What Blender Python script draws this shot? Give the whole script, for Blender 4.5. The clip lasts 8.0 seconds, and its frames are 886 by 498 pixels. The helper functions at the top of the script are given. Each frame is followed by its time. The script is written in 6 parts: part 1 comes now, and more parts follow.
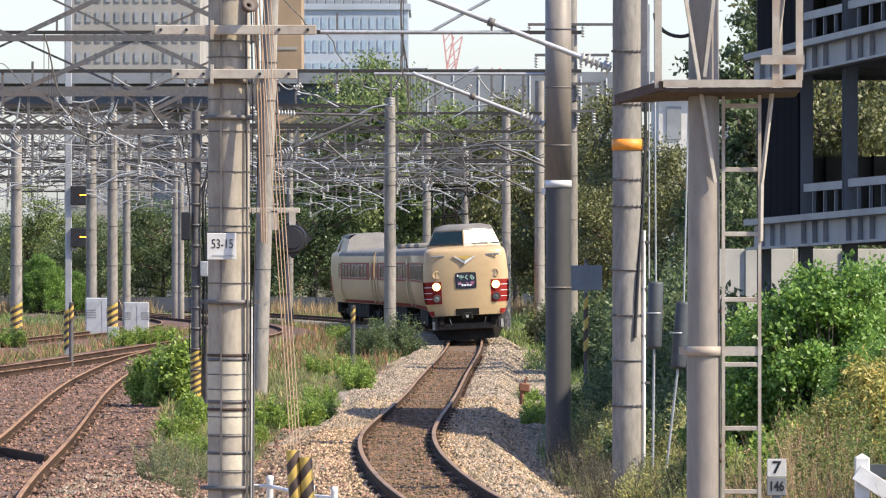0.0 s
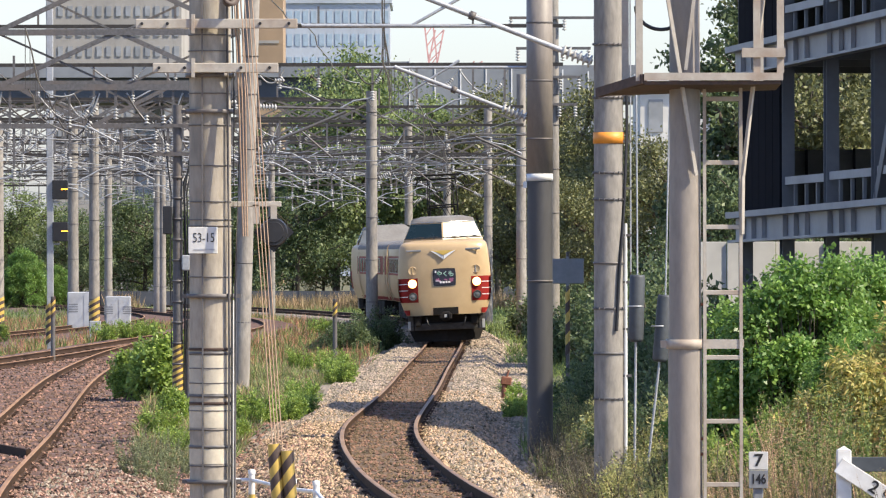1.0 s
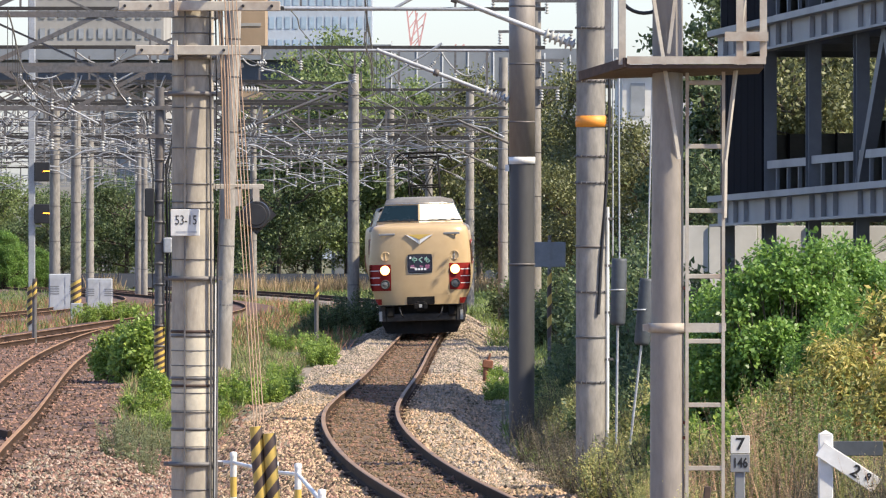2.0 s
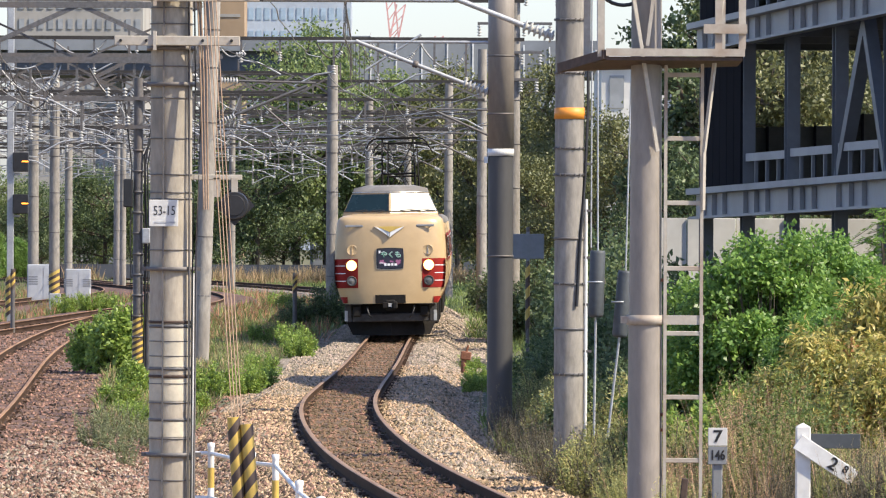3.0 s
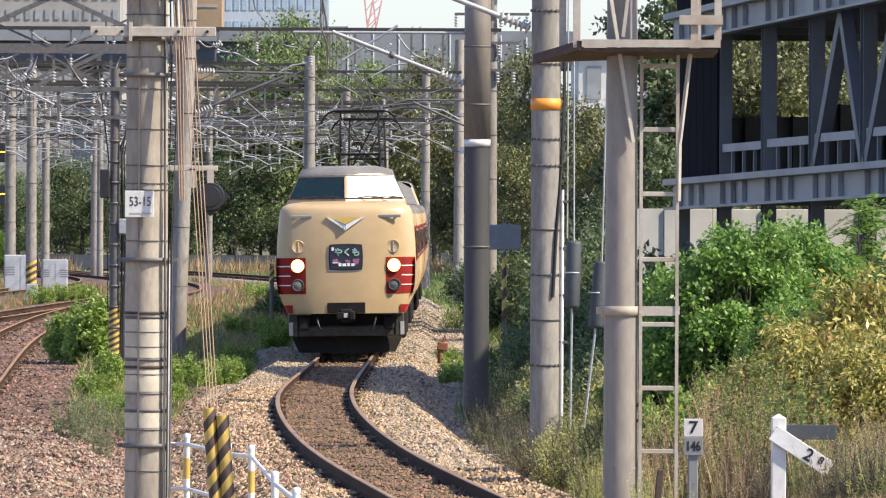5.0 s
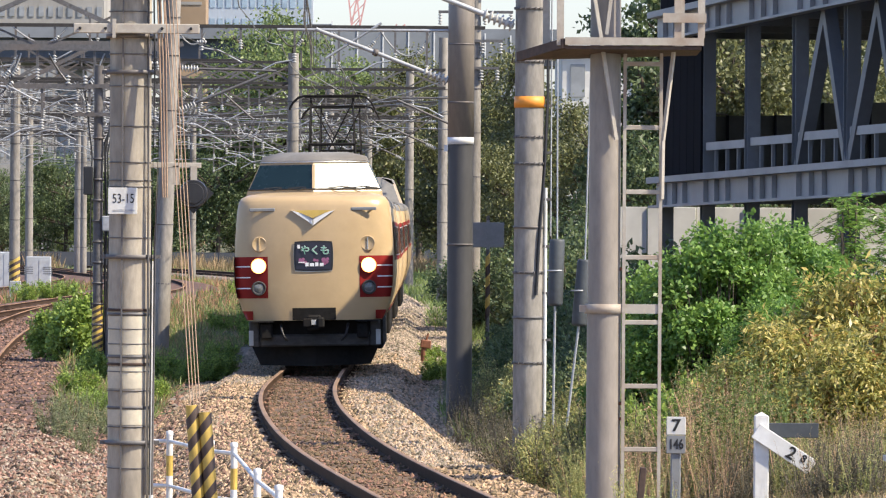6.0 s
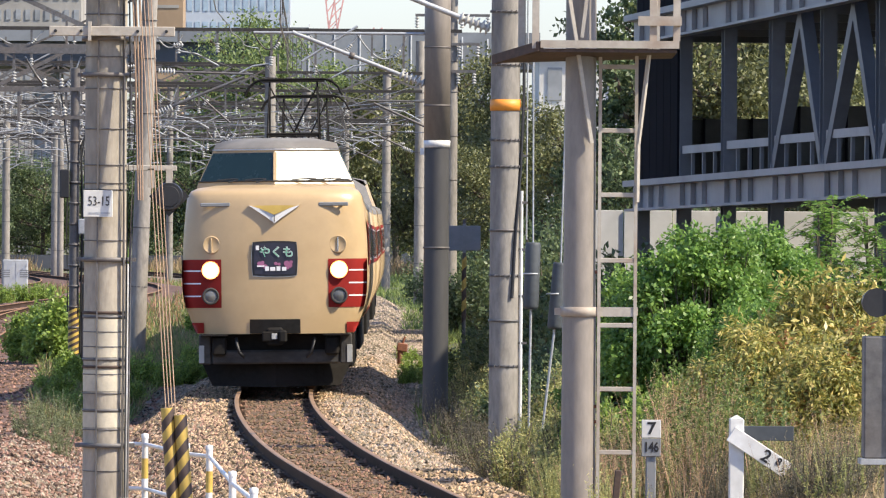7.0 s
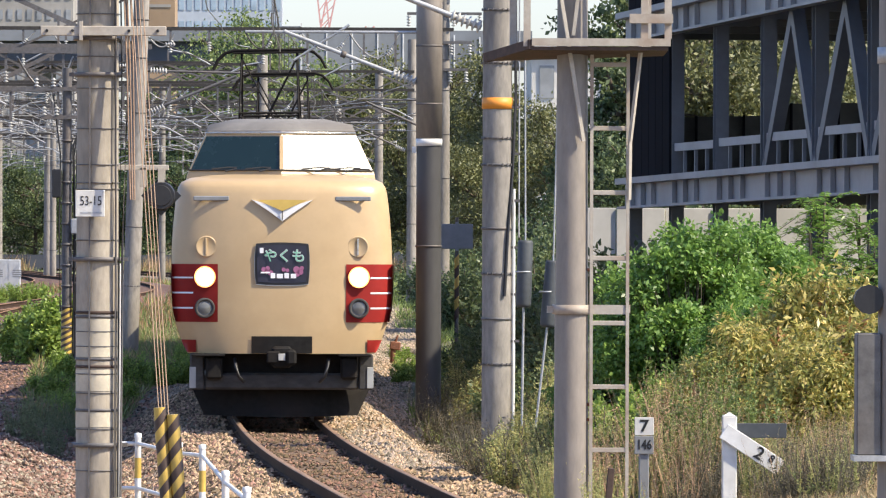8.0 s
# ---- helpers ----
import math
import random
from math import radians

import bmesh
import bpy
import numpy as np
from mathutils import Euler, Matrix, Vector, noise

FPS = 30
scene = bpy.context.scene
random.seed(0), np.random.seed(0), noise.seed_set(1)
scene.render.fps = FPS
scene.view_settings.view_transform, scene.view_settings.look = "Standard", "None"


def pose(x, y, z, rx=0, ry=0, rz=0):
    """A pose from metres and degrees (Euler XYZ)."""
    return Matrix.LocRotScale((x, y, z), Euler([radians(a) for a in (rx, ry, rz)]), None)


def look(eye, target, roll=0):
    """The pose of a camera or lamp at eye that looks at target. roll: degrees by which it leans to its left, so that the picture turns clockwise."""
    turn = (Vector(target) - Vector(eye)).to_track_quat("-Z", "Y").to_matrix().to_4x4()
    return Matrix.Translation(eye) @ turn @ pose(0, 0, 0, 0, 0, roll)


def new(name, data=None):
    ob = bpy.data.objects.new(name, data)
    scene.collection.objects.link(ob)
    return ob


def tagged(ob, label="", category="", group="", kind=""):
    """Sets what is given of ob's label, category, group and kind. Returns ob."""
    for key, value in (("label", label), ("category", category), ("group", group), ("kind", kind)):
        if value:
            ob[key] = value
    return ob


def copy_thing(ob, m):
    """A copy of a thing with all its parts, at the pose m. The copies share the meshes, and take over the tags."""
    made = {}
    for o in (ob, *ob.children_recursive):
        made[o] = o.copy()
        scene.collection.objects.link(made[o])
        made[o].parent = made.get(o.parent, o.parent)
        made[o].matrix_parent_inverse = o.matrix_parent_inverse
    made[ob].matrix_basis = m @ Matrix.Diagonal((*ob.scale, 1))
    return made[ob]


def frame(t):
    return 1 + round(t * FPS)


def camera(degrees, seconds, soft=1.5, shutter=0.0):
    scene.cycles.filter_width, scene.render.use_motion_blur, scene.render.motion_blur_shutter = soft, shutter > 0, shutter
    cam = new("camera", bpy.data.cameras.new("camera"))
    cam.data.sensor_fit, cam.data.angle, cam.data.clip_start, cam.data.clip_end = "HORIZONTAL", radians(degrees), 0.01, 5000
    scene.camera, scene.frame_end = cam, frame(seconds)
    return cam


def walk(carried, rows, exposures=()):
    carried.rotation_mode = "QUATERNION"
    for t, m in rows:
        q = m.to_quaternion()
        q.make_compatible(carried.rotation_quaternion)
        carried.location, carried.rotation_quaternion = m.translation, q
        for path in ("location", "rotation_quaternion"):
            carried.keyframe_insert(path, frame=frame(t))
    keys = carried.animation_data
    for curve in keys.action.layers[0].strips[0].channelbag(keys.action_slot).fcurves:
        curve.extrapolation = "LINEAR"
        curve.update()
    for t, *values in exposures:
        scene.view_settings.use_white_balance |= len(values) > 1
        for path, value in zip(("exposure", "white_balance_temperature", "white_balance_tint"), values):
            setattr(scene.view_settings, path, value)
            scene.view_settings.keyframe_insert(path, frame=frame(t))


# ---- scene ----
cam = camera(7.476, 8.0, soft=1.2)

# seconds, sideways and height of the eye, turn to the right, tilt up, lean
PAN = [
    (0, 0.000, 2.850, -0.0000, 0.0812, 0.000),
    (0.5, 0.006, 2.851, 0.0718, 0.0603, 0.009),
    (1, 0.005, 2.850, 0.1524, 0.0260, -0.102),
    (1.5, -0.003, 2.850, 0.2112, -0.0493, -0.052),
    (3, -0.000, 2.846, 0.4900, -0.1859, 0.248),
    (3.5, 0.007, 2.849, 0.5580, -0.1920, 0.293),
    (4, 0.007, 2.851, 0.5949, -0.1989, 0.360),
    (4.5, 0.012, 2.851, 0.6406, -0.2362, 0.256),
    (6, 0.020, 2.848, 0.8191, -0.2832, 0.371),
    (6.5, 0.027, 2.843, 0.9208, -0.2496, 0.432),
    (7, 0.037, 2.843, 1.0111, -0.2525, 0.405),
    (7.5, 0.050, 2.849, 1.0422, -0.2635, 0.360),
    (8, 0.043, 2.844, 1.0714, -0.2667, 0.188),
]
walk(cam, [(t, pose(x, 0, z, 90 + tilt, 0, -turn) @ pose(0, 0, 0, 0, 0, lean)) for t, x, z, turn, tilt, lean in PAN])

# ---- light ----
SUN_AZ, SUN_EL = radians(112), radians(44.5)
world = bpy.data.worlds.new("world")
scene.world = world
world.use_nodes = True
wn = world.node_tree
sky = wn.nodes.new("ShaderNodeTexSky")
sky.sky_type, sky.sun_disc = "NISHITA", False
sky.sun_elevation, sky.sun_rotation = SUN_EL, SUN_AZ
sky.dust_density, sky.ozone_density = 1.0, 1.5
wn.nodes["Background"].inputs["Strength"].default_value = 0.142
tint = wn.nodes.new("ShaderNodeMix")
tint.data_type, tint.blend_type = "RGBA", "MULTIPLY"
tint.inputs["Factor"].default_value = 1.0
tint.inputs[7].default_value = (0.96, 0.98, 1.18, 1)
wn.links.new(sky.outputs["Color"], tint.inputs[6])
wn.links.new(tint.outputs[2], wn.nodes["Background"].inputs["Color"])
sun = new("sun", bpy.data.lights.new("sun", "SUN"))
sun.data.energy, sun.data.angle, sun.data.color = 5.0, radians(0.5), (1.0, 0.89, 0.70)
sun.matrix_world = look((0, 0, 60), (-math.sin(SUN_AZ) * math.cos(SUN_EL), -math.cos(SUN_AZ) * math.cos(SUN_EL), 60 - math.sin(SUN_EL)))
scene.view_settings.exposure = 0.66

# ---- materials ----
def material(name, color, rough=0.7, metal=0.0, grain=8.0, amount=0.25, stain=0.6, stain_color=None, bump=0.15, island=0.0, objectwise=0.0, emit=0.0, translucent=0.0, stretch=(1, 1, 1), spec=0.5, hue=0.05):
    m = bpy.data.materials.new(name)
    m.use_nodes = True
    nt = m.node_tree
    b = nt.nodes["Principled BSDF"]
    link = nt.links.new
    tc = nt.nodes.new("ShaderNodeTexCoord")
    mp = nt.nodes.new("ShaderNodeMapping")
    mp.inputs["Scale"].default_value = stretch
    link(tc.outputs["Object"], mp.inputs["Vector"])
    n1 = nt.nodes.new("ShaderNodeTexNoise")
    n1.inputs["Scale"].default_value, n1.inputs["Detail"].default_value, n1.inputs["Roughness"].default_value = grain, 6, 0.65
    n2 = nt.nodes.new("ShaderNodeTexNoise")
    n2.inputs["Scale"].default_value, n2.inputs["Detail"].default_value = stain, 4
    link(mp.outputs["Vector"], n1.inputs["Vector"])
    link(mp.outputs["Vector"], n2.inputs["Vector"])
    dark = [c * (1 - amount) for c in color]
    light = [min(1, c * (1 + amount)) for c in color]
    ramp = nt.nodes.new("ShaderNodeValToRGB")
    ramp.color_ramp.elements[0].position, ramp.color_ramp.elements[1].position = 0.3, 0.7
    ramp.color_ramp.elements[0].color, ramp.color_ramp.elements[1].color = (*dark, 1), (*light, 1)
    link(n1.outputs["Fac"], ramp.inputs["Fac"])
    mix = nt.nodes.new("ShaderNodeMix")
    mix.data_type = "RGBA"
    r2 = nt.nodes.new("ShaderNodeMapRange")
    r2.inputs["From Min"].default_value, r2.inputs["From Max"].default_value, r2.inputs["To Max"].default_value = 0.45, 0.75, 0.8
    link(n2.outputs["Fac"], r2.inputs["Value"])
    link(r2.outputs["Result"], mix.inputs["Factor"])
    link(ramp.outputs["Color"], mix.inputs[6])
    sc = stain_color or [c * 0.62 for c in color]
    mix.inputs[7].default_value = (*sc, 1)
    out = mix.outputs[2]
    for strength, kind in ((island, "ShaderNodeNewGeometry"), (objectwise, "ShaderNodeObjectInfo")):
        if strength:
            g = nt.nodes.new(kind)
            src = g.outputs["Random Per Island"] if kind == "ShaderNodeNewGeometry" else g.outputs["Random"]
            hs = nt.nodes.new("ShaderNodeHueSaturation")
            mr = nt.nodes.new("ShaderNodeMapRange")
            mr.inputs["To Min"].default_value, mr.inputs["To Max"].default_value = 1 - strength, 1 + strength
            mh = nt.nodes.new("ShaderNodeMapRange")
            mh.inputs["To Min"].default_value, mh.inputs["To Max"].default_value = 0.5 + hue * strength, 0.5 - hue * strength
            link(src, mr.inputs["Value"])
            link(src, mh.inputs["Value"])
            link(mr.outputs["Result"], hs.inputs["Value"])
            link(mh.outputs["Result"], hs.inputs["Hue"])
            link(out, hs.inputs["Color"])
            out = hs.outputs["Color"]
    link(out, b.inputs["Base Color"])
    rr = nt.nodes.new("ShaderNodeMapRange")
    rr.inputs["To Min"].default_value, rr.inputs["To Max"].default_value = max(0.03, rough - 0.12), min(1, rough + 0.12)
    link(n1.outputs["Fac"], rr.inputs["Value"])
    link(rr.outputs["Result"], b.inputs["Roughness"])
    b.inputs["Metallic"].default_value = metal
    b.inputs["Specular IOR Level"].default_value = spec
    if bump:
        bp = nt.nodes.new("ShaderNodeBump")
        bp.inputs["Strength"].default_value, bp.inputs["Distance"].default_value = bump, 0.02
        link(n1.outputs["Fac"], bp.inputs["Height"])
        link(bp.outputs["Normal"], b.inputs["Normal"])
    if emit:
        b.inputs["Emission Color"].default_value = (*color, 1)
        b.inputs["Emission Strength"].default_value = emit
    if translucent:
        tr = nt.nodes.new("ShaderNodeBsdfTranslucent")
        link(out, tr.inputs["Color"])
        ms = nt.nodes.new("ShaderNodeMixShader")
        ms.inputs["Fac"].default_value = translucent
        link(b.outputs["BSDF"], ms.inputs[1])
        link(tr.outputs["BSDF"], ms.inputs[2])
        link(ms.outputs["Shader"], nt.nodes["Material Output"].inputs["Surface"])
    return m


CONCRETE = material("aged_concrete", (0.36, 0.315, 0.25), 0.85, grain=11, amount=0.28, stain=1.7, stain_color=(0.17, 0.15, 0.125), bump=0.25, stretch=(1, 1, 0.35))
CONCRETE_GREY = material("grey_concrete", (0.255, 0.235, 0.205), 0.85, grain=14, amount=0.28, stain=2.2, stain_color=(0.13, 0.115, 0.10), bump=0.25, stretch=(1, 1, 0.3), objectwise=0.15)
# Pole grey darkened to hold the shade on its lower part.
SHADED_SLEEVE = material("shaded_grey_pole_sleeve", (0.062, 0.061, 0.062), 0.6, grain=9, amount=0.15, bump=0.08, stretch=(1, 1, 0.3))
BEIGE_STEEL = material("weathered_beige_steel", (0.42, 0.38, 0.32), 0.6, grain=18, amount=0.12, stain=2.2, stain_color=(0.25, 0.15, 0.09), bump=0.1)
POLE_PAINT = material("dull_brown_grey_paint", (0.245, 0.215, 0.185), 0.55, grain=16, amount=0.15, stain=1.4, bump=0.1, stretch=(1, 1, 0.3))
GALV = material("galvanised_steel", (0.42, 0.43, 0.44), 0.5, 0.35, grain=20, amount=0.2, stain=1.5, bump=0.08)
GALV_DULL = material("dull_galvanised_steel", (0.125, 0.12, 0.118), 0.6, 0.2, grain=12, amount=0.3, stain=0.8, stain_color=(0.17, 0.13, 0.10), bump=0.08)
DARK_STEEL = material("dark_weathered_steel", (0.05, 0.046, 0.043), 0.7, grain=12, amount=0.3, stain=0.8, bump=0.08, spec=0.2)
RUST = material("rusty_steel", (0.22, 0.09, 0.05), 0.8, 0.1, grain=25, amount=0.4, stain=3, bump=0.3)
DECK_BROWN = material("brown_deck_plate", (0.075, 0.048, 0.036), 0.8, grain=18, amount=0.4, stain=3, bump=0.2)
RAIL_SIDE = material("rusty_rail_steel", (0.062, 0.039, 0.027), 0.85, 0.0, grain=20, amount=0.35, bump=0.2, spec=0.1)
RAIL_HEAD = material("worn_rail_steel", (0.30, 0.195, 0.125), 0.55, 0.1, grain=15, amount=0.25, bump=0.03, spec=0.05)
RUST_HEAD = material("orange_rust_rail_head", (0.34, 0.20, 0.115), 0.7, 0.05, grain=20, amount=0.3, bump=0.1, spec=0.15)
PORCELAIN = material("white_porcelain", (0.46, 0.45, 0.42), 0.3, grain=5, amount=0.05, bump=0)
BLACK_PLASTIC = material("black_plastic", (0.02, 0.02, 0.022), 0.5, grain=12, amount=0.3, bump=0.05)
WIRE = material("oxidised_wire", (0.10, 0.09, 0.08), 0.6, 0.4, grain=6, amount=0.2, bump=0)
WIRE_LIGHT = material("bright_aluminium_wire", (0.34, 0.34, 0.33), 0.5, 0.3, grain=6, amount=0.2, bump=0)
ROPE_BROWN = material("brown_guy_wire", (0.36, 0.24, 0.155), 0.7, 0.1, grain=30, amount=0.3, bump=0.2)
WHITE_PAINT = material("weathered_white_paint", (0.72, 0.72, 0.70), 0.5, grain=14, amount=0.08, stain=3, stain_color=(0.5, 0.47, 0.42), bump=0.06)
YELLOW = material("yellow_paint", (0.60, 0.41, 0.09), 0.5, grain=14, amount=0.12, stain=3, bump=0.05)
BROWN_BLACK = material("faded_black_paint", (0.075, 0.05, 0.04), 0.6, grain=14, amount=0.2, bump=0.05)
ORANGE = material("orange_band", (0.80, 0.30, 0.04), 0.5, grain=14, amount=0.1, bump=0.03)
INK = material("black_lettering", (0.015, 0.015, 0.017), 0.5, grain=20, amount=0.2, bump=0)
SLATE = material("dark_slate_board", (0.06, 0.068, 0.075), 0.6, grain=14, amount=0.2, bump=0.05)
PALE_PATCH = material("faded_pale_paint", (0.56, 0.50, 0.38), 0.8, grain=16, amount=0.15, stain=2.0, stain_color=(0.34, 0.31, 0.26), bump=0.1)
CABINET = material("pale_blue_grey_enamel", (0.44, 0.46, 0.48), 0.5, grain=5, amount=0.08, stain=1.5, bump=0.03)
PLATE_WHITE = material("dulled_white_enamel", (0.60, 0.59, 0.56), 0.5, grain=14, amount=0.08, stain=3, bump=0.03)
GREY_PANEL = material("grey_sheet_metal", (0.22, 0.23, 0.24), 0.55, grain=8, amount=0.12, bump=0.04)
SIGN_ORANGE = material("amber_indicator", (1.0, 0.35, 0.03), 0.5, grain=5, amount=0.05, bump=0, emit=3)

CREAM = material("cream_enamel", (0.515, 0.37, 0.205), 0.34, grain=5, amount=0.05, stain=1.3, stain_color=(0.455, 0.32, 0.17), bump=0.01)
TRAIN_RED = material("crimson_enamel", (0.27, 0.024, 0.02), 0.5, grain=6, amount=0.06, stain=1.2, bump=0.01, spec=0.12)
ROOF_GREY = material("grey_roof_canvas", (0.20, 0.19, 0.175), 0.75, grain=10, amount=0.15, stain=0.8, stain_color=(0.12, 0.105, 0.09), bump=0.1)
UNDER_BLACK = material("grimy_black_underframe", (0.018, 0.017, 0.016), 0.8, grain=9, amount=0.35, stain=2, stain_color=(0.026, 0.02, 0.016), bump=0.2, spec=0.12)
GRIME_GREY = material("brake_dust_grey", (0.055, 0.051, 0.047), 0.8, grain=7, amount=0.4, stain=3, stain_color=(0.025, 0.022, 0.02), bump=0.15, stretch=(1, 1, 2))
SKIRT_GREY = material("light_grey_skirt", (0.45, 0.45, 0.43), 0.55, grain=8, amount=0.1, stain=2.5, bump=0.05)
GLASS = material("tinted_cab_glass", (0.014, 0.032, 0.034), 0.26, grain=2, amount=0.1, bump=0)
SIDE_GLASS = material("grey_side_glass", (0.03, 0.032, 0.035), 0.25, grain=2, amount=0.1, bump=0, spec=0.12)
CHROME = material("brushed_chrome", (0.62, 0.61, 0.58), 0.3, 0.85, grain=20, amount=0.1, bump=0.02)
GOLD = material("gold_enamel", (0.62, 0.42, 0.10), 0.35, 0.4, grain=10, amount=0.1, bump=0.02)
HEADLIGHT = material("lit_warm_headlamp", (1.0, 0.62, 0.24), 0.3, grain=3, amount=0.02, stain=0.1, bump=0, emit=7)
# Emissive orange that imitates the bloom round a lit headlamp.
LAMP_GLOW = material("warm_lamp_glow", (1.0, 0.48, 0.14), 0.3, grain=3, amount=0.02, stain=0.1, bump=0, emit=2.2)
LENS_GREY = material("unlit_grey_lens", (0.16, 0.16, 0.15), 0.15, grain=8, amount=0.2, bump=0.02)
SIGN_NIGHT = material("dark_blue_sign_film", (0.028, 0.028, 0.045), 0.35, grain=6, amount=0.15, bump=0)
SIGN_GREEN = material("pale_green_lettering", (0.22, 0.52, 0.36), 0.5, grain=6, amount=0.05, bump=0)
SIGN_PINK = material("dull_pink_print", (0.36, 0.13, 0.24), 0.5, grain=6, amount=0.1, bump=0)
SIGN_WHITE = material("white_print", (0.82, 0.82, 0.82), 0.5, grain=6, amount=0.05, bump=0)

BALLAST = material("tan_ballast", (0.30, 0.205, 0.115), 0.95, grain=11, amount=0.75, stain=0.5, stain_color=(0.22, 0.185, 0.15), bump=1.0)
BALLAST_RED = material("rust_stained_ballast", (0.125, 0.068, 0.046), 0.95, grain=10, amount=0.7, stain=0.4, stain_color=(0.18, 0.13, 0.11), bump=1.0)
BALLAST_GREY = material("grey_ballast", (0.25, 0.205, 0.155), 0.95, grain=11, amount=0.75, stain=0.5, stain_color=(0.2, 0.165, 0.13), bump=1.0)
STONE = material("crushed_stone", (0.365, 0.26, 0.155), 0.9, grain=20, amount=0.25, bump=0.2, island=0.85, hue=0.02)
STONE_RUST = material("brown_dusted_stone", (0.195, 0.125, 0.072), 0.9, grain=20, amount=0.25, bump=0.2, island=0.6)
BALLAST_DUST = material("brake_dust_ballast", (0.15, 0.097, 0.057), 0.95, grain=12, amount=0.7, stain=0.6, bump=1.0)
STONE_RED = material("rusty_crushed_stone", (0.205, 0.125, 0.085), 0.9, grain=20, amount=0.3, bump=0.2, island=0.9, hue=0.015)
STONE_GREY = material("grey_crushed_stone", (0.34, 0.275, 0.20), 0.9, grain=20, amount=0.25, bump=0.2, island=0.45)
SOIL = material("grassy_soil", (0.10, 0.105, 0.045), 0.95, grain=9, amount=0.5, stain=0.5, stain_color=(0.14, 0.095, 0.055), bump=0.8)
LEAF_BRIGHT = material("bright_green_leaf", (0.19, 0.32, 0.07), 0.42, grain=3, amount=0.2, island=0.35, translucent=0.45, bump=0)
LEAF_FRESH = material("fresh_yellow_green_leaf", (0.28, 0.39, 0.085), 0.45, grain=3, amount=0.2, island=0.4, translucent=0.42, bump=0)
# Greyed and lightened for haze over the far trees; near thickets share it.
LEAF_DARK = material("hazed_dark_green_leaf", (0.135, 0.185, 0.08), 0.5, grain=3, amount=0.2, island=0.45, translucent=0.38, bump=0)
LEAF_OLIVE = material("olive_leaf", (0.155, 0.165, 0.062), 0.5, grain=3, amount=0.2, island=0.35, translucent=0.25, bump=0)
LEAF_SCRUB = material("pale_scrub_leaf", (0.42, 0.43, 0.16), 0.5, grain=3, amount=0.2, island=0.5, translucent=0.4, bump=0, hue=0.09)
LEAF_YELLOW = material("yellowing_leaf", (0.41, 0.385, 0.105), 0.45, grain=3, amount=0.2, island=0.6, translucent=0.35, bump=0, hue=0.07)
LEAF_RUST = material("rusty_turning_leaf", (0.36, 0.20, 0.07), 0.5, grain=3, amount=0.2, island=0.4, translucent=0.35, bump=0)
# Saturation lowered so that the far crowns carry aerial haze.
LEAF_LIME = material("hazed_fresh_tree_leaf", (0.215, 0.28, 0.10), 0.5, grain=3, amount=0.2, island=0.4, translucent=0.42, bump=0)
GRASS = material("green_grass", (0.19, 0.255, 0.07), 0.5, grain=2, amount=0.2, island=0.5, translucent=0.3, bump=0)
GRASS_DRY = material("dry_straw_grass", (0.36, 0.27, 0.14), 0.6, grain=2, amount=0.2, island=0.5, translucent=0.25, bump=0)
GRASS_RUSSET = material("russet_grass", (0.42, 0.225, 0.12), 0.6, grain=2, amount=0.2, island=0.45, translucent=0.25, bump=0)
DRY_STALK = material("pinkish_dry_stalk", (0.45, 0.31, 0.18), 0.7, grain=3, amount=0.25, island=0.5, translucent=0.2, bump=0)
BRUSH_GREY = material("dead_grey_brush", (0.135, 0.12, 0.08), 0.8, grain=3, amount=0.25, island=0.5, translucent=0.15, bump=0)
SAGE = material("sage_green_weed", (0.22, 0.25, 0.13), 0.7, grain=3, amount=0.25, island=0.4, translucent=0.3, bump=0)
BARK = material("grey_brown_bark", (0.10, 0.08, 0.06), 0.9, grain=14, amount=0.4, bump=0.6, stretch=(1, 1, 0.25))

STEEL_BLUE = material("blue_grey_painted_steel", (0.115, 0.125, 0.142), 0.55, grain=6, amount=0.12, stain=0.6, bump=0.03)
STEEL_LIGHT = material("pale_grey_painted_steel", (0.30, 0.30, 0.305), 0.55, grain=6, amount=0.1, stain=0.7, bump=0.03)
CLAD_BLACK = material("black_louvre_cladding", (0.012, 0.012, 0.015), 0.9, grain=5, amount=0.2, bump=0.02, spec=0.03)
DECK = material("dark_deck_underside", (0.06, 0.06, 0.062), 0.8, grain=4, amount=0.2, bump=0.05)
PARAPET = material("dark_olive_parapet", (0.065, 0.066, 0.058), 0.7, grain=4, amount=0.25, bump=0.03)
HOARDING = material("off_white_hoarding", (0.62, 0.60, 0.56), 0.6, grain=3, amount=0.06, stain=0.6, bump=0.02)
# Both tower colours have the pale blue of distance haze mixed in.
TOWER_HAZED = material("hazed_blue_grey_cladding", (0.42, 0.46, 0.51), 0.5, grain=0.6, amount=0.06, stain=0.1, bump=0)
TOWER_WINDOW = material("hazed_window_band", (0.34, 0.43, 0.51), 0.3, grain=0.4, amount=0.1, bump=0)
BEIGE_WALL = material("beige_plaster", (0.33, 0.31, 0.28), 0.8, grain=0.8, amount=0.08, stain=0.15, bump=0.02)
BROWN_WALL = material("tan_brown_plaster", (0.34, 0.24, 0.15), 0.8, grain=0.8, amount=0.06, stain=0.15, bump=0.02)
WINDOW_GREY = material("grey_window_glass", (0.28, 0.29, 0.30), 0.2, grain=0.5, amount=0.2, bump=0)
VIADUCT = material("grey_viaduct_concrete", (0.22, 0.235, 0.25), 0.8, grain=1.2, amount=0.1, stain=0.2, bump=0.05)
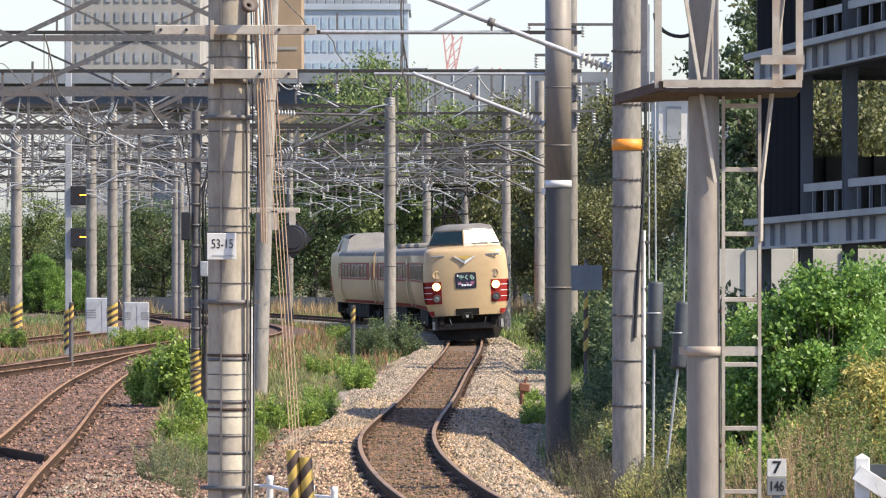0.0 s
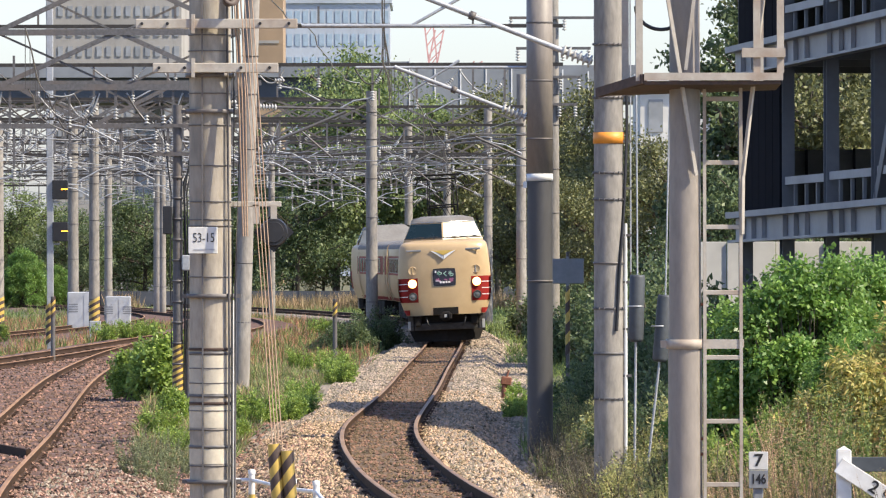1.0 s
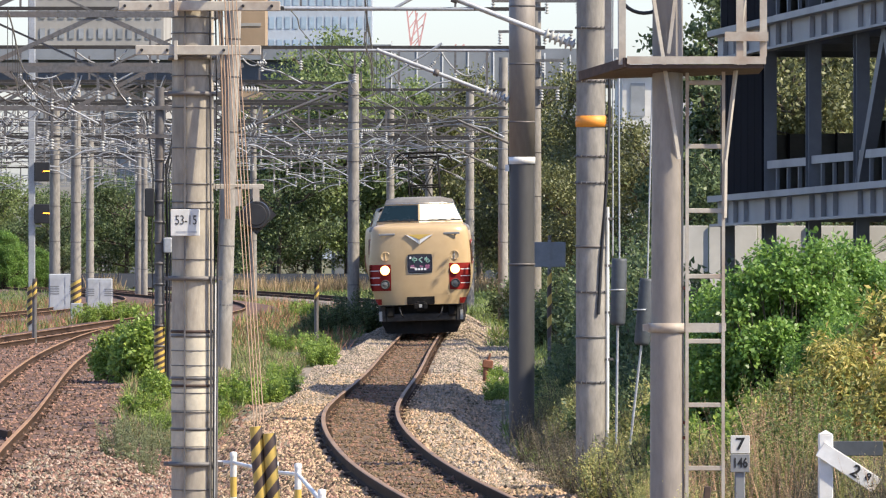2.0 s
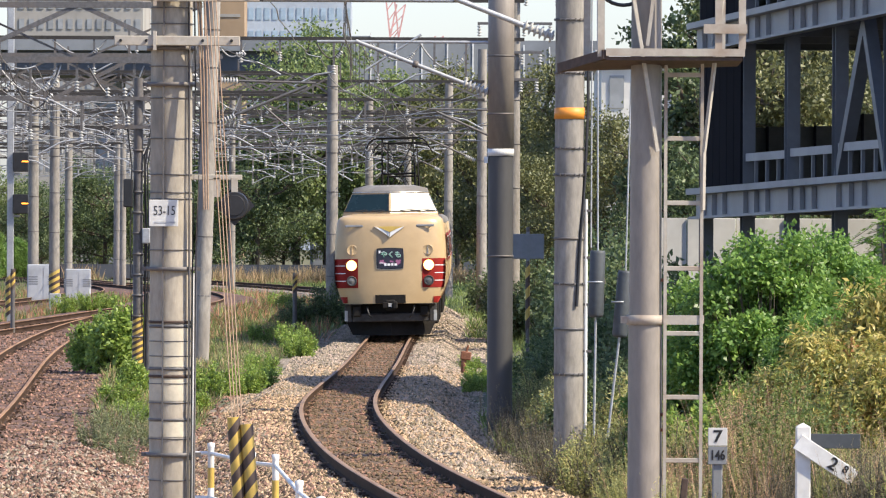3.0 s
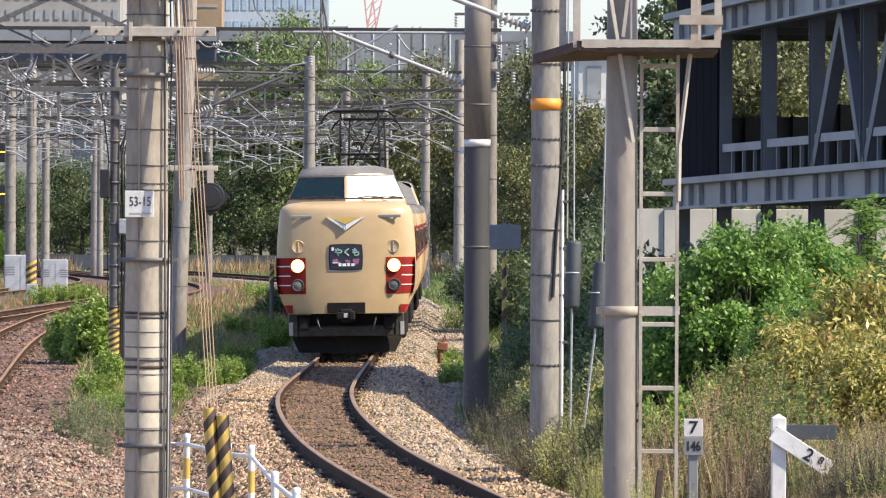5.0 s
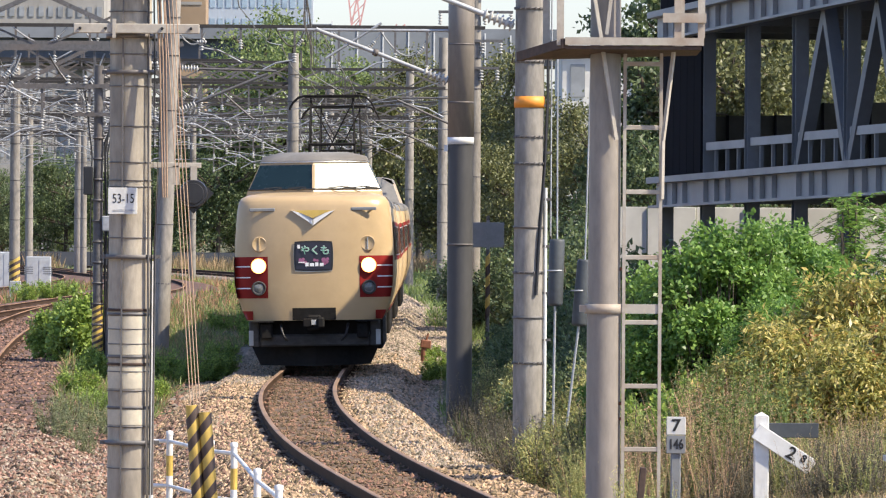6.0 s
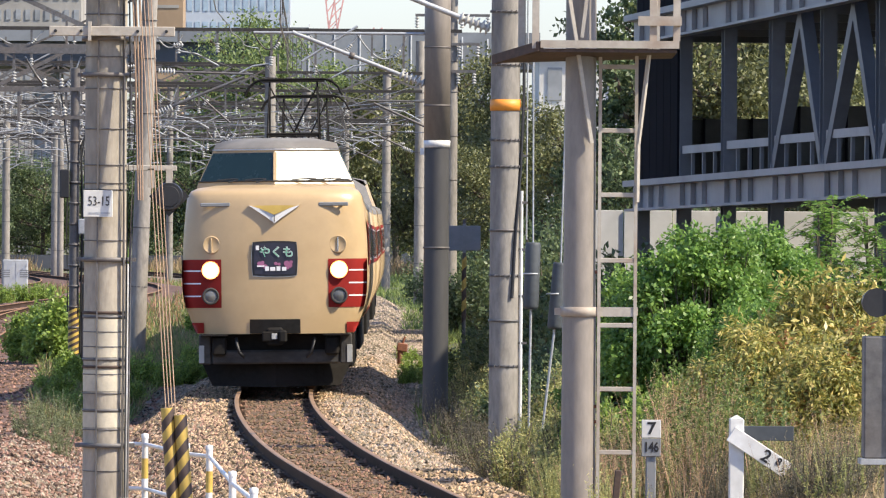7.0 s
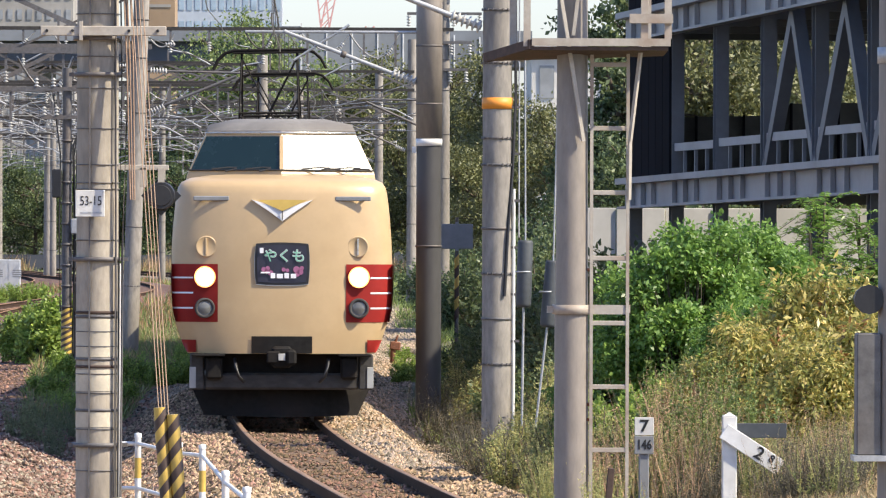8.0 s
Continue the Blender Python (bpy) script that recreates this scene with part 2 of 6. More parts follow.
VIADUCT_DARK = material("dark_viaduct_girder", (0.07, 0.08, 0.095), 0.7, grain=1.2, amount=0.15, stain=0.2, bump=0.03)
# Crane red paled to put the distance haze into the colour.
CRANE_HAZED_RED = material("hazed_crane_red", (0.66, 0.36, 0.33), 0.6, grain=2, amount=0.1, bump=0)


# ---- mesh tools ----
class Shape:
    """Collects boxes, rods, tubes and plates for one mesh."""
    def __init__(self):
        self.v, self.f, self.smooth = [], [], []

    def add(self, verts, faces, smooth=False):
        n = len(self.v)
        self.v += [tuple(p) for p in verts]
        self.f += [tuple(i + n for i in f) for f in faces]
        self.smooth += [smooth] * len(faces)
        return self

    def box(self, x0, x1, y0, y1, z0, z1, m=None, bevel=0.0):
        if bevel:
            b = bevel
            ring = [(x0 + b, y0), (x1 - b, y0), (x1, y0 + b), (x1, y1 - b), (x1 - b, y1), (x0 + b, y1), (x0, y1 - b), (x0, y0 + b)]
            cx, cy = (x0 + x1) / 2, (y0 + y1) / 2
            sx, sy = 1 - 2 * b / max(1e-6, x1 - x0), 1 - 2 * b / max(1e-6, y1 - y0)
            inner = [(cx + (x - cx) * sx, cy + (y - cy) * sy) for x, y in ring]
            v = [(x, y, z0) for x, y in inner] + [(x, y, z0 + b) for x, y in ring] + [(x, y, z1 - b) for x, y in ring] + [(x, y, z1) for x, y in inner]
            f = [tuple(reversed(range(8))), tuple(range(24, 32))]
            for r in range(3):
                f += [(r * 8 + i, r * 8 + (i + 1) % 8, r * 8 + 8 + (i + 1) % 8, r * 8 + 8 + i) for i in range(8)]
        else:
            v = [(x, y, z) for z in (z0, z1) for x, y in ((x0, y0), (x1, y0), (x1, y1), (x0, y1))]
            f = [(3, 2, 1, 0), (4, 5, 6, 7), (0, 1, 5, 4), (1, 2, 6, 5), (2, 3, 7, 6), (3, 0, 4, 7)]
        if m:
            v = [m @ Vector(p) for p in v]
        return self.add(v, f)

    def beam(self, a, b, w, h=None):
        """A square bar from a to b."""
        a, b = Vector(a), Vector(b)
        q = (b - a).to_track_quat("Z", "Y").to_matrix().to_4x4()
        h = h or w
        return self.box(-w / 2, w / 2, -h / 2, h / 2, 0, (b - a).length, Matrix.Translation(a) @ q)

    def rod(self, a, b, r, r2=None, n=12, caps=True):
        a, b = Vector(a), Vector(b)
        q = (b - a).to_track_quat("Z", "Y").to_matrix()
        r2 = r if r2 is None else r2
        v = []
        for p, rr in ((a, r), (b, r2)):
            v += [p + q @ Vector((rr * math.cos(6.28318 * i / n), rr * math.sin(6.28318 * i / n), 0)) for i in range(n)]
        self.add(v, [(i, (i + 1) % n, n + (i + 1) % n, n + i) for i in range(n)], True)
        if caps:
            self.add(v, [tuple(reversed(range(n))), tuple(range(n, 2 * n))])
        return self

    def tube(self, pts, r, n=5):
        pts = [Vector(p) for p in pts]
        v = []
        for k, p in enumerate(pts):
            d = (pts[min(k + 1, len(pts) - 1)] - pts[max(k - 1, 0)])
            q = d.to_track_quat("Z", "Y").to_matrix()
            v += [p + q @ Vector((r * math.cos(6.28318 * i / n), r * math.sin(6.28318 * i / n), 0)) for i in range(n)]
        f = []
        for k in range(len(pts) - 1):
            f += [(k * n + i, k * n + (i + 1) % n, k * n + n + (i + 1) % n, k * n + n + i) for i in range(n)]
        return self.add(v, f, True)

    def lathe(self, profile, m, n=16):
        """profile of (radius, height) about the z axis of m."""
        v = [m @ Vector((r * math.cos(6.28318 * i / n), r * math.sin(6.28318 * i / n), z)) for r, z in profile for i in range(n)]
        f = []
        for k in range(len(profile) - 1):
            f += [(k * n + i, k * n + (i + 1) % n, k * n + n + (i + 1) % n, k * n + n + i) for i in range(n)]
        return self.add(v, f, True)

    def grid(self, rows, smooth=True):
        n = len(rows[0])
        v = [p for row in rows for p in row]
        f = [(r * n + i, r * n + i + 1, r * n + n + i + 1, r * n + n + i) for r in range(len(rows) - 1) for i in range(n - 1)]
        return self.add(v, f, smooth)

    def mesh(self, name, mat):
        me = bpy.data.meshes.new(name)
        me.from_pydata(self.v, [], self.f)
        me.polygons.foreach_set("use_smooth", self.smooth)
        me.materials.append(mat)
        me.update()
        return me


def part(name, shape, mat, parent, label=""):
    ob = new(name, shape.mesh(name, mat))
    ob.parent = parent
    return tagged(ob, label)


def thing(name, label, category, group="", kind="", at=(0, 0, 0), rz=0):
    ob = new(name)
    ob.empty_display_size = 0.2
    ob.matrix_basis = pose(*at, 0, 0, rz)
    return tagged(ob, label, category, group, kind)


def solid(name, shape, mat, label, category, group="", kind="", at=(0, 0, 0), rz=0):
    ob = new(name, shape.mesh(name, mat))
    ob.matrix_basis = pose(*at, 0, 0, rz)
    return tagged(ob, label, category, group, kind)


def quads(name, verts, mat):
    """A mesh of separate quads from an array of shape (n, 4, 3)."""
    n = len(verts)
    me = bpy.data.meshes.new(name)
    me.vertices.add(n * 4)
    me.loops.add(n * 4)
    me.polygons.add(n)
    me.vertices.foreach_set("co", verts.astype(np.float32).ravel())
    me.loops.foreach_set("vertex_index", np.arange(n * 4, dtype=np.int32))
    me.polygons.foreach_set("loop_start", np.arange(0, n * 4, 4, dtype=np.int32))
    me.polygons.foreach_set("loop_total", np.full(n, 4, dtype=np.int32))
    me.materials.append(mat)
    me.update(calc_edges=True)
    return me


def unit(a):
    return a / np.maximum(1e-9, np.linalg.norm(a, axis=-1, keepdims=True))


def leaves(p, way, length, width, rng, fold=0.15):
    """Pointed leaves or blades: base points, growth directions, lengths, widths."""
    n = len(p)
    side = unit(np.cross(way, rng.normal(size=(n, 3))))
    up = np.cross(side, way)
    L, W = np.asarray(length).reshape(-1, 1), np.asarray(width).reshape(-1, 1)
    mid = p + way * L * 0.45 + up * L * fold
    return np.stack([p, mid + side * W / 2, p + way * L - up * L * fold * 0.5, mid - side * W / 2], axis=1)


def spline(xs, ys):
    """Natural cubic through the points; straight on past both ends."""
    xs, ys = np.array(xs, float), np.array(ys, float)
    n, h = len(xs), np.diff(xs)
    A, r = np.eye(n), np.zeros(n)
    for i in range(1, n - 1):
        A[i, i - 1:i + 2] = h[i - 1], 2 * (h[i - 1] + h[i]), h[i]
        r[i] = 6 * ((ys[i + 1] - ys[i]) / h[i] - (ys[i] - ys[i - 1]) / h[i - 1])
    k = np.linalg.solve(A, r)

    def at(x):
        x = np.asarray(x, float)
        i = np.clip(np.searchsorted(xs, x) - 1, 0, n - 2)
        xc = np.clip(x, xs[0], xs[-1])
        a, b, hh = xs[i + 1] - xc, xc - xs[i], h[i]
        v = (k[i] * a ** 3 + k[i + 1] * b ** 3) / (6 * hh) + (ys[i] / hh - k[i] * hh / 6) * a + (ys[i + 1] / hh - k[i + 1] * hh / 6) * b
        s0 = (ys[1] - ys[0]) / h[0] - k[1] * h[0] / 6
        s1 = (ys[-1] - ys[-2]) / h[-1] + k[-2] * h[-1] / 6
        return v + np.minimum(x - xs[0], 0) * s0 + np.maximum(x - xs[-1], 0) * s1
    return at


# ---- the line of the tracks: sideways and height over distance ----
MAIN_X = spline([20, 55, 66, 77, 89.3, 98, 107, 116, 134, 151.6, 169.4, 205, 232, 253, 273, 294, 315, 340, 420],
                [5.5, 1.6, 0.78, 0.10, -0.40, -0.625, -0.715, -0.672, -0.46, -0.234, -0.02, 0.478, 0.76, 0.72, 0.1, -1.5, -3.8, -7.4, -24])
MAIN_Z = spline([20, 77, 89, 107, 116, 134, 152, 170, 206, 232, 260, 300, 420], [0.2, 0.15, 0.12, 0.09, 0.04, -0.06, -0.11, -0.1, -0.06, 0.0, 0.02, 0.0, 0.0])
MAIN_CANT = spline([20, 77, 89, 107, 116, 152, 170, 205, 214, 232, 300, 420], [-1.5, -1.0, -0.4, 0.3, 0.8, 0.9, 0.8, 1.5, 2.0, 2.7, 3.0, 3.0])
YARD_X = spline([20, 60, 80, 103, 128, 154, 183, 215, 260, 300, 340, 420], [-1.8, -4.5, -5.6, -6.35, -7.2, -8.05, -8.6, -8.5, -6.9, -8.6, -13.5, -28])
CROSS_X = spline([100, 140, 174, 205, 236, 269, 300, 340, 420], [-17.5, -14.0, -11.4, -9.95, -8.7, -8.0, -9.6, -14.6, -29])
FAR_X = spline([100, 160, 200, 235, 270, 300, 340, 420], [-27, -21, -17.3, -15.0, -13.3, -13.0, -16.5, -31])
def flat(z):
    return lambda y: np.asarray(y, float) * 0 + z
TRACKS = [(MAIN_X, MAIN_Z, MAIN_CANT, 20, 420), (YARD_X, flat(0.0), flat(0.0), 30, 420), (CROSS_X, flat(0.02), flat(0.0), 100, 420), (FAR_X, flat(0.0), flat(0.0), 100, 420)]


# ---- ground ----
def ground_height(x, y):
    """Height of the ground sheet at arrays x, y."""
    z = np.full(np.shape(x), -0.42) + 0.05 * np.sin(x * 0.9 + y * 0.13) + 0.05 * np.sin(y * 0.31 - x * 0.4)
    right = np.clip((x - 2.0) / 2.5, 0, 1) * np.clip((150 - y) / 60, 0, 1)
    z = z + 0.35 * right + 0.65 * np.clip((x - 2.3) / 1.2, 0, 1) * np.clip((92 - y) / 22, 0, 1)
    for k, (fx, fz, cant, y0, y1) in enumerate(TRACKS):
        d = np.abs(x - fx(y))
        top = fz(y) - 0.15 + 0.02 * np.sin(y * 2.3 + x * 3.1)
        half, slope = (1.4, 0.6) if k == 0 else (1.9, 0.4)
        bank = top - np.maximum(0, d - half) * slope
        if k == 0:
            bank = bank + 0.05 * np.exp(-((d - 1.7) / 0.35) ** 2) * (1 + 0.6 * np.sin(y * 0.21))
        z = np.where((y > y0 - 5) & (y < y1 + 5), np.maximum(z, bank), z)
    return z


def build_ground():
    xs = np.unique(np.concatenate([[-3000, -1500, -700, -300, -150, -90, -60], np.arange(-45, -14, 1.0), np.arange(-14, 7, 0.14), np.arange(7, 20, 0.6), [25, 35, 60, 100, 200, 500, 1200, 3000]]))
    ys = np.unique(np.concatenate([[-300, -100, -40, -10, 0, 10, 20, 30, 40], np.arange(46, 150, 0.4), np.arange(150, 345, 0.8), np.arange(345, 430, 4), [450, 500, 600, 800, 1200, 2000, 4500]]))
    X, Y = np.meshgrid(xs, ys)
    Z = ground_height(X, Y)
    nx, ny = len(xs), len(ys)
    v = np.stack([X, Y, Z], -1).reshape(-1, 3)
    i = np.arange((ny - 1) * (nx - 1))
    r, c = i // (nx - 1), i % (nx - 1)
    a = r * nx + c
    f = np.stack([a, a + 1, a + nx + 1, a + nx], 1)
    me = bpy.data.meshes.new("ground")
    me.from_pydata(v.tolist(), [], f.tolist())
    for m in (SOIL, BALLAST, BALLAST_RED, BALLAST_DUST, BALLAST_GREY):
        me.materials.append(m)
    cx, cy = v[f].mean(1)[:, 0], v[f].mean(1)[:, 1]
    wob = 0.35 * np.sin(cy * 0.7 + cx * 1.9) + 0.25 * np.sin(cy * 0.23 - cx) + 0.2 * np.sin(cy * 2.9)
    idx = np.zeros(len(f), int)
    for k, (fx, fz, cant, y0, y1) in enumerate(TRACKS):
        near = np.abs(cx - fx(cy)) < (np.where(cy < 122, 2.5, 2.0) if k == 0 else 2.5) + wob
        near &= (cy > y0 - 5) & (cy < y1)
        idx[near] = 1 if k == 0 else 2
    yard = (cx < MAIN_X(cy) - 2.3 + wob * 0.5) & (cx > -16) & (cy < 112 + 6 * wob)
    idx[(idx == 1) & (cy > 118 + 10 * wob)] = 4
    idx[yard] = 2
    idx[yard & (cy < 80 + 8 * wob)] = 1
    idx[(np.abs(cx - MAIN_X(cy)) < 0.72 + 0.12 * wob) & (cy > 20) & (cy < 410)] = 3
    me.polygons.foreach_set("material_index", idx.astype(np.int32))
    me.polygons.foreach_set("use_smooth", [True] * len(f))
    me.update()
    return tagged(new("ground", me), "ballast, bare soil and rough grass beside tracks", "ground", kind="structure")


build_ground()


def build_track(name, label, fx, fz, cant, y0, y1, step=2.0):
    track = thing(name, label, "railway track", kind="structure")
    ys = np.arange(y0, y1 + 0.1, step)
    for side in (-1, 1):
        foot, head = Shape(), Shape()
        prof = [(-0.06, -0.15), (0.06, -0.15), (0.06, -0.135), (0.012, -0.12), (0.012, -0.045), (0.034, -0.035), (0.034, -0.006), (-0.034, -0.006), (-0.034, -0.035), (-0.012, -0.045), (-0.012, -0.12), (-0.06, -0.135)]
        rows, top = [], []
        for y in ys:
            s = float(fx(y + 0.5) - fx(y - 0.5))
            nx, ny = 1 / math.hypot(1, s), -s / math.hypot(1, s)
            c = math.radians(float(cant(y)))
            ox, oz = side * 0.568, float(fz(y)) + side * 0.568 * math.sin(c)
            px, py = float(fx(y)) + nx * ox, y + ny * ox
            rows.append([(px + nx * a, py + ny * a, oz + b) for a, b in prof + prof[:1]])
            top.append([(px + nx * a, py + ny * a, oz + b) for a, b in ((-0.033, -0.006), (-0.026, 0), (0.026, 0), (0.033, -0.006))])
        rail = part("rail", foot.grid(rows, False), RAIL_SIDE, track)
        part("rail_head", head.grid(top, False), RAIL_HEAD if name == "main_track" else RUST_HEAD, rail, "worn shiny rail head")
    ties = Shape()
    for y in np.arange(y0, min(y1, 340), 0.6 if name == "main_track" else 0.75):
        x, z = float(fx(y)), float(fz(y))
        s = float(fx(y + 0.5) - fx(y - 0.5))
        m = Matrix.Translation((x, y, z)) @ pose(0, 0, 0, 0, -float(cant(y)), -math.degrees(math.atan(s)))
        ties.box(-1.0, 1.0, -0.11, 0.11, -0.32, -0.168, m)
    clips = Shape()
    for y in np.arange(max(y0, 60), min(y1, 210), 0.6 if name == "main_track" else 0.75):
        x, z, s = float(fx(y)), float(fz(y)), float(fx(y + 0.5) - fx(y - 0.5))
        m = Matrix.Translation((x, y, z)) @ pose(0, 0, 0, 0, -float(cant(y)), -math.degrees(math.atan(s)))
        for q in (-0.568, 0.568):
            for e in (-0.085, 0.085):
                clips.box(q + e - 0.035, q + e + 0.035, -0.07, 0.07, -0.16, -0.125, m)
    tagged(part("rail_fastening", clips, RAIL_SIDE, track, "rusty rail clips"), kind="stuff")
    tagged(part("sleepers", ties, BROWN_BLACK, track, "grimy sleepers sunk in ballast"), kind="stuff")
    return track


build_track("main_track", "curving single track with rusty rails in tan ballast", MAIN_X, MAIN_Z, MAIN_CANT, 20, 400, 1.0)
build_track("yard_track", "rusty yard track curving through reddish ballast", YARD_X, flat(0.0), flat(0.0), 30, 400)
build_track("crossover_track", "rusty track crossing towards the yard", CROSS_X, flat(0.02), flat(0.0), 100, 400)
build_track("far_track", "distant rusty track among poles", FAR_X, flat(0.0), flat(0.0), 100, 400)


def scatter_stones(name, label, mat, n, seed, span, near, size):
    """Crushed stones lying on the ballast, each an uneven octahedron."""
    rng = np.random.default_rng(seed)
    y = span[0] + (span[1] - span[0]) * rng.random(n) ** 1.6
    x = near(y) + rng.uniform(-1, 1, n) * span[2] + span[3]
    z = ground_height(x, y)
    s = rng.uniform(*size, n)
    base = np.array([(1, 0, 0), (0, 1, 0), (-1, 0, 0), (0, -1, 0), (0, 0, 1), (0, 0, -1)], float)
    v = base[None] * (s[:, None, None] * rng.uniform(0.6, 1.3, (n, 6, 1))) + rng.normal(size=(n, 6, 3)) * s[:, None, None] * 0.15
    a = rng.uniform(0, 6.28, n)
    ca, sa = np.cos(a)[:, None], np.sin(a)[:, None]
    v = np.stack([v[..., 0] * ca - v[..., 1] * sa, v[..., 0] * sa + v[..., 1] * ca, v[..., 2] * 0.8], -1)
    v += np.stack([x, y, z + s * 0.2], -1)[:, None]
    f = np.array([(0, 1, 4), (1, 2, 4), (2, 3, 4), (3, 0, 4), (1, 0, 5), (2, 1, 5), (3, 2, 5), (0, 3, 5)])
    faces = (np.arange(n)[:, None, None] * 6 + f[None]).reshape(-1, 3)
    me = bpy.data.meshes.new(name)
    me.from_pydata(v.reshape(-1, 3).tolist(), [], faces.tolist())
    me.materials.append(mat)
    me.update()
    return tagged(new(name, me), label, "gravel", kind="stuff")


# ---- the train ----
BODY = [(0.92, 1.24), (1.0, 1.285), (1.15, 1.345), (1.335, 1.405), (1.5, 1.44), (1.75, 1.46), (2.1, 1.46), (2.4, 1.452), (2.7, 1.43), (2.9, 1.41), (3.02, 1.395), (3.11, 1.375), (3.18, 1.33), (3.235, 1.22), (3.28, 0.95), (3.31, 0.5), (3.32, 0.0)]
HALF = spline([p[0] for p in BODY[:13]], [p[1] for p in BODY[:13]])
LEN = 20.4


def nose_depth(u, z):
    """How far the front surface lies behind its foremost point, by the share u of the half width and the height z."""
    y = 0.30 * abs(u) ** 2.4 + 0.14 * max(0.0, abs(u) - 0.86) / 0.14 * abs(u) ** 8
    y += 0.05 * max(0.0, z - 2.0) ** 2 + 0.04 * max(0.0, 1.4 - z)
    if z > 2.95:
        y += 0.8 * (z - 2.95) ** 2 + 260 * max(0.0, z - 3.14) ** 3
    return y


def nose(u, z, out=0.0):
    return (u * (float(HALF(z)) if z < 3.18 else 1.33) , -LEN / 2 + nose_depth(u, z) - out, z)


def nose_patch(x0, x1, z0, z1, out=0.004, nx=6, nz=5, thick=0.0):
    rows = []
    for k in range(nz + 1):
        z = z0 + (z1 - z0) * k / nz
        h = float(HALF(z))
        rows.append([nose(max(-1, min(1, (x0 + (x1 - x0) * i / nx) / h)), z, out) for i in range(nx + 1)])
    return Shape().grid(rows)


def nose_rounded(cx, cz, w, h, r, out):
    """A plate with rounded corners on the nose, as a fan."""
    pts = []
    for k in range(24):
        a = 2 * math.pi * k / 24
        x = max(-1, min(1, math.cos(a) * 1.45)) * (w / 2 - r) + r * math.cos(a)
        z = max(-1, min(1, math.sin(a) * 1.45)) * (h / 2 - r) + r * math.sin(a)
        pts.append(nose((cx + x) / float(HALF(cz + z)), cz + z, out))
    v = [nose(cx / float(HALF(cz)), cz, out)] + pts
    return Shape().add(v, [(0, 1 + i, 1 + (i + 1) % 24) for i in range(24)])


def side_plate(side, y0, y1, z0, z1, out, nz=3):
    rows = [[(side * (float(HALF(z0 + (z1 - z0) * k / nz)) + out), y, z0 + (z1 - z0) * k / nz) for y in ((y0, y1) if side > 0 else (y1, y0))] for k in range(nz + 1)]
    return Shape().grid(rows, False)


def bogie(car, y):
    b = Shape()
    for s in (-1, 1):
        b.box(s * 0.95 - 0.07, s * 0.95 + 0.07, y - 1.5, y + 1.5, 0.38, 0.62, bevel=0.02)
        for k in (-1.05, 1.05):
            b.box(s * 0.98 - 0.1, s * 0.98 + 0.1, y + k - 0.17, y + k + 0.17, 0.28, 0.6, bevel=0.02)
    b.box(-0.95, 0.95, y - 0.3, y + 0.3, 0.45, 0.7)
    frame_ob = part("bogie", b, UNDER_BLACK, car)
    for k in (-1.05, 1.05):
        w = Shape()
        for s in (-1, 1):
            w.lathe([(0.05, -0.07), (0.40, -0.07), (0.43, -0.05), (0.43, 0.03), (0.455, 0.05), (0.455, 0.07), (0.05, 0.07)], Matrix.Translation((s * 0.53, y + k, 0.43)) @ pose(0, 0, 0, 0, 90 * -s, 0), 20)
        w.rod((-0.55, y + k, 0.43), (0.55, y + k, 0.43), 0.07)
        part("wheelset", w, RAIL_SIDE, frame_ob, "steel wheelset")


def side_details(car, y_from, y_to, doors):
    """Window bands, windows, doors and gutters on both flanks."""
    for s in (-1, 1):
        part("window_band", side_plate(s, y_from, y_to, 2.0, 2.75, 0.02, 5), TRAIN_RED, car, "crimson window band")
        part("lower_stripe", side_plate(s, y_from, y_to, 0.95, 1.08, 0.02, 2), TRAIN_RED, car, "crimson sill stripe")
        y = y_from + 1.9
        while y < y_to - 2.2:
            if all(abs(y + 0.6 - d) > 1.2 for d in doors):
                pane = part("side_window", side_plate(s, y, y + 0.95, 2.11, 2.64, 0.03, 3), SIDE_GLASS, car, "tinted fixed window")
                fr = Shape()
                for a, b, c, d in ((y - 0.03, y, 2.08, 2.67), (y + 0.95, y + 0.98, 2.08, 2.67), (y - 0.03, y + 0.98, 2.64, 2.67), (y - 0.03, y + 0.98, 2.08, 2.11)):
                    sh = side_plate(s, a, b, c, d, 0.036, 1)
                    fr.add(sh.v, sh.f)
                part("window_frame", fr, SKIRT_GREY, pane)
            y += 1.45
        for d in doors:
            door = part("door", side_plate(s, d - 0.4, d + 0.4, 1.0, 2.95, 0.026, 6), CREAM, car, "cream folding door")
            part("door_window", side_plate(s, d - 0.2, d + 0.2, 2.1, 2.7, 0.034, 3), SIDE_GLASS, door)
        g = Shape().tube([(s * 1.335, y_from, 3.09), (s * 1.335, y_to, 3.09)], 0.02)
        part("gutter", g, ROOF_GREY, car)


def underfloor(car, seed):
    rng = random.Random(seed)
    for s in (-1, 1):
        y = -4.6
        while y < 4.4:
            w = rng.uniform(0.8, 1.9)
            part("equipment_box", Shape().box(s * 1.22 - (0.35 if s > 0 else 0), s * 1.22 + (0 if s > 0 else 0.35), y, y + w, 0.3, 0.9, bevel=0.03), UNDER_BLACK, car)
            y += w + 0.15


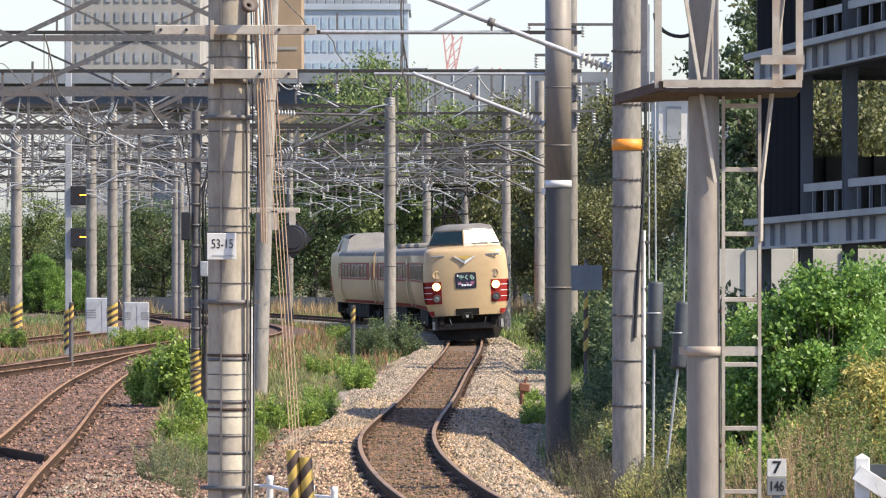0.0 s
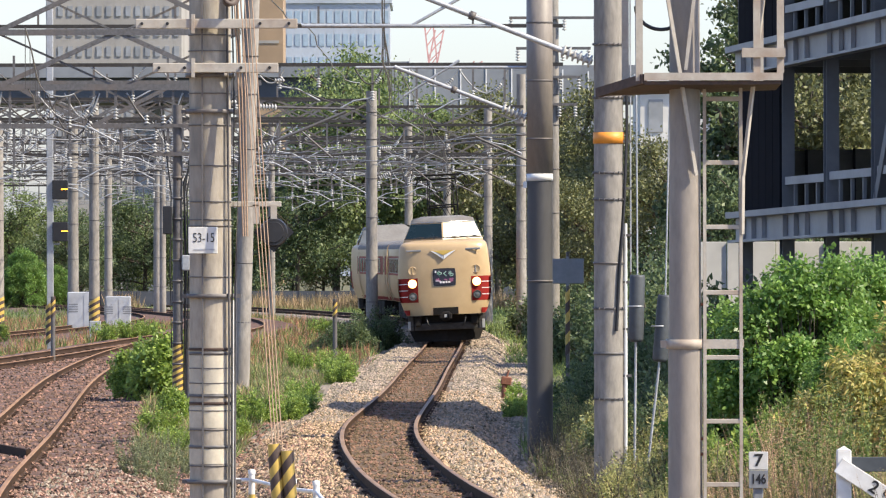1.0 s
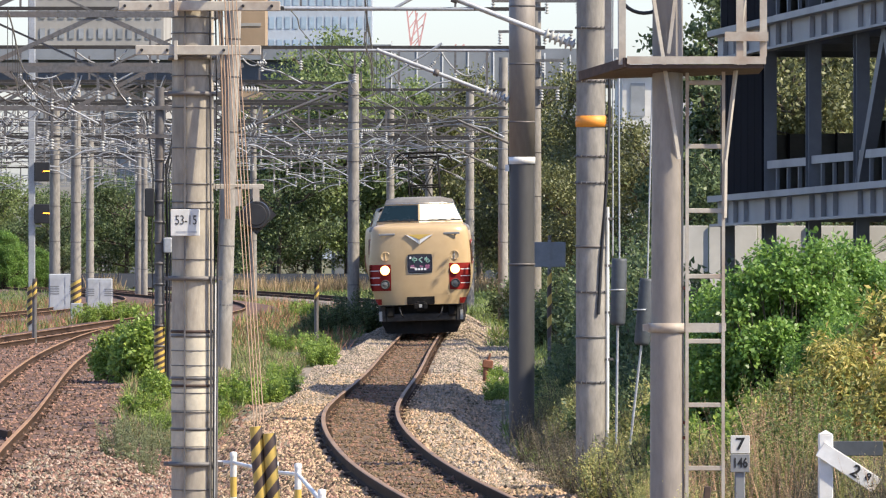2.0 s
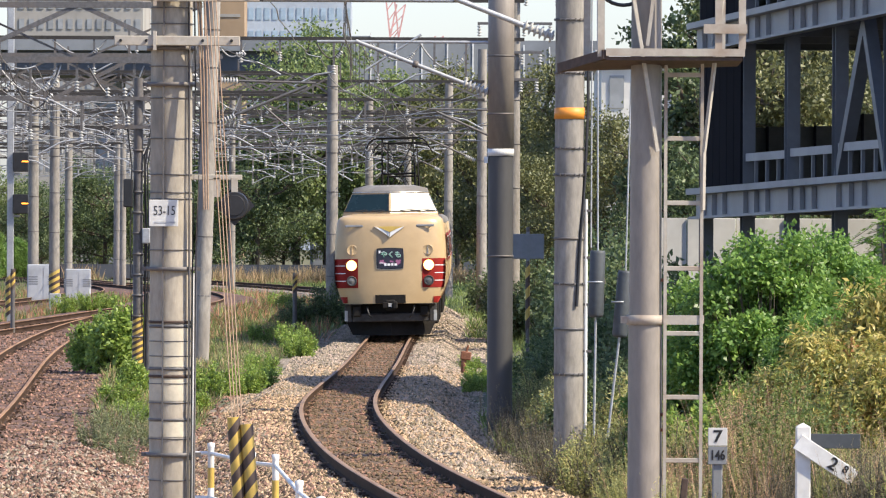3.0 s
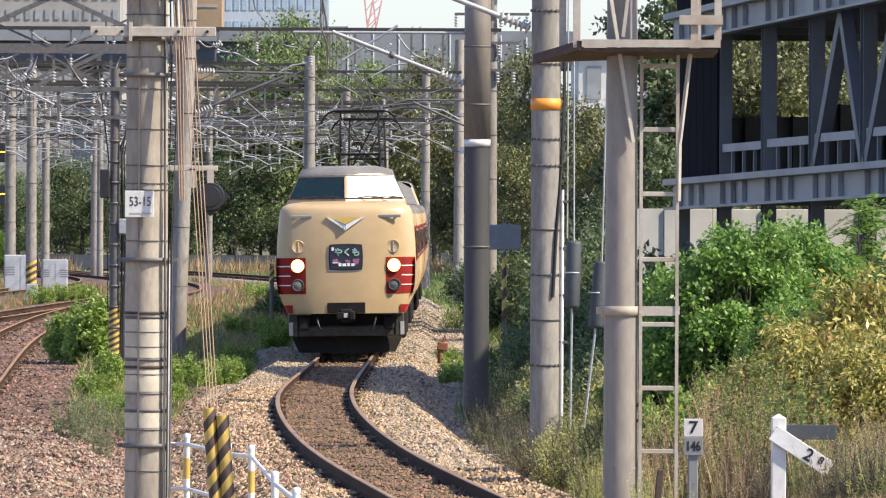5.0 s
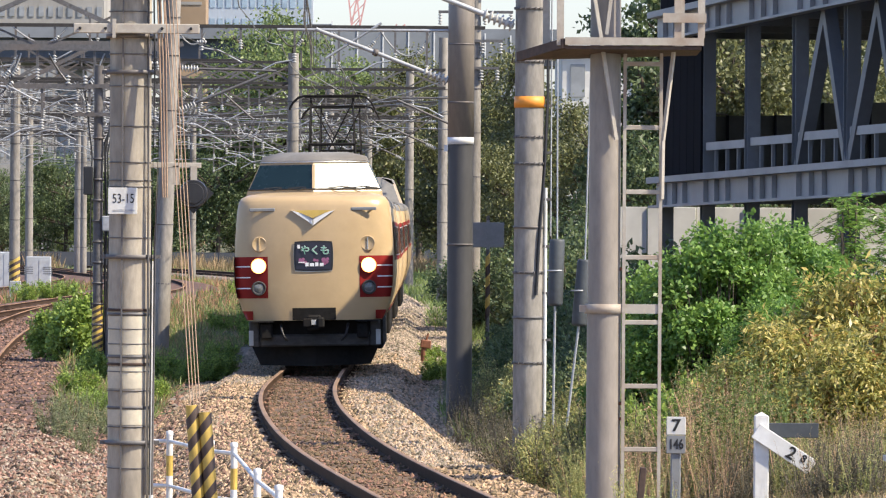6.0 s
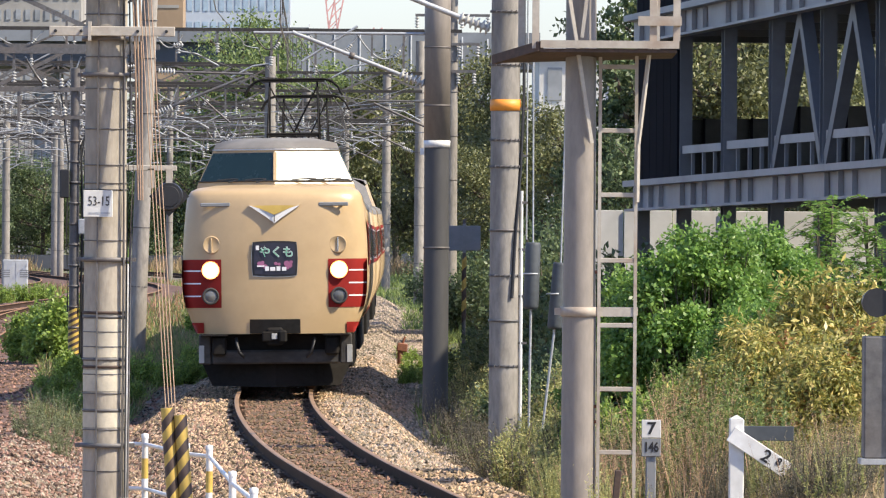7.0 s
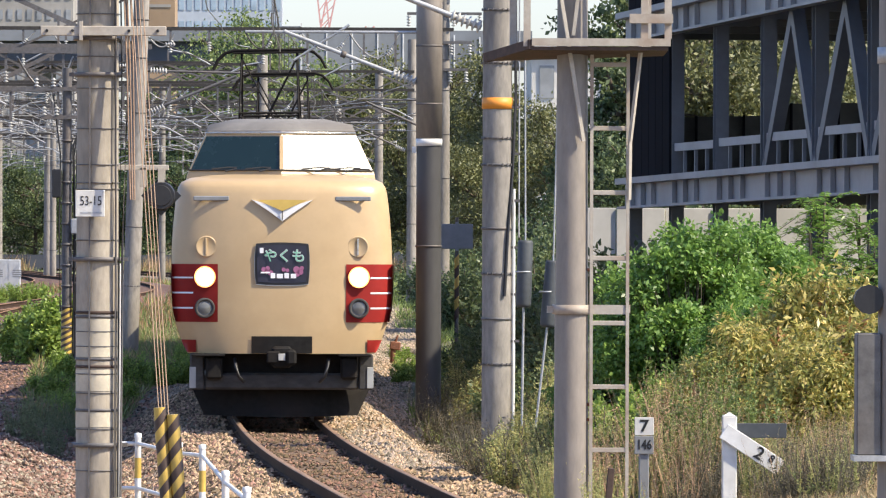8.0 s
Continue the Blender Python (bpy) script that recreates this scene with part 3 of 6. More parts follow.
def pantograph(car, y):
    p = thing_part("pantograph", car)
    sh = Shape()
    for s in (-1, 1):
        sh.rod((s * 0.55, y - 0.9, 3.5), (s * 0.55, y + 0.9, 3.5), 0.03, n=8)
        for q in (-1, 1):
            sh.rod((s * 0.5, y + q * 0.6, 3.55), (s * 0.49, y + q * 1.15, 4.5), 0.02, n=8)
            sh.rod((s * 0.49, y + q * 1.15, 4.5), (s * 0.46, y + q * 0.1, 5.5), 0.017, n=8)
            sh.rod((s * 0.49, y + q * 0.62, 3.6), (-s * 0.45, y + q * 0.2, 5.42), 0.011, n=6)
        sh.rod((s * 0.46, y - 0.22, 5.5), (s * 0.46, y + 0.22, 5.5), 0.02, n=6)
    for q in (-1.15, 1.15):
        sh.rod((-0.5, y + q, 4.5), (0.5, y + q, 4.5), 0.022, n=8)
    part("arm_frame", sh, UNDER_BLACK, p)
    head = Shape()
    for q in (-0.22, 0.22):
        pts = [(-0.94, y + q, 5.26), (-0.86, y + q, 5.42), (-0.74, y + q, 5.53), (-0.6, y + q, 5.57), (0.6, y + q, 5.57), (0.74, y + q, 5.53), (0.86, y + q, 5.42), (0.94, y + q, 5.26)]
        head.tube(pts, 0.024, 6)
    head.box(-0.6, 0.6, y - 0.25, y + 0.25, 5.52, 5.545)
    part("collector_head", head, UNDER_BLACK, p)
    for sx in (-0.55, 0.55):
        for sy in (-0.8, 0.8):
            part("insulator", insulator_shape(0.07, 0.16, pose(sx, y + sy, 3.32), 3), PORCELAIN, p)


def thing_part(name, parent):
    ob = new(name)
    ob.parent = parent
    ob.empty_display_size = 0.1
    return ob


def insulator_shape(r, h, m, sheds=4, sh=None):
    prof = [(0.02, 0)]
    for k in range(sheds):
        z = h * (k + 0.3) / sheds
        prof += [(r * 0.45, z - h * 0.1 / sheds), (r, z), (r * 0.9, z + h * 0.25 / sheds), (r * 0.4, z + h * 0.45 / sheds)]
    prof.append((0.02, h))
    return (sh or Shape()).lathe(prof, m, 10)


def car_shell(car, cab):
    rows = []
    for z, x in BODY:
        row = [(-x, LEN / 2, z)]
        if cab:
            for i in range(25):
                u = -1 + i / 12
                u = math.copysign(1 - (1 - abs(u)) ** 1.3, u)
                d = nose_depth(u, z)
                row.append((u * x, -LEN / 2 + d, z))
        else:
            row += [(-x + 2 * x * i / 24, -LEN / 2, z) for i in range(25)]
        row.append((x, LEN / 2, z))
        rows.append(row)
    shell = Shape().grid(rows)
    shell.grid([[(x * k, LEN / 2, z) for k in (1, -1)] for z, x in BODY], False)
    body = part("body", shell, CREAM, car, "cream enamelled car body")
    y0 = -LEN / 2 + (4.2 if cab else 0.02)
    roof = [[(x * 1.004, y, z + 0.012) for y in (LEN / 2, y0)] for z, x in BODY[10:]]
    sh = Shape().grid(roof, False)
    sh.grid([[(-x * 1.004, y, z + 0.012) for y in (y0, LEN / 2)] for z, x in BODY[10:]], False)
    part("roof_skin", sh, ROOF_GREY, car, "dirty grey roof")
    return body


def build_cab_car():
    car = thing("express_train_car", "cream and crimson express train cab car, headlamps lit", "train car", group="cars of the train")
    car_shell(car, True)
    f = -LEN / 2
    side_details(car, f + 4.4, LEN / 2 - 0.1, [f + 5.2, LEN / 2 - 1.2])
    underfloor(car, 3)
    for y in (-7.0, 7.0):
        bogie(car, y)
    # raised driving cab
    low = [(-1.26, f + 2.6), (-1.25, f + 1.615), (-0.82, f + 1.40), (-0.4, f + 1.2), (0, f + 1.0), (0.4, f + 1.2), (0.82, f + 1.40), (1.25, f + 1.615), (1.26, f + 2.6)]
    high = [(-1.02, f + 2.9), (-1.0, f + 1.75), (-0.64, f + 1.57), (-0.3, f + 1.40), (0, f + 1.26), (0.3, f + 1.40), (0.64, f + 1.57), (1.0, f + 1.75), (1.02, f + 2.9)]
    def ring(t, z, grow=0.0):
        out = []
        for (x0, y0), (x1, y1) in zip(low, high):
            x, y = x0 + (x1 - x0) * t, y0 + (y1 - y0) * t
            out.append((x * (1 + grow), y - grow * (1 if y < f + 2.4 else 0.3), z))
        return out
    zr = lambda t: 3.30 + 0.54 * t
    base = Shape().grid([ring(-0.12, 3.16), ring(0.0, 3.30), ring(0.08, zr(0.08)), ring(1.0, zr(1)), ring(1.06, 3.88)], False)
    for s, k in ((-1, 0), (1, 8)):
        lo, hi = ring(0, 3.16)[k], ring(1.06, 3.88)[k]
        q = [lo, (s * 1.2, f + 5.9, 3.16), (s * 0.95, f + 5.2, 3.80), hi]
        base.add(q, [(0, 1, 2, 3) if s > 0 else (3, 2, 1, 0)])
    part("cab", base, CREAM, car, "raised cream driving cab")
    roof = Shape()
    top = ring(1.07, 3.875, 0.012)
    mid = [(x * 0.96, y + 0.12, 3.965) for x, y, z in top]
    crown = [(x * 0.62, y + 0.5, 4.045) for x, y, z in top]
    rows3 = [top, mid, crown]
    for r in rows3:
        r.insert(0, (r[0][0] * 0.95, f + 5.2 + (3.875 - r[0][2]) * 1.5, r[0][2] - 0.02))
        r.append((-r[0][0], r[0][1], r[0][2]))
    roof.grid(rows3)
    c = crown
    roof.add(c, [tuple(range(len(c)))])
    roof.add([(-0.97, f + 5.2, 3.8), (0.97, f + 5.2, 3.8), (1.2, f + 5.95, 3.15), (-1.2, f + 5.95, 3.15), (0.6, f + 4.95, 4.02), (-0.6, f + 4.95, 4.02)], [(0, 1, 2, 3), (1, 0, 5, 4)])
    part("cab_roof", roof, ROOF_GREY, car, "dirty grey cab roof")
    trim = Shape().tube([(x, y - 0.015, z - 0.03) for x, y, z in ring(1.06, 3.88, 0.008)], 0.018)
    part("cab_trim", trim, CHROME, car)
    # windscreens: the two halves and the corner panes, set in proud of the cab
    def pane(k0, k1, t0=0.1, t1=0.93, inset=0.06):
        a, b = ring(t0, zr(t0), 0.006), ring(t1, zr(t1), 0.006)
        lo, hi = [Vector(p) for p in a[k0:k1 + 1]], [Vector(p) for p in b[k0:k1 + 1]]
        for r in (lo, hi):
            r[0] = r[0].lerp(r[1], inset)
            r[-1] = r[-1].lerp(r[-2], inset)
        return Shape().grid([lo, hi], False)
    part("windscreen", pane(1, 4), GLASS, car, "tinted windscreen half")
    part("windscreen", pane(4, 7), GLASS, car, "windscreen half with sky glare")
    part("windscreen_frame", Shape().tube([Vector(p) + Vector((0, -0.008, 0)) for p in ring(0.09, zr(0.09), 0.008)[1:8]], 0.012, 6), BLACK_PLASTIC, car)
    part("cab_side_window", pane(0, 1), GLASS, car)
    part("cab_side_window", pane(7, 8), GLASS, car)
    part("windscreen_post", Shape().beam(Vector((0, f + 1.02, 3.34)), Vector((0, f + 1.25, 3.80)), 0.05, 0.03), CREAM, car)
    for x in (-0.75, -0.3, 0.45, 0.85):
        y = f + 0.98 + 0.49 * abs(x)
        wp = Shape().tube([(x, y - 0.06, 3.33), (x + 0.16, y - 0.02, 3.37), (x + 0.34, y + 0.0, 3.36)], 0.012)
        wp.tube([(x - 0.18, y - 0.05, 3.365), (x + 0.05, y - 0.03, 3.385), (x + 0.2, y - 0.01, 3.38)], 0.010)
        part("wiper", wp, BLACK_PLASTIC, car)
    # front fittings
    for s in (-1, 1):
        x0, x1 = sorted((s * 0.845, s * 1.5))
        red = part("red_panel", nose_patch(x0, x1, 1.335, 2.10, 0.008, 10, 6), TRAIN_RED, car, "crimson headlamp panel")
        part("red_flank", side_plate(s, f + 0.30, f + 0.95, 1.335, 2.10, 0.014, 5), TRAIN_RED, car)
        part("corner_panel", nose_patch(*sorted((s * 1.13, s * 1.5)), 0.935, 1.10, 0.016, 4, 4), TRAIN_RED, car)
        for z in (1.52, 1.72, 1.92):
            a, b = sorted((s * 1.17, s * 1.45))
            part("white_stripe", nose_patch(a, b, z - 0.011, z + 0.011, 0.013, 5, 1), SIGN_WHITE, red, "thin cream stripe")
        cx = s * 1.015
        def ringed(z, r, inner, glow, name, label):
            y = f + nose_depth(cx / 1.46, z)
            m = Matrix.Translation((cx, y, z)) @ pose(0, 0, 0, 90, 0, 0)
            hs = part(name, Shape().lathe([(r, -0.08), (r, 0.07), (r * 0.93, 0.08), (inner, 0.075), (inner, 0.0)], m, 24), TRAIN_RED if glow is HEADLIGHT else GRIME_GREY, car, label)
            part("lens", Shape().lathe([(inner * 0.84, 0.066), (inner * 0.5, 0.078), (0.001, 0.082)], m, 24), glow, hs)
            # On headlamps this ring glows in place of the lamp's halo.
            part("lens_ring", Shape().lathe([(inner, 0.058), (inner * 0.83, 0.066)], m, 24), LAMP_GLOW if glow is HEADLIGHT else GREY_PANEL, hs)
        ringed(1.93, 0.15, 0.142, HEADLIGHT, "headlamp", "lit warm headlamp")
        ringed(1.52, 0.135, 0.095, LENS_GREY, "marker_lamp", "unlit marker lamp in chrome ring")
        y = f + nose_depth(s * 1.0 / 1.45, 2.33)
        m = Matrix.Translation((s * 1.0, y, 2.33)) @ pose(0, 0, 0, 90, 0, 0)
        cover = part("round_cover", Shape().lathe([(0.14, -0.05), (0.14, 0.03), (0.128, 0.035), (0.118, 0.028), (0.001, 0.03)], m, 24), CREAM, car, "cream round cover")
        part("cover_bar", Shape().box(s * 1.0 - 0.013, s * 1.0 + 0.013, y - 0.045, y - 0.02, 2.22, 2.44, bevel=0.005), CHROME if s > 0 else CREAM, cover)
        xa, xb = (s * 0.70, s * 1.17)
        ya = f + nose_depth(0.64, 2.96)
        hb = Shape().box(min(xa, xb), max(xa, xb), ya - 0.055, ya - 0.015, 2.935, 2.995, bevel=0.01)
        for xx in (s * 0.8, s * 1.07):
            hb.beam((xx, ya - 0.03, 2.96), (xx, ya + 0.10, 2.94), 0.03)
        part("step_bar", hb, GREY_PANEL, car, "grey step bar")
        part("step_plate", Shape().box(min(s * 0.75, s * 1.18), max(s * 0.75, s * 1.18), f + 0.02, f + 0.28, 0.885, 0.915, bevel=0.008), UNDER_BLACK, car)
        part("side_skirt", Shape().box(min(s * 1.02, s * 1.21), max(s * 1.02, s * 1.21), f + 0.28, f + 0.7, 0.44, 0.92, bevel=0.02), GRIME_GREY, car, "grimy grey corner skirt")
        part("skirt_edge", Shape().box(min(s * 1.13, s * 1.215), max(s * 1.13, s * 1.215), f + 0.268, f + 0.282, 0.46, 0.74, bevel=0.005), SKIRT_GREY, car, "white painted skirt edge")
        part("jumper_box", Shape().box(min(s * 0.78, s * 1.0), max(s * 0.78, s * 1.0), f + 0.16, f + 0.45, 0.58, 0.88, bevel=0.03), UNDER_BLACK, car)
        part("air_hose", Shape().tube([(s * 0.62, f + 0.2, 0.85), (s * 0.60, f + 0.08, 0.75), (s * 0.57, f + 0.06, 0.62), (s * 0.5, f + 0.15, 0.55)], 0.025, 8), BLACK_PLASTIC, car)
    # winged badge
    wing = Shape()
    yb = f + nose_depth(0, 2.85)
    for s in (-1, 1):
        v = [(s * 0.405, yb - 0.02, 2.95), (0, yb - 0.06, 2.83), (0, yb - 0.08, 2.665), (s * 0.13, yb - 0.06, 2.765)]
        wing.add(v + [(x, y + 0.05, z) for x, y, z in v], [(0, 1, 2, 3), (0, 3, 7, 4), (2, 3, 7, 6), (0, 1, 5, 4)] if s < 0 else [(3, 2, 1, 0), (0, 3, 7, 4), (2, 3, 7, 6), (0, 1, 5, 4)])
    badge = part("badge", wing, SIGN_WHITE, car, "pale winged badge")
    part("badge_centre", Shape().add([(-0.33, yb - 0.022, 2.945), (0, yb - 0.02, 2.95), (0.33, yb - 0.022, 2.945), (0, yb - 0.088, 2.80)], [(0, 3, 1), (1, 3, 2)]), GOLD, badge, "gold badge centre")
    part("badge_line", Shape().beam((0, yb - 0.092, 2.80), (0, yb - 0.092, 2.68), 0.012), INK, badge)
    # name board
    ys = f + nose_depth(0, 2.1)
    rim = part("sign_frame", nose_rounded(0, 2.10, 0.735, 0.575, 0.07, 0.012), CHROME, car, "pale name board frame")
    part("sign_rim", nose_rounded(0, 2.105, 0.725, 0.565, 0.06, 0.018), BLACK_PLASTIC, rim)
    board = part("sign", nose_rounded(0, 2.105, 0.66, 0.50, 0.05, 0.024), SIGN_NIGHT, rim, "dark blue name board with green characters")
    fc = bpy.data.curves.new("sign_text", "FONT")
    fc.body, fc.size, fc.align_x, fc.align_y, fc.extrude, fc.offset = "やくも", 0.185, "CENTER", "CENTER", 0.002, 0.0
    fc.materials.append(SIGN_GREEN)
    tx = new("sign_text", fc)
    tx.parent = rim
    tx.matrix_basis = pose(0.03, ys - 0.036, 2.20, 90, 0, 0)
    oc = bpy.data.curves.new("sign_outline", "FONT")
    oc.body, oc.size, oc.align_x, oc.align_y, oc.extrude, oc.offset = "やくも", 0.185, "CENTER", "CENTER", 0.001, 0.005
    oc.materials.append(SIGN_WHITE)
    ot = new("sign_outline", oc)
    ot.parent = rim
    ot.matrix_basis = pose(0.03, ys - 0.031, 2.20, 90, 0, 0)
    for x, z, rad in ((-0.24, 2.03, 0.035), (-0.19, 2.045, 0.03), (-0.2, 2.0, 0.03), (-0.15, 1.985, 0.035), (0.19, 2.03, 0.045), (0.24, 2.0, 0.04), (0.2, 1.97, 0.035), (0.26, 2.05, 0.028), (0.02, 2.03, 0.028), (0.07, 2.02, 0.025)):
        part("sign_blossom", Shape().rod((x, ys - 0.028, z), (x, ys - 0.034, z), rad, n=10), SIGN_PINK, rim)
    for x, z, w, h in ((-0.12, 1.95, 0.06, 0.07), (-0.03, 1.945, 0.08, 0.06), (0.06, 1.95, 0.06, 0.07), (0.15, 1.945, 0.07, 0.06), (-0.22, 1.99, 0.12, 0.02), (-0.27, 2.28, 0.05, 0.07)):
        part("sign_print", Shape().box(x - w / 2, x + w / 2, ys - 0.038, ys - 0.035, z - h / 2, z + h / 2), SIGN_WHITE, rim)
    # coupler and skirts
    # Flat black patch on the nose paints the shade of the coupler recess.
    part("coupler_recess_shade", nose_patch(-0.40, 0.40, 0.925, 1.15, 0.012, 8, 3), UNDER_BLACK, car)
    cp = Shape().box(-0.13, 0.13, f - 0.32, f + 0.4, 0.74, 1.02, bevel=0.03).box(0.06, 0.19, f - 0.42, f - 0.1, 0.78, 0.98, bevel=0.03).box(-0.2, -0.02, f - 0.38, f - 0.2, 0.80, 0.96, bevel=0.02)
    part("coupler", cp, UNDER_BLACK, car, "grimy black coupler")
    # Small pale plate paints the highlight on the dark coupler.
    part("coupler_highlight", Shape().box(-0.05, 0.04, f - 0.39, f - 0.378, 0.84, 0.93, bevel=0.004), SKIRT_GREY, car, "pale painted highlight on the coupler")
    part("front_skirt", Shape().box(-1.02, 1.02, f + 0.30, f + 0.6, 0.44, 0.66, bevel=0.03), GRIME_GREY, car)
    part("buffer_beam", Shape().box(-1.0, 1.0, f + 0.42, f + 0.8, 0.66, 0.92), UNDER_BLACK, car)
    # Blade drawn extra low to fill in the dark shade under the nose.
    plough = Shape()
    plough.add([(-1.18, f + 0.95, 0.44), (0, f + 0.55, 0.44), (1.18, f + 0.95, 0.44), (-1.02, f + 0.85, 0.09), (0, f + 0.45, 0.07), (1.02, f + 0.85, 0.09), (-1.18, f + 1.3, 0.44), (1.18, f + 1.3, 0.44), (-1.02, f + 1.3, 0.09), (1.02, f + 1.3, 0.09)], [(3, 4, 1, 0), (4, 5, 2, 1), (6, 8, 3, 0), (2, 5, 9, 7), (8, 9, 5, 4, 3), (0, 1, 2, 7, 6)])
    part("snow_plough", plough, UNDER_BLACK, car)
    return car


def build_middle_car(with_pantographs):
    car = thing("express_train_car", "cream and crimson passenger car" + (" with raised pantographs" if with_pantographs else " with grimy roof"), "train car", group="cars of the train")
    car_shell(car, False)
    side_details(car, -LEN / 2 + 0.1, LEN / 2 - 0.1, [-LEN / 2 + 1.2, LEN / 2 - 1.2])
    underfloor(car, 5)
    for y in (-7.0, 7.0):
        bogie(car, y)
    for s in (-1, 1):
        part("gangway", Shape().box(-0.5, 0.5, min(s * LEN / 2, s * (LEN / 2 + 0.32)), max(s * LEN / 2, s * (LEN / 2 + 0.32)), 0.95, 3.05, bevel=0.04), BLACK_PLASTIC, car)
    for y in (-5.0, 0.0, 5.0):
        part("roof_unit", Shape().box(-0.75, 0.75, y - 1.0, y + 1.0, 3.30, 3.5, bevel=0.06), ROOF_GREY, car)
    if with_pantographs:
        for y in (-7.2, 7.2):
            pantograph(car, y)
    return car


lead_car = build_cab_car()
second_car = build_middle_car(True)
third_car = build_middle_car(False)
tail_car = copy_thing(lead_car, pose(0, 300, 0))
tagged(tail_car, "cream and crimson cab car at the tail, reversed")


# ---- far backdrop: sky-line buildings, viaduct, cranes ----
def building(name, label, x0, x1, y, depth, h, wall, win, cols, rows, z_first, ww, wh, roofbits=0):
    b = thing(name, label, "building", at=((x0 + x1) / 2, y, -0.5))
    w = (x1 - x0) / 2
    part("wall", Shape().box(-w, w, 0, depth, 0, h), wall, b)
    part("roof", Shape().box(-w - 0.3, w + 0.3, -0.3, depth + 0.3, h, h + 0.8), wall, b)
    for r in range(rows):
        for c in range(cols):
            cx = -w + 2 * w * (c + 0.5) / cols
            cz = z_first + (h - z_first) * (r + 0.4) / rows
            part("window", Shape().box(cx - ww / 2, cx + ww / 2, -0.08, 0.1, cz - wh / 2, cz + wh / 2), win, b)
    rng = random.Random(7)
    for k in range(roofbits):
        cx = -w * 0.9 + 1.8 * w * k / max(1, roofbits - 1)
        part("roof_vent", Shape().box(cx - 0.6, cx + 0.6, 3, 6, h + 0.8, h + 1.4 + rng.random() * 0.8, bevel=0.1), VIADUCT, b)
    return b


building("office_tower", "office tower with haze mixed into its pale blue-grey", -19.5, -4.6, 900, 30, 36.4, TOWER_HAZED, TOWER_WINDOW, 14, 10, 6, 0.7, 1.6, 12)
building("apartment_block", "beige apartment block behind the wires", -33.5, -21.5, 600, 20, 40, BEIGE_WALL, WINDOW_GREY, 14, 18, 8, 0.45, 0.9, 0)
building("slim_tower", "tan brown slim tower", -18.0, -14.2, 680, 14, 44, BROWN_WALL, BEIGE_WALL, 1, 7, 6, 3.0, 0.3, 0)


def build_crane(x, y, h, lean):
    c = thing("tower_crane", "red and white lattice tower crane far away", "crane", at=(x, y, 0))
    m, j = Shape(), Shape()
    for sx in (-0.8, 0.8):
        for sy in (-0.8, 0.8):
            m.beam((sx, sy, 0), (sx, sy, h), 0.25)
    for k in range(int(h / 2)):
        m.beam((-0.8, -0.8, 2 * k), (0.8, -0.8, 2 * k + 2), 0.18)
    part("mast", m, CRANE_HAZED_RED, c)
    for s in (-0.6, 0.6):
        j.beam((s, 0, h), (s + lean, 0, h + 9), 0.22)
    for k in range(6):
        a, b = k / 6, (k + 1) / 6
        j.beam((-0.6 + lean * a, 0, h + 9 * a), (0.6 + lean * b, 0, h + 9 * b), 0.15)
    part("jib", j, CRANE_HAZED_RED, c)


build_crane(0.3, 950, 25, 1.8)
build_crane(1.6, 960, 26, -1.0)
build_crane(3.4, 1000, 22, 4.5)


def build_viaduct():
    v = thing("viaduct", "grey elevated road with dark girder and parapet", "viaduct", kind="structure", at=(0, 440, 0))
    part("girder", Shape().box(-70, 14, 0, 10, 12.6, 14.2), VIADUCT_DARK, v)
    part("deck", Shape().box(-70, 14, -0.6, 10.6, 14.2, 14.95), VIADUCT, v)
    for x in range(-60, 14, 14):
        part("pier", Shape().box(x - 0.9, x + 0.9, 3, 6, -1, 12.6, bevel=0.2), VIADUCT, v)
    s = thing("sound_wall", "grey panelled railway building behind the trees", "wall", kind="structure", at=(3, 425, 0))
    for k in range(9):
        x = -5.5 + k * 1.6
        part("panel", Shape().box(x, x + 1.52, 0, 0.2, 9.0, 14.8 - 0.12 * k), VIADUCT, s)
        part("post", Shape().box(x + 1.52, x + 1.6, -0.05, 0.25, 9.0, 15.0 - 0.12 * k), WHITE_PAINT, s)
    part("base_wall", Shape().box(-5.6, 9.2, 0.05, 6, -1, 9.0), VIADUCT_DARK, s)
    building("white_office_block", "white low office block with dark openings", 10.5, 16.5, 330, 12, 11.2, HOARDING, WINDOW_GREY, 4, 3, 5, 0.7, 1.6, 0)


build_viaduct()


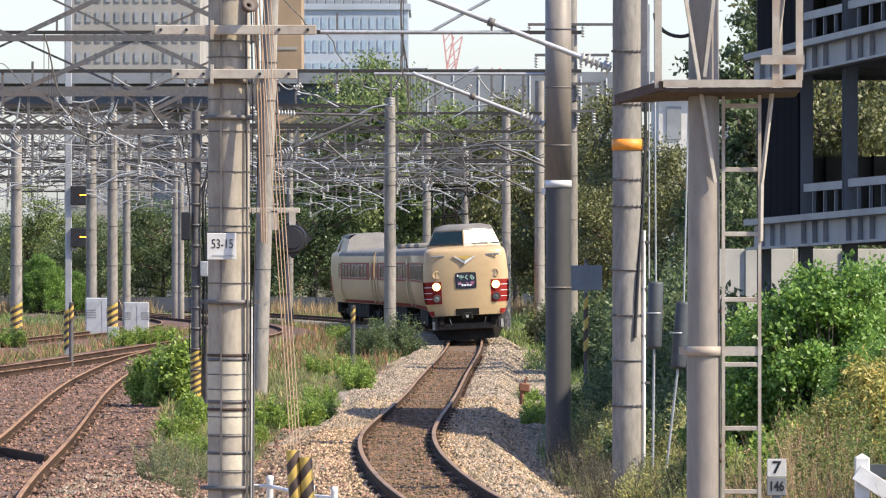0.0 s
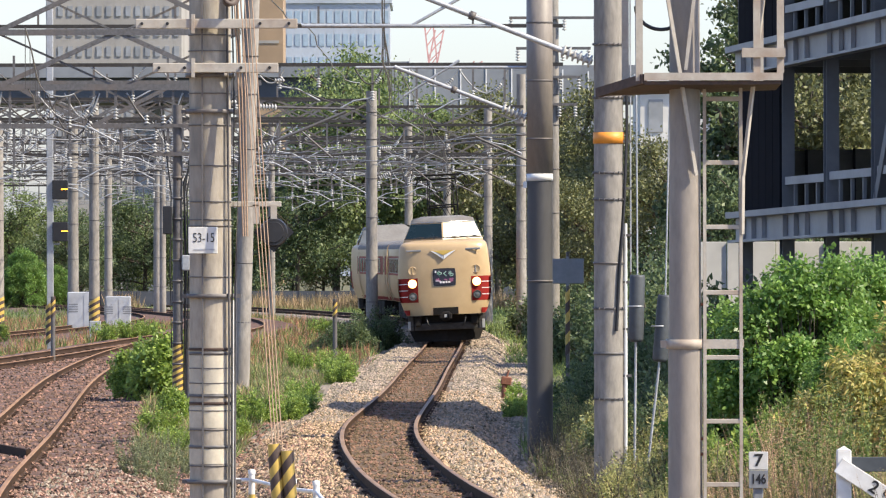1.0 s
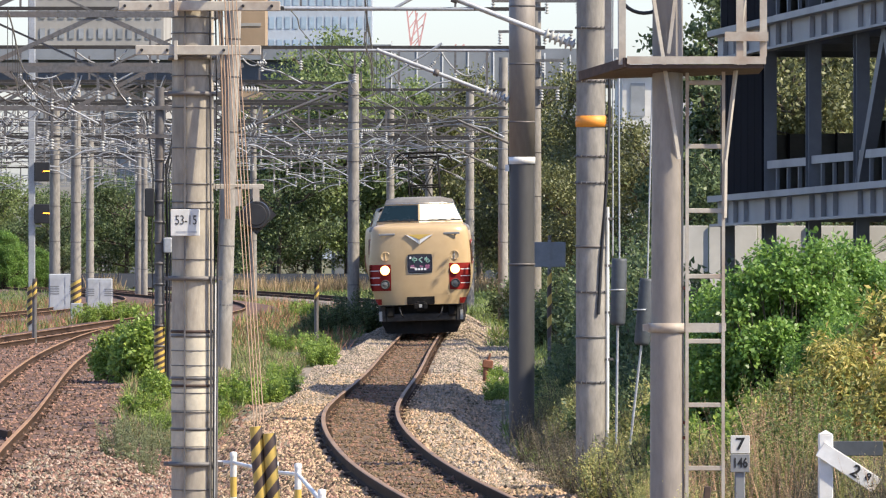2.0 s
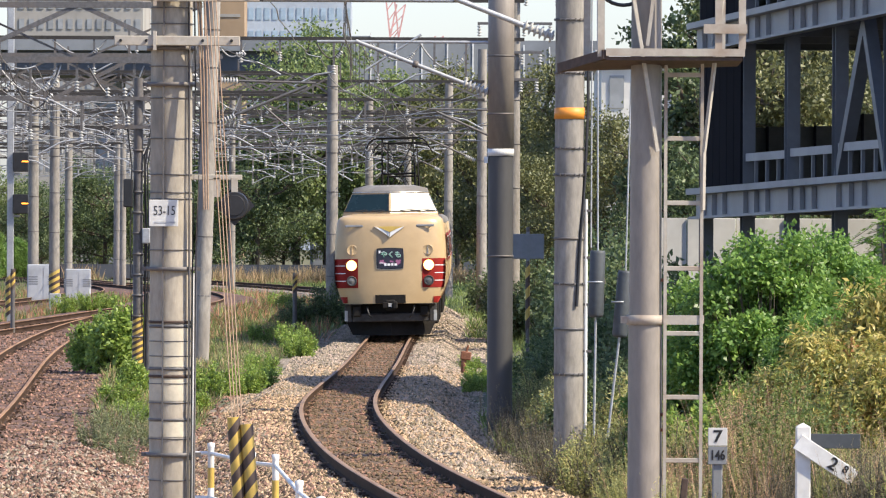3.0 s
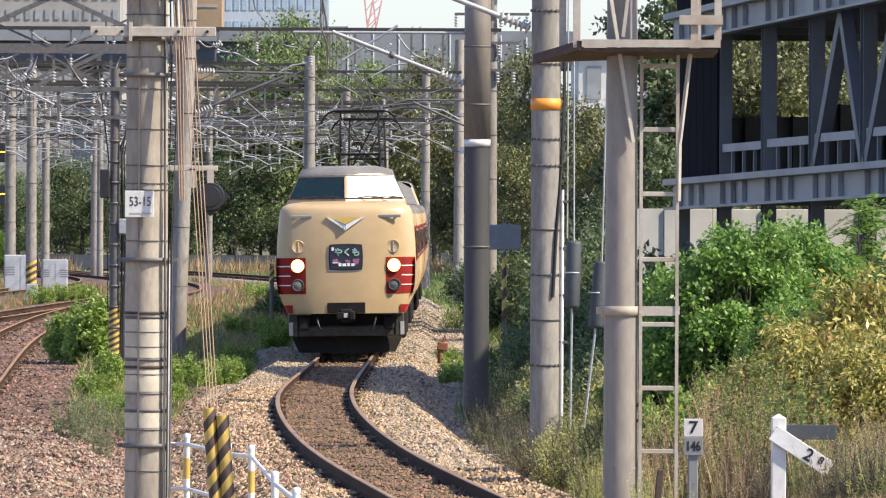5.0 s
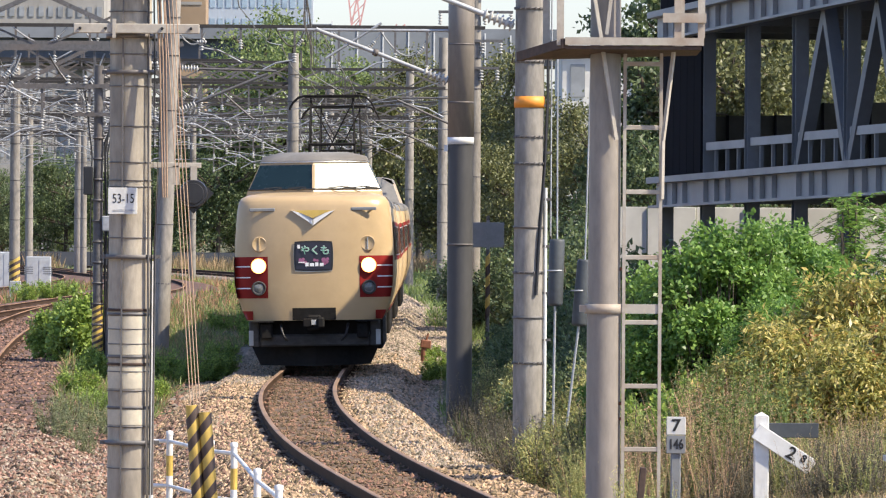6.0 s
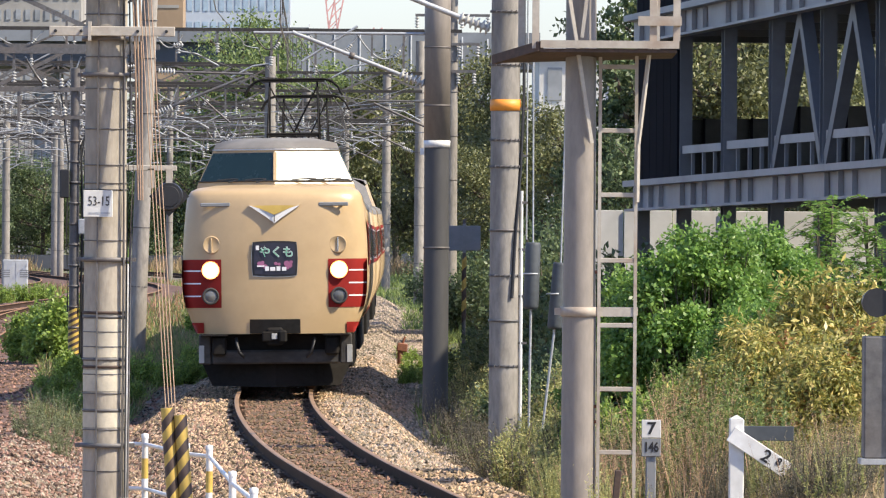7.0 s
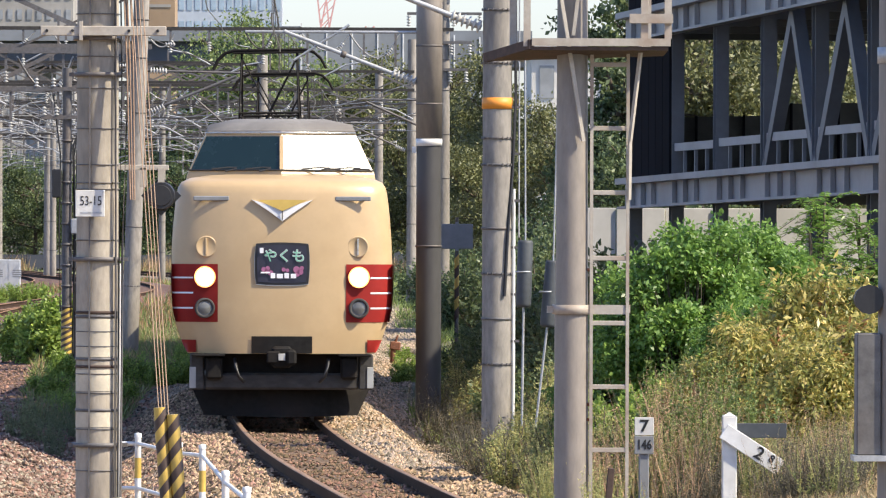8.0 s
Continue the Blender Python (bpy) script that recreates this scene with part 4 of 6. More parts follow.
# ---- trees ----
def tree_meshes(seed, h, spread, n, leaf, mat):
    """Trunk with limbs, and a crown of leaf clumps on the limb ends."""
    rng = np.random.default_rng(seed)
    wood = Shape()
    tips = []
    wood.tube([(0, 0, -0.3), (0.1, 0.05, h * 0.25), (0.05, 0.2, h * 0.5), (0.25, 0.1, h * 0.8)], h * 0.018, 8)
    for k in range(16):
        z = h * rng.uniform(0.18, 0.75)
        a = rng.uniform(0, 6.28)
        r = spread * rng.uniform(0.5, 1.0) * (1.1 - 0.6 * abs(z / h - 0.45))
        e = np.array([math.cos(a) * r, math.sin(a) * r, z + h * rng.uniform(0.06, 0.24)])
        m = np.array([e[0] * 0.5, e[1] * 0.5, z + (e[2] - z) * 0.35])
        wood.tube([(0.08, 0.1, z), m, e], h * 0.008, 5)
        tips += [e, (e + m) / 2 + rng.normal(size=3) * 0.4]
        for j in range(4):
            t = m + (e - m) * rng.uniform(0.2, 1) + rng.normal(size=3) * spread * 0.25
            wood.tube([m, t], h * 0.0035, 4)
            tips.append(t)
    tips.append(np.array([0.2, 0.1, h * 0.95]))
    tips = np.array(tips)
    c = tips[rng.integers(0, len(tips), n)] + rng.normal(size=(n, 3)) * np.array([1, 1, 0.7]) * spread * 0.135
    way = unit(rng.normal(size=(n, 3)) + np.array([0, 0, -0.2]))
    L = leaf * rng.uniform(0.6, 1.4, n)
    return wood.mesh("trunk", BARK), quads("crown", leaves(c, way, L, L * 0.6, rng), mat)


def plant(name, label, category, meshes, m, group=""):
    t = thing(name, label, category, group)
    for n, me in zip(("trunk", "crown"), meshes):
        o = new(n, me)
        o.parent = t
    t.matrix_basis = m
    return t


def build_trees():
    kinds = [
        ("tall lime-green deciduous tree with loose crown", tree_meshes(1, 12, 3.4, 20000, 0.18, LEAF_LIME)),
        ("dense dark green tree behind the tracks", tree_meshes(2, 9, 3.6, 15000, 0.2, LEAF_DARK)),
        ("olive tree with thinning brownish crown", tree_meshes(3, 11, 3.2, 16000, 0.18, LEAF_OLIVE)),
        ("mid-green broad tree in leaf", tree_meshes(4, 10, 3.8, 15000, 0.2, LEAF_LIME)),
        ("tall narrow dark green tree", tree_meshes(5, 11, 1.7, 14000, 0.17, LEAF_DARK)),
    ]
    rng = random.Random(11)
    def put(kind, x, y, s):
        plant("tree", kinds[kind][0], "tree", kinds[kind][1], Matrix.Translation((x, y, -0.4)) @ pose(0, 0, 0, 0, 0, rng.uniform(0, 360)) @ Matrix.Scale(s, 4), "trees behind the railway")
    row = ((-24, 395, 3, .7), (-20, 388, 1, .62), (-16.5, 398, 1, .75), (-12.5, 392, 3, .68), (-9.5, 400, 0, .8), (-7.2, 385, 1, .85), (-5.2, 398, 0, 1.05), (-3.2, 388, 0, 1.08),
           (-1.2, 396, 0, 1.0), (0.6, 392, 2, .85), (2.6, 398, 2, .95), (4.2, 385, 2, .98), (6.0, 372, 2, .95), (7.8, 350, 2, .92), (9.0, 335, 2, .85))
    bank = ((5.2, 350, 2, .7), (8.0, 300, 2, .72), (7.0, 265, 2, .62), (8.6, 235, 2, .66), (11.8, 205, 2, .8), (8.75, 186, 4, .98), (10.2, 194, 4, .9), (11.9, 192, 2, .95), (11.8, 180, 2, .8), (12.6, 182, 2, .78), (15, 186, 2, .8), (17.5, 190, 2, .8),
            (9.2, 172, 1, .55), (11.2, 178, 2, .8), (8.6, 160, 1, .55), (20, 195, 2, .9), (13.8, 176, 2, .6), (8.0, 215, 1, .5), (11.5, 202, 2, .9), (14.2, 206, 2, .9), (16.8, 207, 2, .9), (12.6, 216, 2, .95))
    for x, y, k, s in row + bank:
        put(k, x, y, s * (1.15 if k in (0, 2) and y > 340 else 1.0))
    for k in range(16):
        put((1, 3, 2, 3)[k % 4], -27 + k * 2.1 + rng.uniform(-.5, .5), 405 + rng.uniform(-4, 8), rng.uniform(.45, .65))


build_trees()


# ---- steel frame building beside the line ----
def build_frame_building():
    b = thing("steel_frame_building", "open blue-grey steel parking frame under construction", "building")
    def at(n, inward=0.0):
        return Vector((6.95 + 0.57 * n + inward * 0.993, 130 - 4.7 * n + inward * 0.12, 0))
    floors = (3.34, 6.62, 8.75)
    last = 9
    for n in range(-1, last + 1):
        for inward in (0.0, 8.5):
            p = at(n, inward)
            col = Shape()
            m = Matrix.Translation(p) @ pose(0, 0, 0, 0, 0, 6.9)
            outline = [(-0.12, -0.16), (0.12, -0.16), (0.12, -0.135), (0.015, -0.135), (0.015, 0.135), (0.12, 0.135), (0.12, 0.16), (-0.12, 0.16), (-0.12, 0.135), (-0.015, 0.135), (-0.015, -0.135), (-0.12, -0.135)]
            col.add([m @ Vector((u, v, z)) for z in (-0.5, 8.8) for u, v in outline], [(i, (i + 1) % 12, 12 + (i + 1) % 12, 12 + i) for i in range(12)])
            part("column", col, STEEL_BLUE, b)
    for z in floors:
        for n in range(-1, last):
            p, q = at(n) + Vector((0, 0, 0.045 * n)), at(n + 1) + Vector((0, 0, 0.045 * (n + 1)))
            for dz, hh, dx in ((0.27, 0.12, -0.30), (-0.25, 0.05, -0.26)):
                a, c = p + Vector((dx, 0, z + dz)), q + Vector((dx, 0, z + dz))
                s = Shape().beam(a, c, 0.22, hh)
                part("girder_flange", Shape().add([(v[0], v[1], v[2]) for v in s.v], s.f), STEEL_LIGHT, b)
            web = Shape()
            a, c = p + Vector((-0.2, 0, 0)), q + Vector((-0.2, 0, 0))
            web.add([a + Vector((0, 0, z - 0.23)), c + Vector((0, 0, z - 0.23)), c + Vector((0, 0, z + 0.21)), a + Vector((0, 0, z + 0.21)), a + Vector((0.03, 0, z - 0.23)), c + Vector((0.03, 0, z - 0.23)), c + Vector((0.03, 0, z + 0.21)), a + Vector((0.03, 0, z + 0.21))], [(0, 1, 2, 3), (7, 6, 5, 4), (3, 2, 6, 7), (1, 0, 4, 5)])
            part("girder_web", web, STEEL_LIGHT, b)
            for k in (0.25, 0.5, 0.75):
                r = a.lerp(c, k)
                part("stiffener", Shape().box(r.x - 0.09, r.x - 0.005, r.y - 0.025, r.y + 0.025, r.z + z - 0.22, r.z + z + 0.2), STEEL_LIGHT, b)
            part("floor_beam", Shape().beam(at(n) + Vector((0, 0, z)), at(n, 8.5) + Vector((0, 0, z)), 0.25, 0.45), STEEL_BLUE, b)
            if n >= 0 and z < 8:
                rail = part("guard_rail", Shape().beam(a.lerp(c, 0.03) + Vector((0.16, 0, z + 0.86)), a.lerp(c, 0.97) + Vector((0.16, 0, z + 0.84)), 0.06, 0.15), STEEL_LIGHT, b, "pale guard rail")
                for k in (0.2, 0.45, 0.7, 0.95):
                    r = a.lerp(c, k)
                    part("baluster", Shape().box(r.x + 0.17, r.x + 0.23, r.y - 0.12, r.y + 0.12, r.z + z + 0.33, r.z + z + 0.8), STEEL_BLUE, rail)
            if n in (2, 3, 4, 5) and z < 6:
                d = Shape()
                mid = at(n + 0.5)
                for e in (p, q):
                    d.beam(Vector((mid.x + 0.05, mid.y, z + 3.1)), Vector((e.x, e.y, z + 0.3)), 0.22, 0.26)
                part("brace", d, STEEL_BLUE, b, "diagonal steel brace")
        c0, c1, c2, c3 = at(-1, 0.1), at(last, 0.1), at(last, 8.6), at(-1, 8.6)
        sl = Shape().add([Vector((c.x, c.y, zz)) for zz in (z + 0.22, z + 0.34) for c in (c0, c1, c2, c3)], [(3, 2, 1, 0), (4, 5, 6, 7), (0, 1, 5, 4), (1, 2, 6, 5), (2, 3, 7, 6), (3, 0, 4, 7)])
        part("deck", sl, DECK, b, "dark ribbed deck")
        for n in range(-1, last if z < 8 else -1):
            for k in range(5):
                p, q = at(n + k / 5 + 0.02, 8.55), at(n + k / 5 + 0.19, 8.55)
                s = Shape().add([Vector((c.x + dx, c.y, zz)) for dx in (0, 0.05) for c, zz in ((p, z + 0.34), (q, z + 0.34), (q, z + 1.35), (p, z + 1.35))], [(0, 1, 2, 3), (7, 6, 5, 4), (3, 2, 6, 7)])
                part("parapet_panel", s, CLAD_BLACK, b, "dark parapet panel")
    # dark parapet across the far end of each deck
    for z in (3.34, 6.62):
        for k in range(17):
            u0, top = 0.25 + k * 0.48, z + (1.5 + 0.012 * k if k < 5 else 1.72 + 0.012 * k)
            p, q = at(-0.96, u0), at(-0.96, u0 + 0.44)
            s = Shape().add([Vector((c.x, c.y + dy, zz)) for dy in (0, 0.05) for c, zz in ((p, z + 0.34), (q, z + 0.34), (q, top), (p, top))], [(0, 1, 2, 3), (7, 6, 5, 4), (3, 2, 6, 7), (0, 3, 7, 4), (1, 5, 6, 2)])
            part("parapet_panel", s, PARAPET, b, "dark parapet panel")
            e = at(-0.96, u0 + 0.46)
            part("parapet_post", Shape().box(e.x - 0.025, e.x + 0.025, e.y - 0.06, e.y, z + 0.34, top + 0.02), CLAD_BLACK, b)
    # end cladding in dark louvres
    p, q = at(-1), at(0)
    for k in range(6):
        r0, r1 = p.lerp(q, k / 6 + 0.004), p.lerp(q, (k + 1) / 6 - 0.004)
        s = Shape().add([Vector((r.x + dx, r.y, z)) for dx in (-0.14, -0.08) for r, z in ((r0, 3.5), (r1, 3.5), (r1, 9), (r0, 9))], [(3, 2, 1, 0), (4, 5, 6, 7), (0, 4, 7, 3), (1, 2, 6, 5), (0, 1, 5, 4)])
        part("cladding_panel", s, CLAD_BLACK, b, "matt black cladding panel")
    hw = thing("hoarding", "off-white site hoarding panels", "hoarding", kind="structure")
    for k in range(18):
        x = 5.2 + k * 1.0
        part("panel", Shape().box(x, x + 0.985, 139.0 - 0.05 * (k % 2), 139.05, -0.3, 3.05, bevel=0.008), HOARDING, hw)


build_frame_building()


# ---- poles and overhead line gear ----
def band(z, r, h=0.03):
    return Shape().lathe([(r, z - h / 2), (r + 0.009, z - h / 2), (r + 0.009, z + h / 2), (r, z + h / 2)], Matrix(), 16)


def pole(x, y, r, h, mat, label, bands=(), z0=-0.5, taper=0.85, group="line-side poles"):
    p = thing("catenary_pole", label, "pole", group, at=(x, y, 0))
    part("shaft", Shape().rod((0, 0, z0), (0, 0, h), r / taper ** 0.5, r * taper ** 0.5, 20), mat, p)
    for z in bands:
        part("band", band(z, r * 1.02), GALV_DULL, p)
    return p


def stripes(parent, x, y, r, z0, z1, pitch=0.16):
    """Slanting yellow and dark warning stripes round a post."""
    n, k, z = 16, 0, z0
    while z < z1 - 0.01:
        sh = Shape()
        lo = [(x + r * math.cos(6.28318 * i / n), y + r * math.sin(6.28318 * i / n), z + min(1.1 * r, 0.9 * pitch) * math.cos(6.28318 * i / n)) for i in range(n + 1)]
        hi = [(a, b, c + pitch) for a, b, c in lo]
        part("stripe", sh.grid([lo, hi]), YELLOW if k % 2 else BROWN_BLACK, parent)
        z += pitch
        k += 1


def cantilever(parent, dx, z, reach=2.6, side=-1):
    """Pipe bracket with insulators, from a pole towards the track."""
    sh = Shape()
    sh.rod((side * 0.2, 0, z), (side * reach, 0, z + 0.95), 0.035, n=8)
    sh.rod((side * 0.2, 0, z + 1.0), (side * (reach + 0.2), 0, z + 1.02), 0.028, n=8)
    sh.rod((side * reach * 0.55, 0, z + 0.45), (side * (reach - 0.3), 0, z - 0.15), 0.022, n=8)
    part("bracket", sh, GALV_DULL, parent)
    for zz, q in ((z, 0.95 / (reach - 0.2)), (z + 1.0, 0.0)):
        m = Matrix.Translation((side * 0.25, 0, zz)) @ pose(0, 0, 0, 0, side * 90 - side * math.degrees(math.atan(q)), 0)
        part("insulator", insulator_shape(0.085, 0.42, m, 6), PORCELAIN, parent)


def pipe_bracket(parent, pipes):
    """Sloping bracket pipe with its insulator at the pole, and the steady bars that it carries."""
    for k, ((xa, za), (xb, zb), rad) in enumerate(pipes):
        arm = part("bracket_pipe", Shape().rod((xa, 0, za), (xb, 0, zb), rad, n=10), GALV, parent)
        if k == 0:
            q = math.degrees(math.atan2(zb - za, xa - xb))
            part("insulator", insulator_shape(0.085, 0.42, Matrix.Translation((xa, 0, za)) @ pose(0, 0, 0, 0, -90 + q, 0), 6), PORCELAIN, arm)
            part("clamp", Shape().lathe([(rad, -0.04), (rad + 0.02, -0.04), (rad + 0.02, 0.04), (rad, 0.04)], Matrix.Translation((xa + (xb - xa) * 0.55, 0, za + (zb - za) * 0.55)) @ pose(0, 0, 0, 0, -90 + q, 0), 10), GALV_DULL, arm)


def far_poles():
    grey = "grey concrete catenary pole with steel bands"
    for x, y, r, h, striped in ((-15.1, 240, 0.2, 7.6, 1), (-14.0, 270, 0.21, 8.3, 1), (-11.7, 240, 0.18, 8.4, 1), (-14.0, 300, 0.17, 8.2, 0), (-13.0, 330, 0.2, 8.6, 0), (-12.6, 326, 0.15, 8.6, 0),
                              (-1.76, 225, 0.19, 8.2, 0), (-0.8, 335, 0.2, 9.2, 0), (2.8, 300, 0.19, 9.3, 0), (3.56, 250, 0.18, 9.4, 0), (3.8, 200, 0.17, 10.6, 0), (-7.0, 310, 0.15, 9.0, 0), (-4.35, 160.35, 0.19, 10.5, 0), (-20.5, 260, 0.2, 8.6, 0), (-9.6, 355, 0.2, 9, 0), (1.2, 365, 0.2, 9, 0)):
        p = pole(x, y, r, h, CONCRETE_GREY, grey, [1.2, 2.6, 4.0, 5.3, 6.6, 7.5])
        if (x, y) == (3.8, 200):
            for z, w in ((9.75, 1.3), (8.85, 1.1), (8.0, 0.8), (7.2, 0.7)):
                part("cross_arm", Shape().box(-w, w, -0.22, -0.14, z - 0.04, z + 0.04), GALV_DULL, p)
                for q in (-w + 0.05, w * 0.25, w - 0.06):
                    part("insulator", insulator_shape(0.07, 0.34, pose(q, -0.18, z - 0.38), 4), PORCELAIN, p)
        if x == -4.35:
            p.matrix_basis = pose(x, y, 0, 0, 1.8, 0)
        if striped:
            stripes(p, 0, 0, r * 1.08, 0.0, 1.2, 0.12)
        if x > -2 or x == -4.35:
            cantilever(p, 0, 5.3, 2.3, -1 if x > 1 else 1)
    p = thing("signal_mast", "grey steel mast with dark route indicators", "signal", at=(-11.6, 210, 0))
    part("shaft", Shape().box(-0.1, 0.1, -0.1, 0.1, -0.4, 11.0, bevel=0.015), GALV, p)
    stripes(p, 0, 0, 0.145, 0.1, 1.3, 0.12)
    for z in (3.5, 4.8):
        hd = part("indicator", Shape().box(0.08, 0.56, -0.25, 0.1, z - 0.3, z + 0.3, bevel=0.02), BLACK_PLASTIC, p, "dark indicator box")
        part("amber_bar", Shape().box(0.36, 0.56, -0.262, -0.25, z + 0.0, z + 0.035), SIGN_ORANGE, hd, "lit amber bar")
        part("bracket", Shape().box(0.0, 0.3, -0.03, 0.03, z - 0.4, z - 0.34), GALV, p)
    g = thing("steel_mast", "slim dark steel mast with cable clamps", "pole", "line-side poles", at=(-4.77, 131, 0))
    part("shaft", Shape().rod((0, 0, -0.5), (0, 0, 5.7), 0.1, 0.09), GALV_DULL, g)
    for k in range(10):
        part("clamp", band(0.7 + k * 0.4, 0.105, 0.04), GALV_DULL, g)
    stripes(g, 0, 0, 0.107, 0.1, 1.1, 0.06)
    part("cable", Shape().tube([(0.13, -0.03, 0), (0.14, -0.03, 2), (0.12, -0.02, 4.2), (0.4, 0, 4.9)], 0.025), BLACK_PLASTIC, g)
    for z, w in ((4.75, 0.5), (5.3, 0.65)):
        part("arm", Shape().box(-w, w * 0.6, -0.14, -0.09, z - 0.035, z + 0.035), GALV_DULL, g)
        for q in (-w + 0.06, -w * 0.4, w * 0.5):
            part("insulator", insulator_shape(0.05, 0.18, pose(q, -0.115, z + 0.03), 3), PORCELAIN, g)
    part("switch_box", Shape().box(-0.28, -0.1, -0.2, 0.0, 3.2, 3.75, bevel=0.02), BLACK_PLASTIC, g)
    part("junction_box", Shape().box(0.08, 0.24, -0.16, 0.0, 2.5, 2.8, bevel=0.02), GALV, g)
    for q in (-0.12, 0.14, 0.18):
        part("cable", Shape().tube([(q, -0.1, 1.0), (q * 1.2, -0.12, 2.6), (q, -0.1, 4.0), (q * 2.2, -0.1, 5.2)], 0.016), BLACK_PLASTIC, g)
    part("side_pipe", Shape().rod((0.2, 0.0, -0.5), (0.2, 0.0, 1.55), 0.06), GALV_DULL, g)
    for x, y, h in ((-10.2, 186, 1.65), (-2.6, 196, 1.5), (-16.5, 250, 1.4), (-18, 235, 1.4), (-2.2, 262, 1.2), (-17.3, 225, 1.5)):
        q = thing("marker_post", "thin dark marker post in the grass", "post", "marker posts", at=(x, y, 0))
        part("shaft", Shape().rod((0, 0, -0.45), (0, 0, h), 0.065, 0.06), GALV_DULL, q)
        stripes(q, 0, 0, 0.069, h - 0.55, h - 0.05, 0.1)


def gantry(y, x0, x1, chords, bay, label, group="overhead gantries", drop=True, bar=0.07, lattice=True):
    g = thing("overhead_gantry", label, "gantry", group, at=(0, y, 0))
    for k, z in enumerate(chords):
        part("chord", Shape().beam((x0, 0, z), (x1, 0, z), bar * 1.5, bar * 1.3), DARK_STEEL if bar <= 0.07 else GALV_DULL, g)
        part("chord", Shape().beam((x0, 0.7, z), (x1, 0.7, z), 0.09, 0.07), GALV_DULL, g)
    n = max(1, round((x1 - x0) / bay))
    for z0, z1 in zip(chords, chords[1:]) if lattice else ():
        for k in range(n):
            a, b = x0 + (x1 - x0) * k / n, x0 + (x1 - x0) * (k + 1) / n
            part("diagonal", Shape().beam((a, 0, z0 if k % 2 else z1), (b, 0, z1 if k % 2 else z0), bar), GALV_DULL, g)
            part("diagonal", Shape().beam((a, 0.7, z1 if k % 2 else z0), (b, 0.7, z0 if k % 2 else z1), 0.05), GALV_DULL, g)
    rng = random.Random(int(y))
    if drop:
        for k in range(int((x1 - x0) / 1.3)):
            x = x0 + 0.6 + k * 1.3 + rng.uniform(-0.25, 0.25)
            z = chords[0]
            hh = rng.uniform(0.3, 1.1)
            arm = part("hanger", Shape().beam((x, 0, z), (x, 0, z - hh), 0.06), GALV_DULL, g)
            part("insulator", insulator_shape(0.062, 0.28, pose(x, 0, z - hh - 0.28), 4), PORCELAIN, arm)
            if k % 2:
                s = rng.choice((-1, 1))
                part("steady_arm", Shape().tube([(x, 0, z - hh - 0.2), (x + s * 0.5, 0, z - hh - 0.28), (x + s * 1.1, 0, z - hh - 0.6)], 0.025), GALV, arm)
            if k % 3 == 0:
                part("top_post", Shape().beam((x, 0, chords[-1]), (x, 0, chords[-1] + rng.uniform(0.3, 0.9)), 0.06), GALV_DULL, g)
    return g


far_poles()
gantry(160, -13, -4.35, (6.75, 8.05, 9.4), 2.6, "deep rusty-grey lattice gantry over the yard", bar=0.11)
gantry(174, -15, -4.2, (6.1, 7.2), 2.2, "deep rusty-grey lattice gantry over the yard", bar=0.1)
gantry(186, -19, 3.8, (8.0, 9.06), 1.5, "pair of thin cross bars over all tracks", lattice=False)
gantry(225, -17, -1.76, (7.2, 7.9), 1.2, "lattice gantry across the yard tracks")
gantry(240, -18, 3.5, (7.35, 8.0), 1.4, "lattice gantry across all tracks")
gantry(270, -19, 3.2, (7.2, 7.9), 1.4, "lattice gantry with white insulators")
gantry(300, -22, 2.8, (7.2, 7.95), 1.4, "lattice gantry with white insulators")
gantry(205, -18, -3.0, (6.9, 7.5), 1.6, "lattice gantry across the yard tracks", bar=0.06)
gantry(255, -18, 3.4, (6.55, 7.1), 1.6, "lattice gantry with white insulators", bar=0.06)
gantry(285, -20, 2.9, (6.3, 6.9), 1.6, "lattice gantry with white insulators", bar=0.06)
gantry(345, -25, 1.3, (7.4, 8.0), 1.6, "far grey lattice gantry over the yard", bar=0.06)
gantry(330, -24, 1.5, (6.6, 7.3), 1.5, "far grey lattice gantry over the yard")
gantry(358, -26, 1.2, (6.4, 7.1), 1.5, "far grey lattice gantry over the yard")


def overhead_line(name, label, fx, y0, y1, z, seed):
    """Contact wire, sagging messenger and droppers above a track."""
    rng = random.Random(seed)
    w = thing(name, label, "overhead wire", "overhead wires")
    ys = np.arange(y0, y1, 4.0)
    part("contact_wire", Shape().tube([(float(fx(y)) + 0.15 * math.sin(y * 0.13), y, z) for y in ys], 0.012, 4), WIRE_LIGHT, w)
    mess = [(float(fx(y)) + 0.1 * math.sin(y * 0.13), y, z + 0.55 + 0.45 * (2 * (((y - y0) % 45) / 45 - 0.5)) ** 2) for y in ys]
    part("messenger_wire", Shape().tube(mess, 0.014, 4), WIRE_LIGHT, w)
    part("feeder_wire", Shape().tube([(float(fx(y)) - 1.9 + rng.uniform(-.05, .05), y, z + 1.5 + 0.3 * (2 * (((y - y0) % 45) / 45 - 0.5)) ** 2) for y in ys], 0.014, 4), WIRE_LIGHT, w)
    for (x, y, zz) in mess:
        part("dropper", Shape().beam((x, y, z), (x, y, zz), 0.012), WIRE, w)


overhead_line("overhead_wire", "bright overhead wires above the curving track", MAIN_X, 92, 396, 5.6, 1)
overhead_line("overhead_wire", "overhead wires above the yard track", YARD_X, 110, 396, 5.5, 2)
overhead_line("overhead_wire", "overhead wires above the crossing track", CROSS_X, 120, 396, 5.5, 3)
overhead_line("overhead_wire", "overhead wires above the far track", FAR_X, 120, 396, 5.5, 4)


